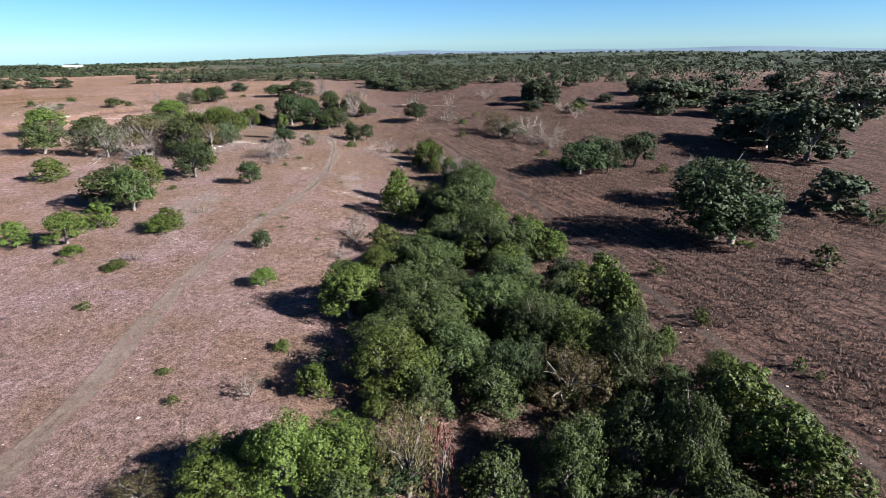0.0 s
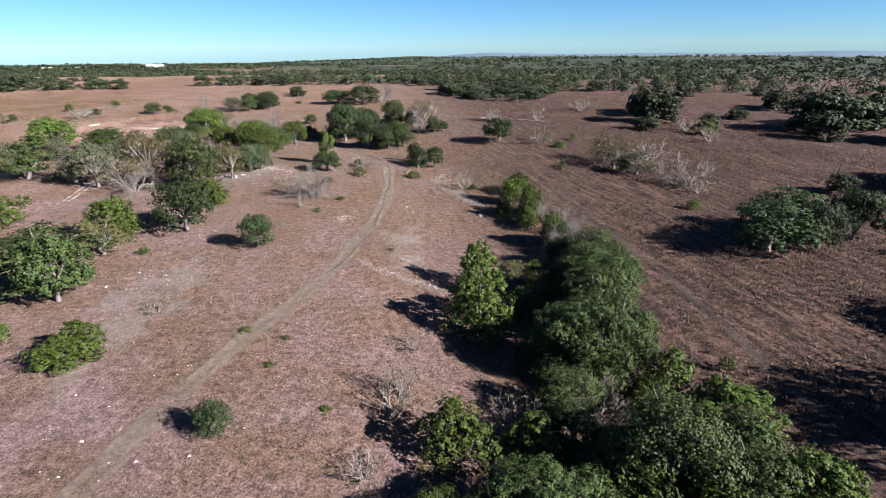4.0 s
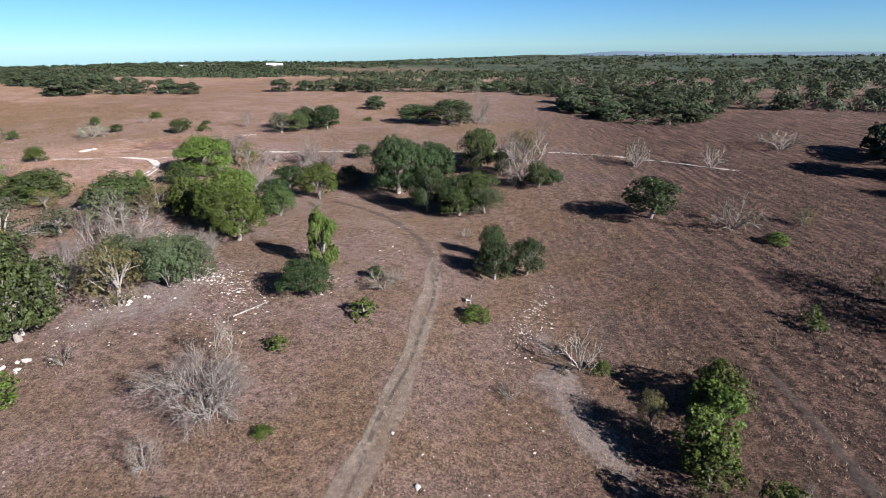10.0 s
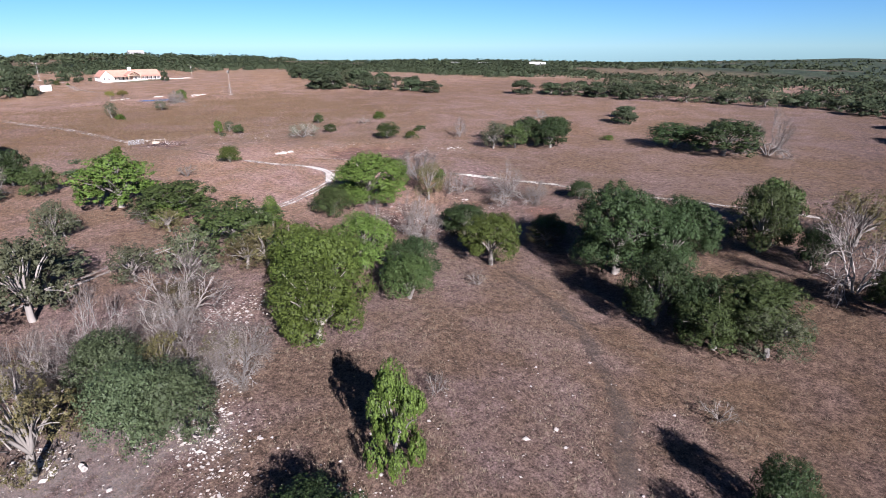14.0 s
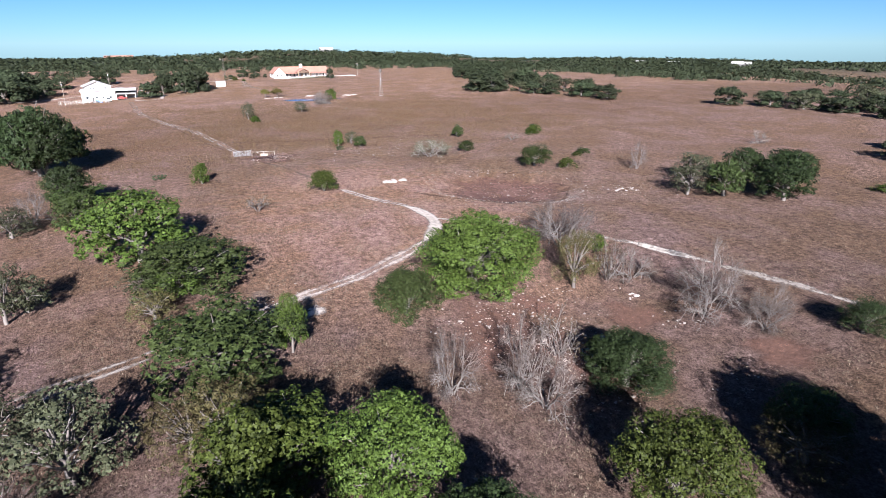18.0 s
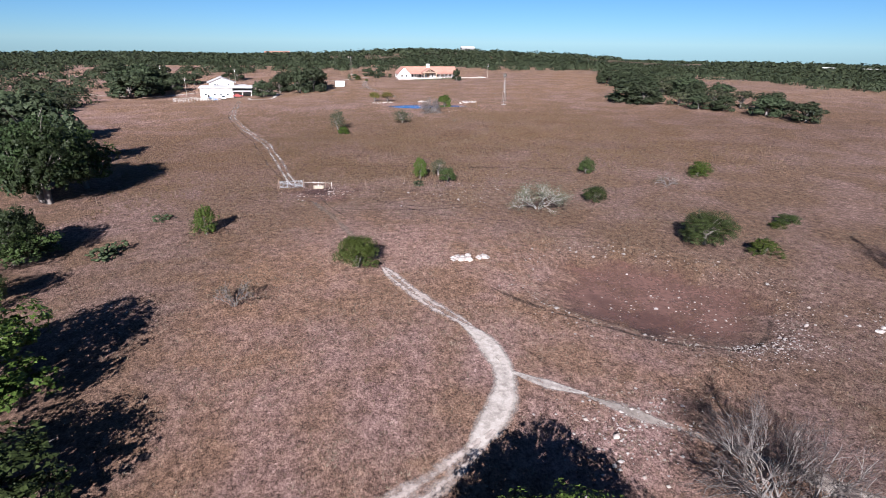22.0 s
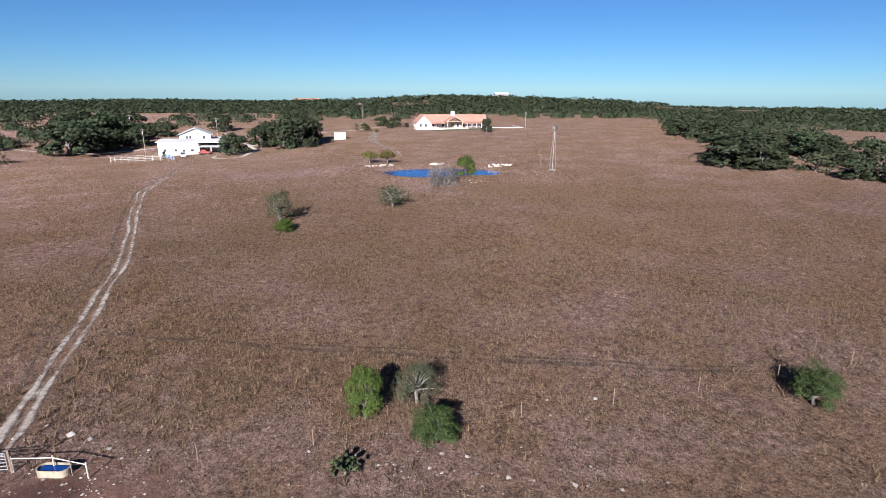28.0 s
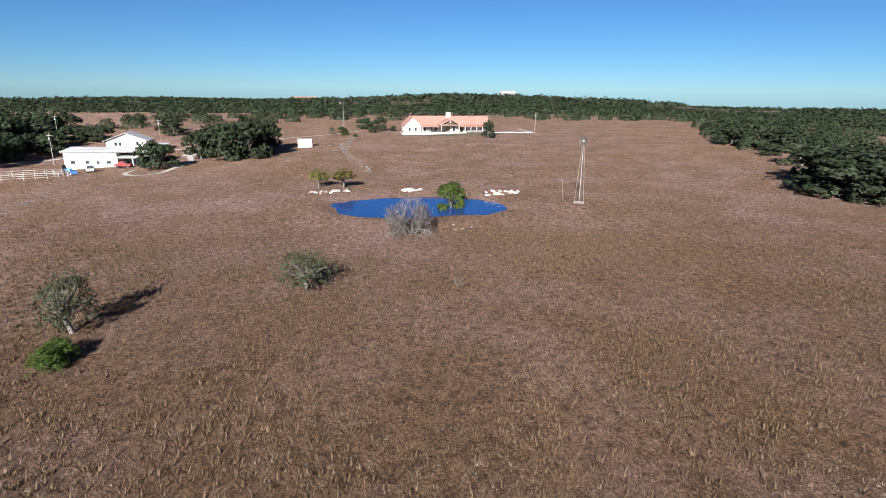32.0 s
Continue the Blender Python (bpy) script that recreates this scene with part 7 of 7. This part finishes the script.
# ---- dry grass ----
def grass(name, count, seed, label):
    rng = np.random.default_rng(seed)
    t = rng.random(count)
    line = np.array([(-5, 10), (-9, 60), (-10, 105), (-18, 150), (-45, 185), (-85, 200), (-130, 212), (-190, 228), (-250, 240)], float)
    u = t * (len(line) - 1)
    k = u.astype(int).clip(0, len(line) - 2)
    c = line[k] + (line[k + 1] - line[k]) * (u - k)[:, None]
    p = c + rng.normal(0, 1, (count, 2)) * (32, 32)
    keep = np.sin(p[:, 0] / 2.9 + np.sin(p[:, 1] / 4.1)) * np.sin(p[:, 1] / 3.3) + rng.normal(0, 0.5, count) > -0.1
    keep &= np.hypot((p[:, 0] - POND[0]) / POND[2], (p[:, 1] - POND[1]) / POND[3]) > 1.3
    for cx, cy, rx, ry in SOIL:
        keep &= np.hypot((p[:, 0] - cx) / rx, (p[:, 1] - cy) / ry) > rng.uniform(0.6, 1.0, count)
    keep &= dry_pond(p[:, 0], p[:, 1]) > rng.uniform(0.75, 1.1, count)
    p = p[keep]
    bare = np.zeros(len(p), bool)
    for xy, width in WORN:
        lo, hi = xy.min(0) - width, xy.max(0) + width
        near = np.where(((p > lo) & (p < hi)).all(1))[0]
        for i in range(0, len(near), 4000):
            q = p[near[i:i + 4000]]
            bare[near[i:i + 4000]] = (np.hypot(q[:, None, 0] - xy[None, ::2, 0], q[:, None, 1] - xy[None, ::2, 1]).min(1) < width * 0.5)
    p = p[~bare | (rng.random(len(p)) < 0.12)]
    n, b = len(p), 4
    s = rng.uniform(0.08, 0.24, (n, 1))
    a = rng.uniform(0, 6.28, (n, b))
    wid, lean = 0.3 * s, rng.uniform(0.4, 1.3, (n, b))
    z = height(p[:, 0], p[:, 1])
    ca, sa = np.cos(a), np.sin(a)
    base = np.stack([p[:, 0:1] + 0.1 * ca, p[:, 1:2] + 0.1 * sa, np.broadcast_to(z[:, None] - 0.02, a.shape)], -1)
    sd = np.stack([-sa, ca, 0 * a], -1) * (wid * 0.5)[..., None]
    tip = base + np.stack([ca * lean, sa * lean, 0.9 + 0 * a], -1) * s[..., None]
    v = np.stack([base - sd, base + sd, tip], 2).reshape(-1, 3)
    return tagged(new(name, mesh_of(name, v, np.arange(len(v)).reshape(-1, 3), LEAF["straw"])), label, "grass", kind="stuff")


grass("dry_grass", 200000, 9, "dry straw-coloured grass tufts over the pasture")


def tall_grass(name, areas, seed, label, leaf):
    """Standing clumps of tall dead grass: each a sheaf of blades bending outward, closer together in some stretches."""
    rng = np.random.default_rng(seed)
    P, H = [], []
    for x0, x1, y0, y1, count, high in areas:
        p = rng.uniform((x0, y0), (x1, y1), (count, 2))
        thick = np.sin(p[:, 0] / 5.1 + 1.3 * np.sin(p[:, 1] / 7.7)) + np.sin(p[:, 1] / 4.3 + 1.1 * np.sin(p[:, 0] / 9.1)) + rng.normal(0, 0.8, count)
        rim = np.minimum(np.minimum(p[:, 0] - x0, x1 - p[:, 0]), np.minimum(p[:, 1] - y0, y1 - p[:, 1]))
        p = p[(thick > -0.6) & (rim > rng.uniform(0, 26, count)) & (off_creek(p[:, 0], p[:, 1]) > 9) & (dry_pond(p[:, 0], p[:, 1]) > 1.15) & (np.hypot((p[:, 0] - POND[0]) / POND[2], (p[:, 1] - POND[1]) / POND[3]) > 1.4)]
        P.append(p)
        H.append(high * rng.uniform(0.55, 1.25, len(p)))
    p, h = np.concatenate(P), np.concatenate(H)
    bare = np.zeros(len(p), bool)
    for xy, width in WORN:
        for i in range(0, len(p), 4000):
            q = p[i:i + 4000]
            bare[i:i + 4000] |= np.hypot(q[:, None, 0] - xy[None, ::2, 0], q[:, None, 1] - xy[None, ::2, 1]).min(1) < width * 0.5 + 0.2
    for cx, cy, rx, ry in SOIL:
        bare |= np.hypot((p[:, 0] - cx) / rx, (p[:, 1] - cy) / ry) < rng.uniform(0.5, 0.95, len(p))
    p, h = p[~bare], h[~bare]
    n, b = len(p), 6
    a = rng.uniform(0, 6.28, (n, 1)) + np.arange(b) * 6.28 / b + rng.normal(0, 0.3, (n, b))
    ca, sa = np.cos(a), np.sin(a)
    hh = h[:, None] * rng.uniform(0.7, 1.2, (n, b))
    lean, wid = rng.uniform(0.25, 0.85, (n, b)), hh * rng.uniform(0.09, 0.17, (n, b))
    z = height(p[:, 0], p[:, 1])[:, None] - 0.03
    base = np.stack([p[:, 0:1] + 0.18 * hh * ca, p[:, 1:2] + 0.18 * hh * sa, z + 0 * a], -1)
    sd = np.stack([-sa, ca, 0 * a], -1) * wid[..., None]
    tip = base + np.stack([ca * lean, sa * lean, 0.95 + 0 * a], -1) * hh[..., None]
    v = np.stack([base - sd, base + sd, tip], 2).reshape(-1, 3)
    return tagged(new(name, mesh_of(name, v, np.arange(len(v)).reshape(-1, 3), leaf)), label, "grass", kind="stuff")


TALL = foliage("tall_dead_grass", (0.036, 0.022, 0.012), (0.19, 0.125, 0.072), 0.8, 0.2, gaps=0.0, vary=False)
PALE_TUFT = foliage("low_dead_grass", (0.038, 0.025, 0.016), (0.2, 0.14, 0.094), 0.8, 0.2, gaps=0.0, vary=False)
REDDISH = foliage("reddish_dead_grass", (0.03, 0.02, 0.016), (0.155, 0.104, 0.082), 0.8, 0.2, gaps=0.0, vary=False)
tall_grass("tall_grass", [(-285, -165, 160, 300, 52000, 0.36), (-190, -85, 160, 270, 26000, 0.17)], 21, "tall brown dead grass standing in clumps", TALL)
tall_grass("creek_grass", [(5, 95, 15, 250, 64000, 0.42), (-15, 40, 150, 280, 14000, 0.33)], 22, "reddish dead grass clumps beyond the creek", REDDISH)
tall_grass("slope_grass", [(-75, 0, 5, 210, 32000, 0.2)], 23, "low brown grass clumps on the slope", PALE_TUFT)


def camp_chair(x, y, turn):
    """Small pale folding seat left in the grass."""
    c = thing("folding_chair", x, y, turn, "small pale folding chair standing in dry grass", "chair")
    part("seat", one_box(-0.25, 0.25, -0.25, 0.25, 0.4, 0.45, bevel=0.015), PIPE, c)
    part("backrest", prism(bmesh.new(), [(-0.24, 0.45), (-0.2, 0.45), (-0.34, 0.95), (-0.38, 0.95)], -0.25, 0.25), PIPE, c)
    for sx in (-0.22, 0.22):
        for sy in (-0.22, 0.22):
            part("leg", tube(bmesh.new(), (sx * 1.15, sy, 0), (sx, sy, 0.42), 0.018, 0.018), STEEL, c)


camp_chair(-28.4, 168.7, 200)
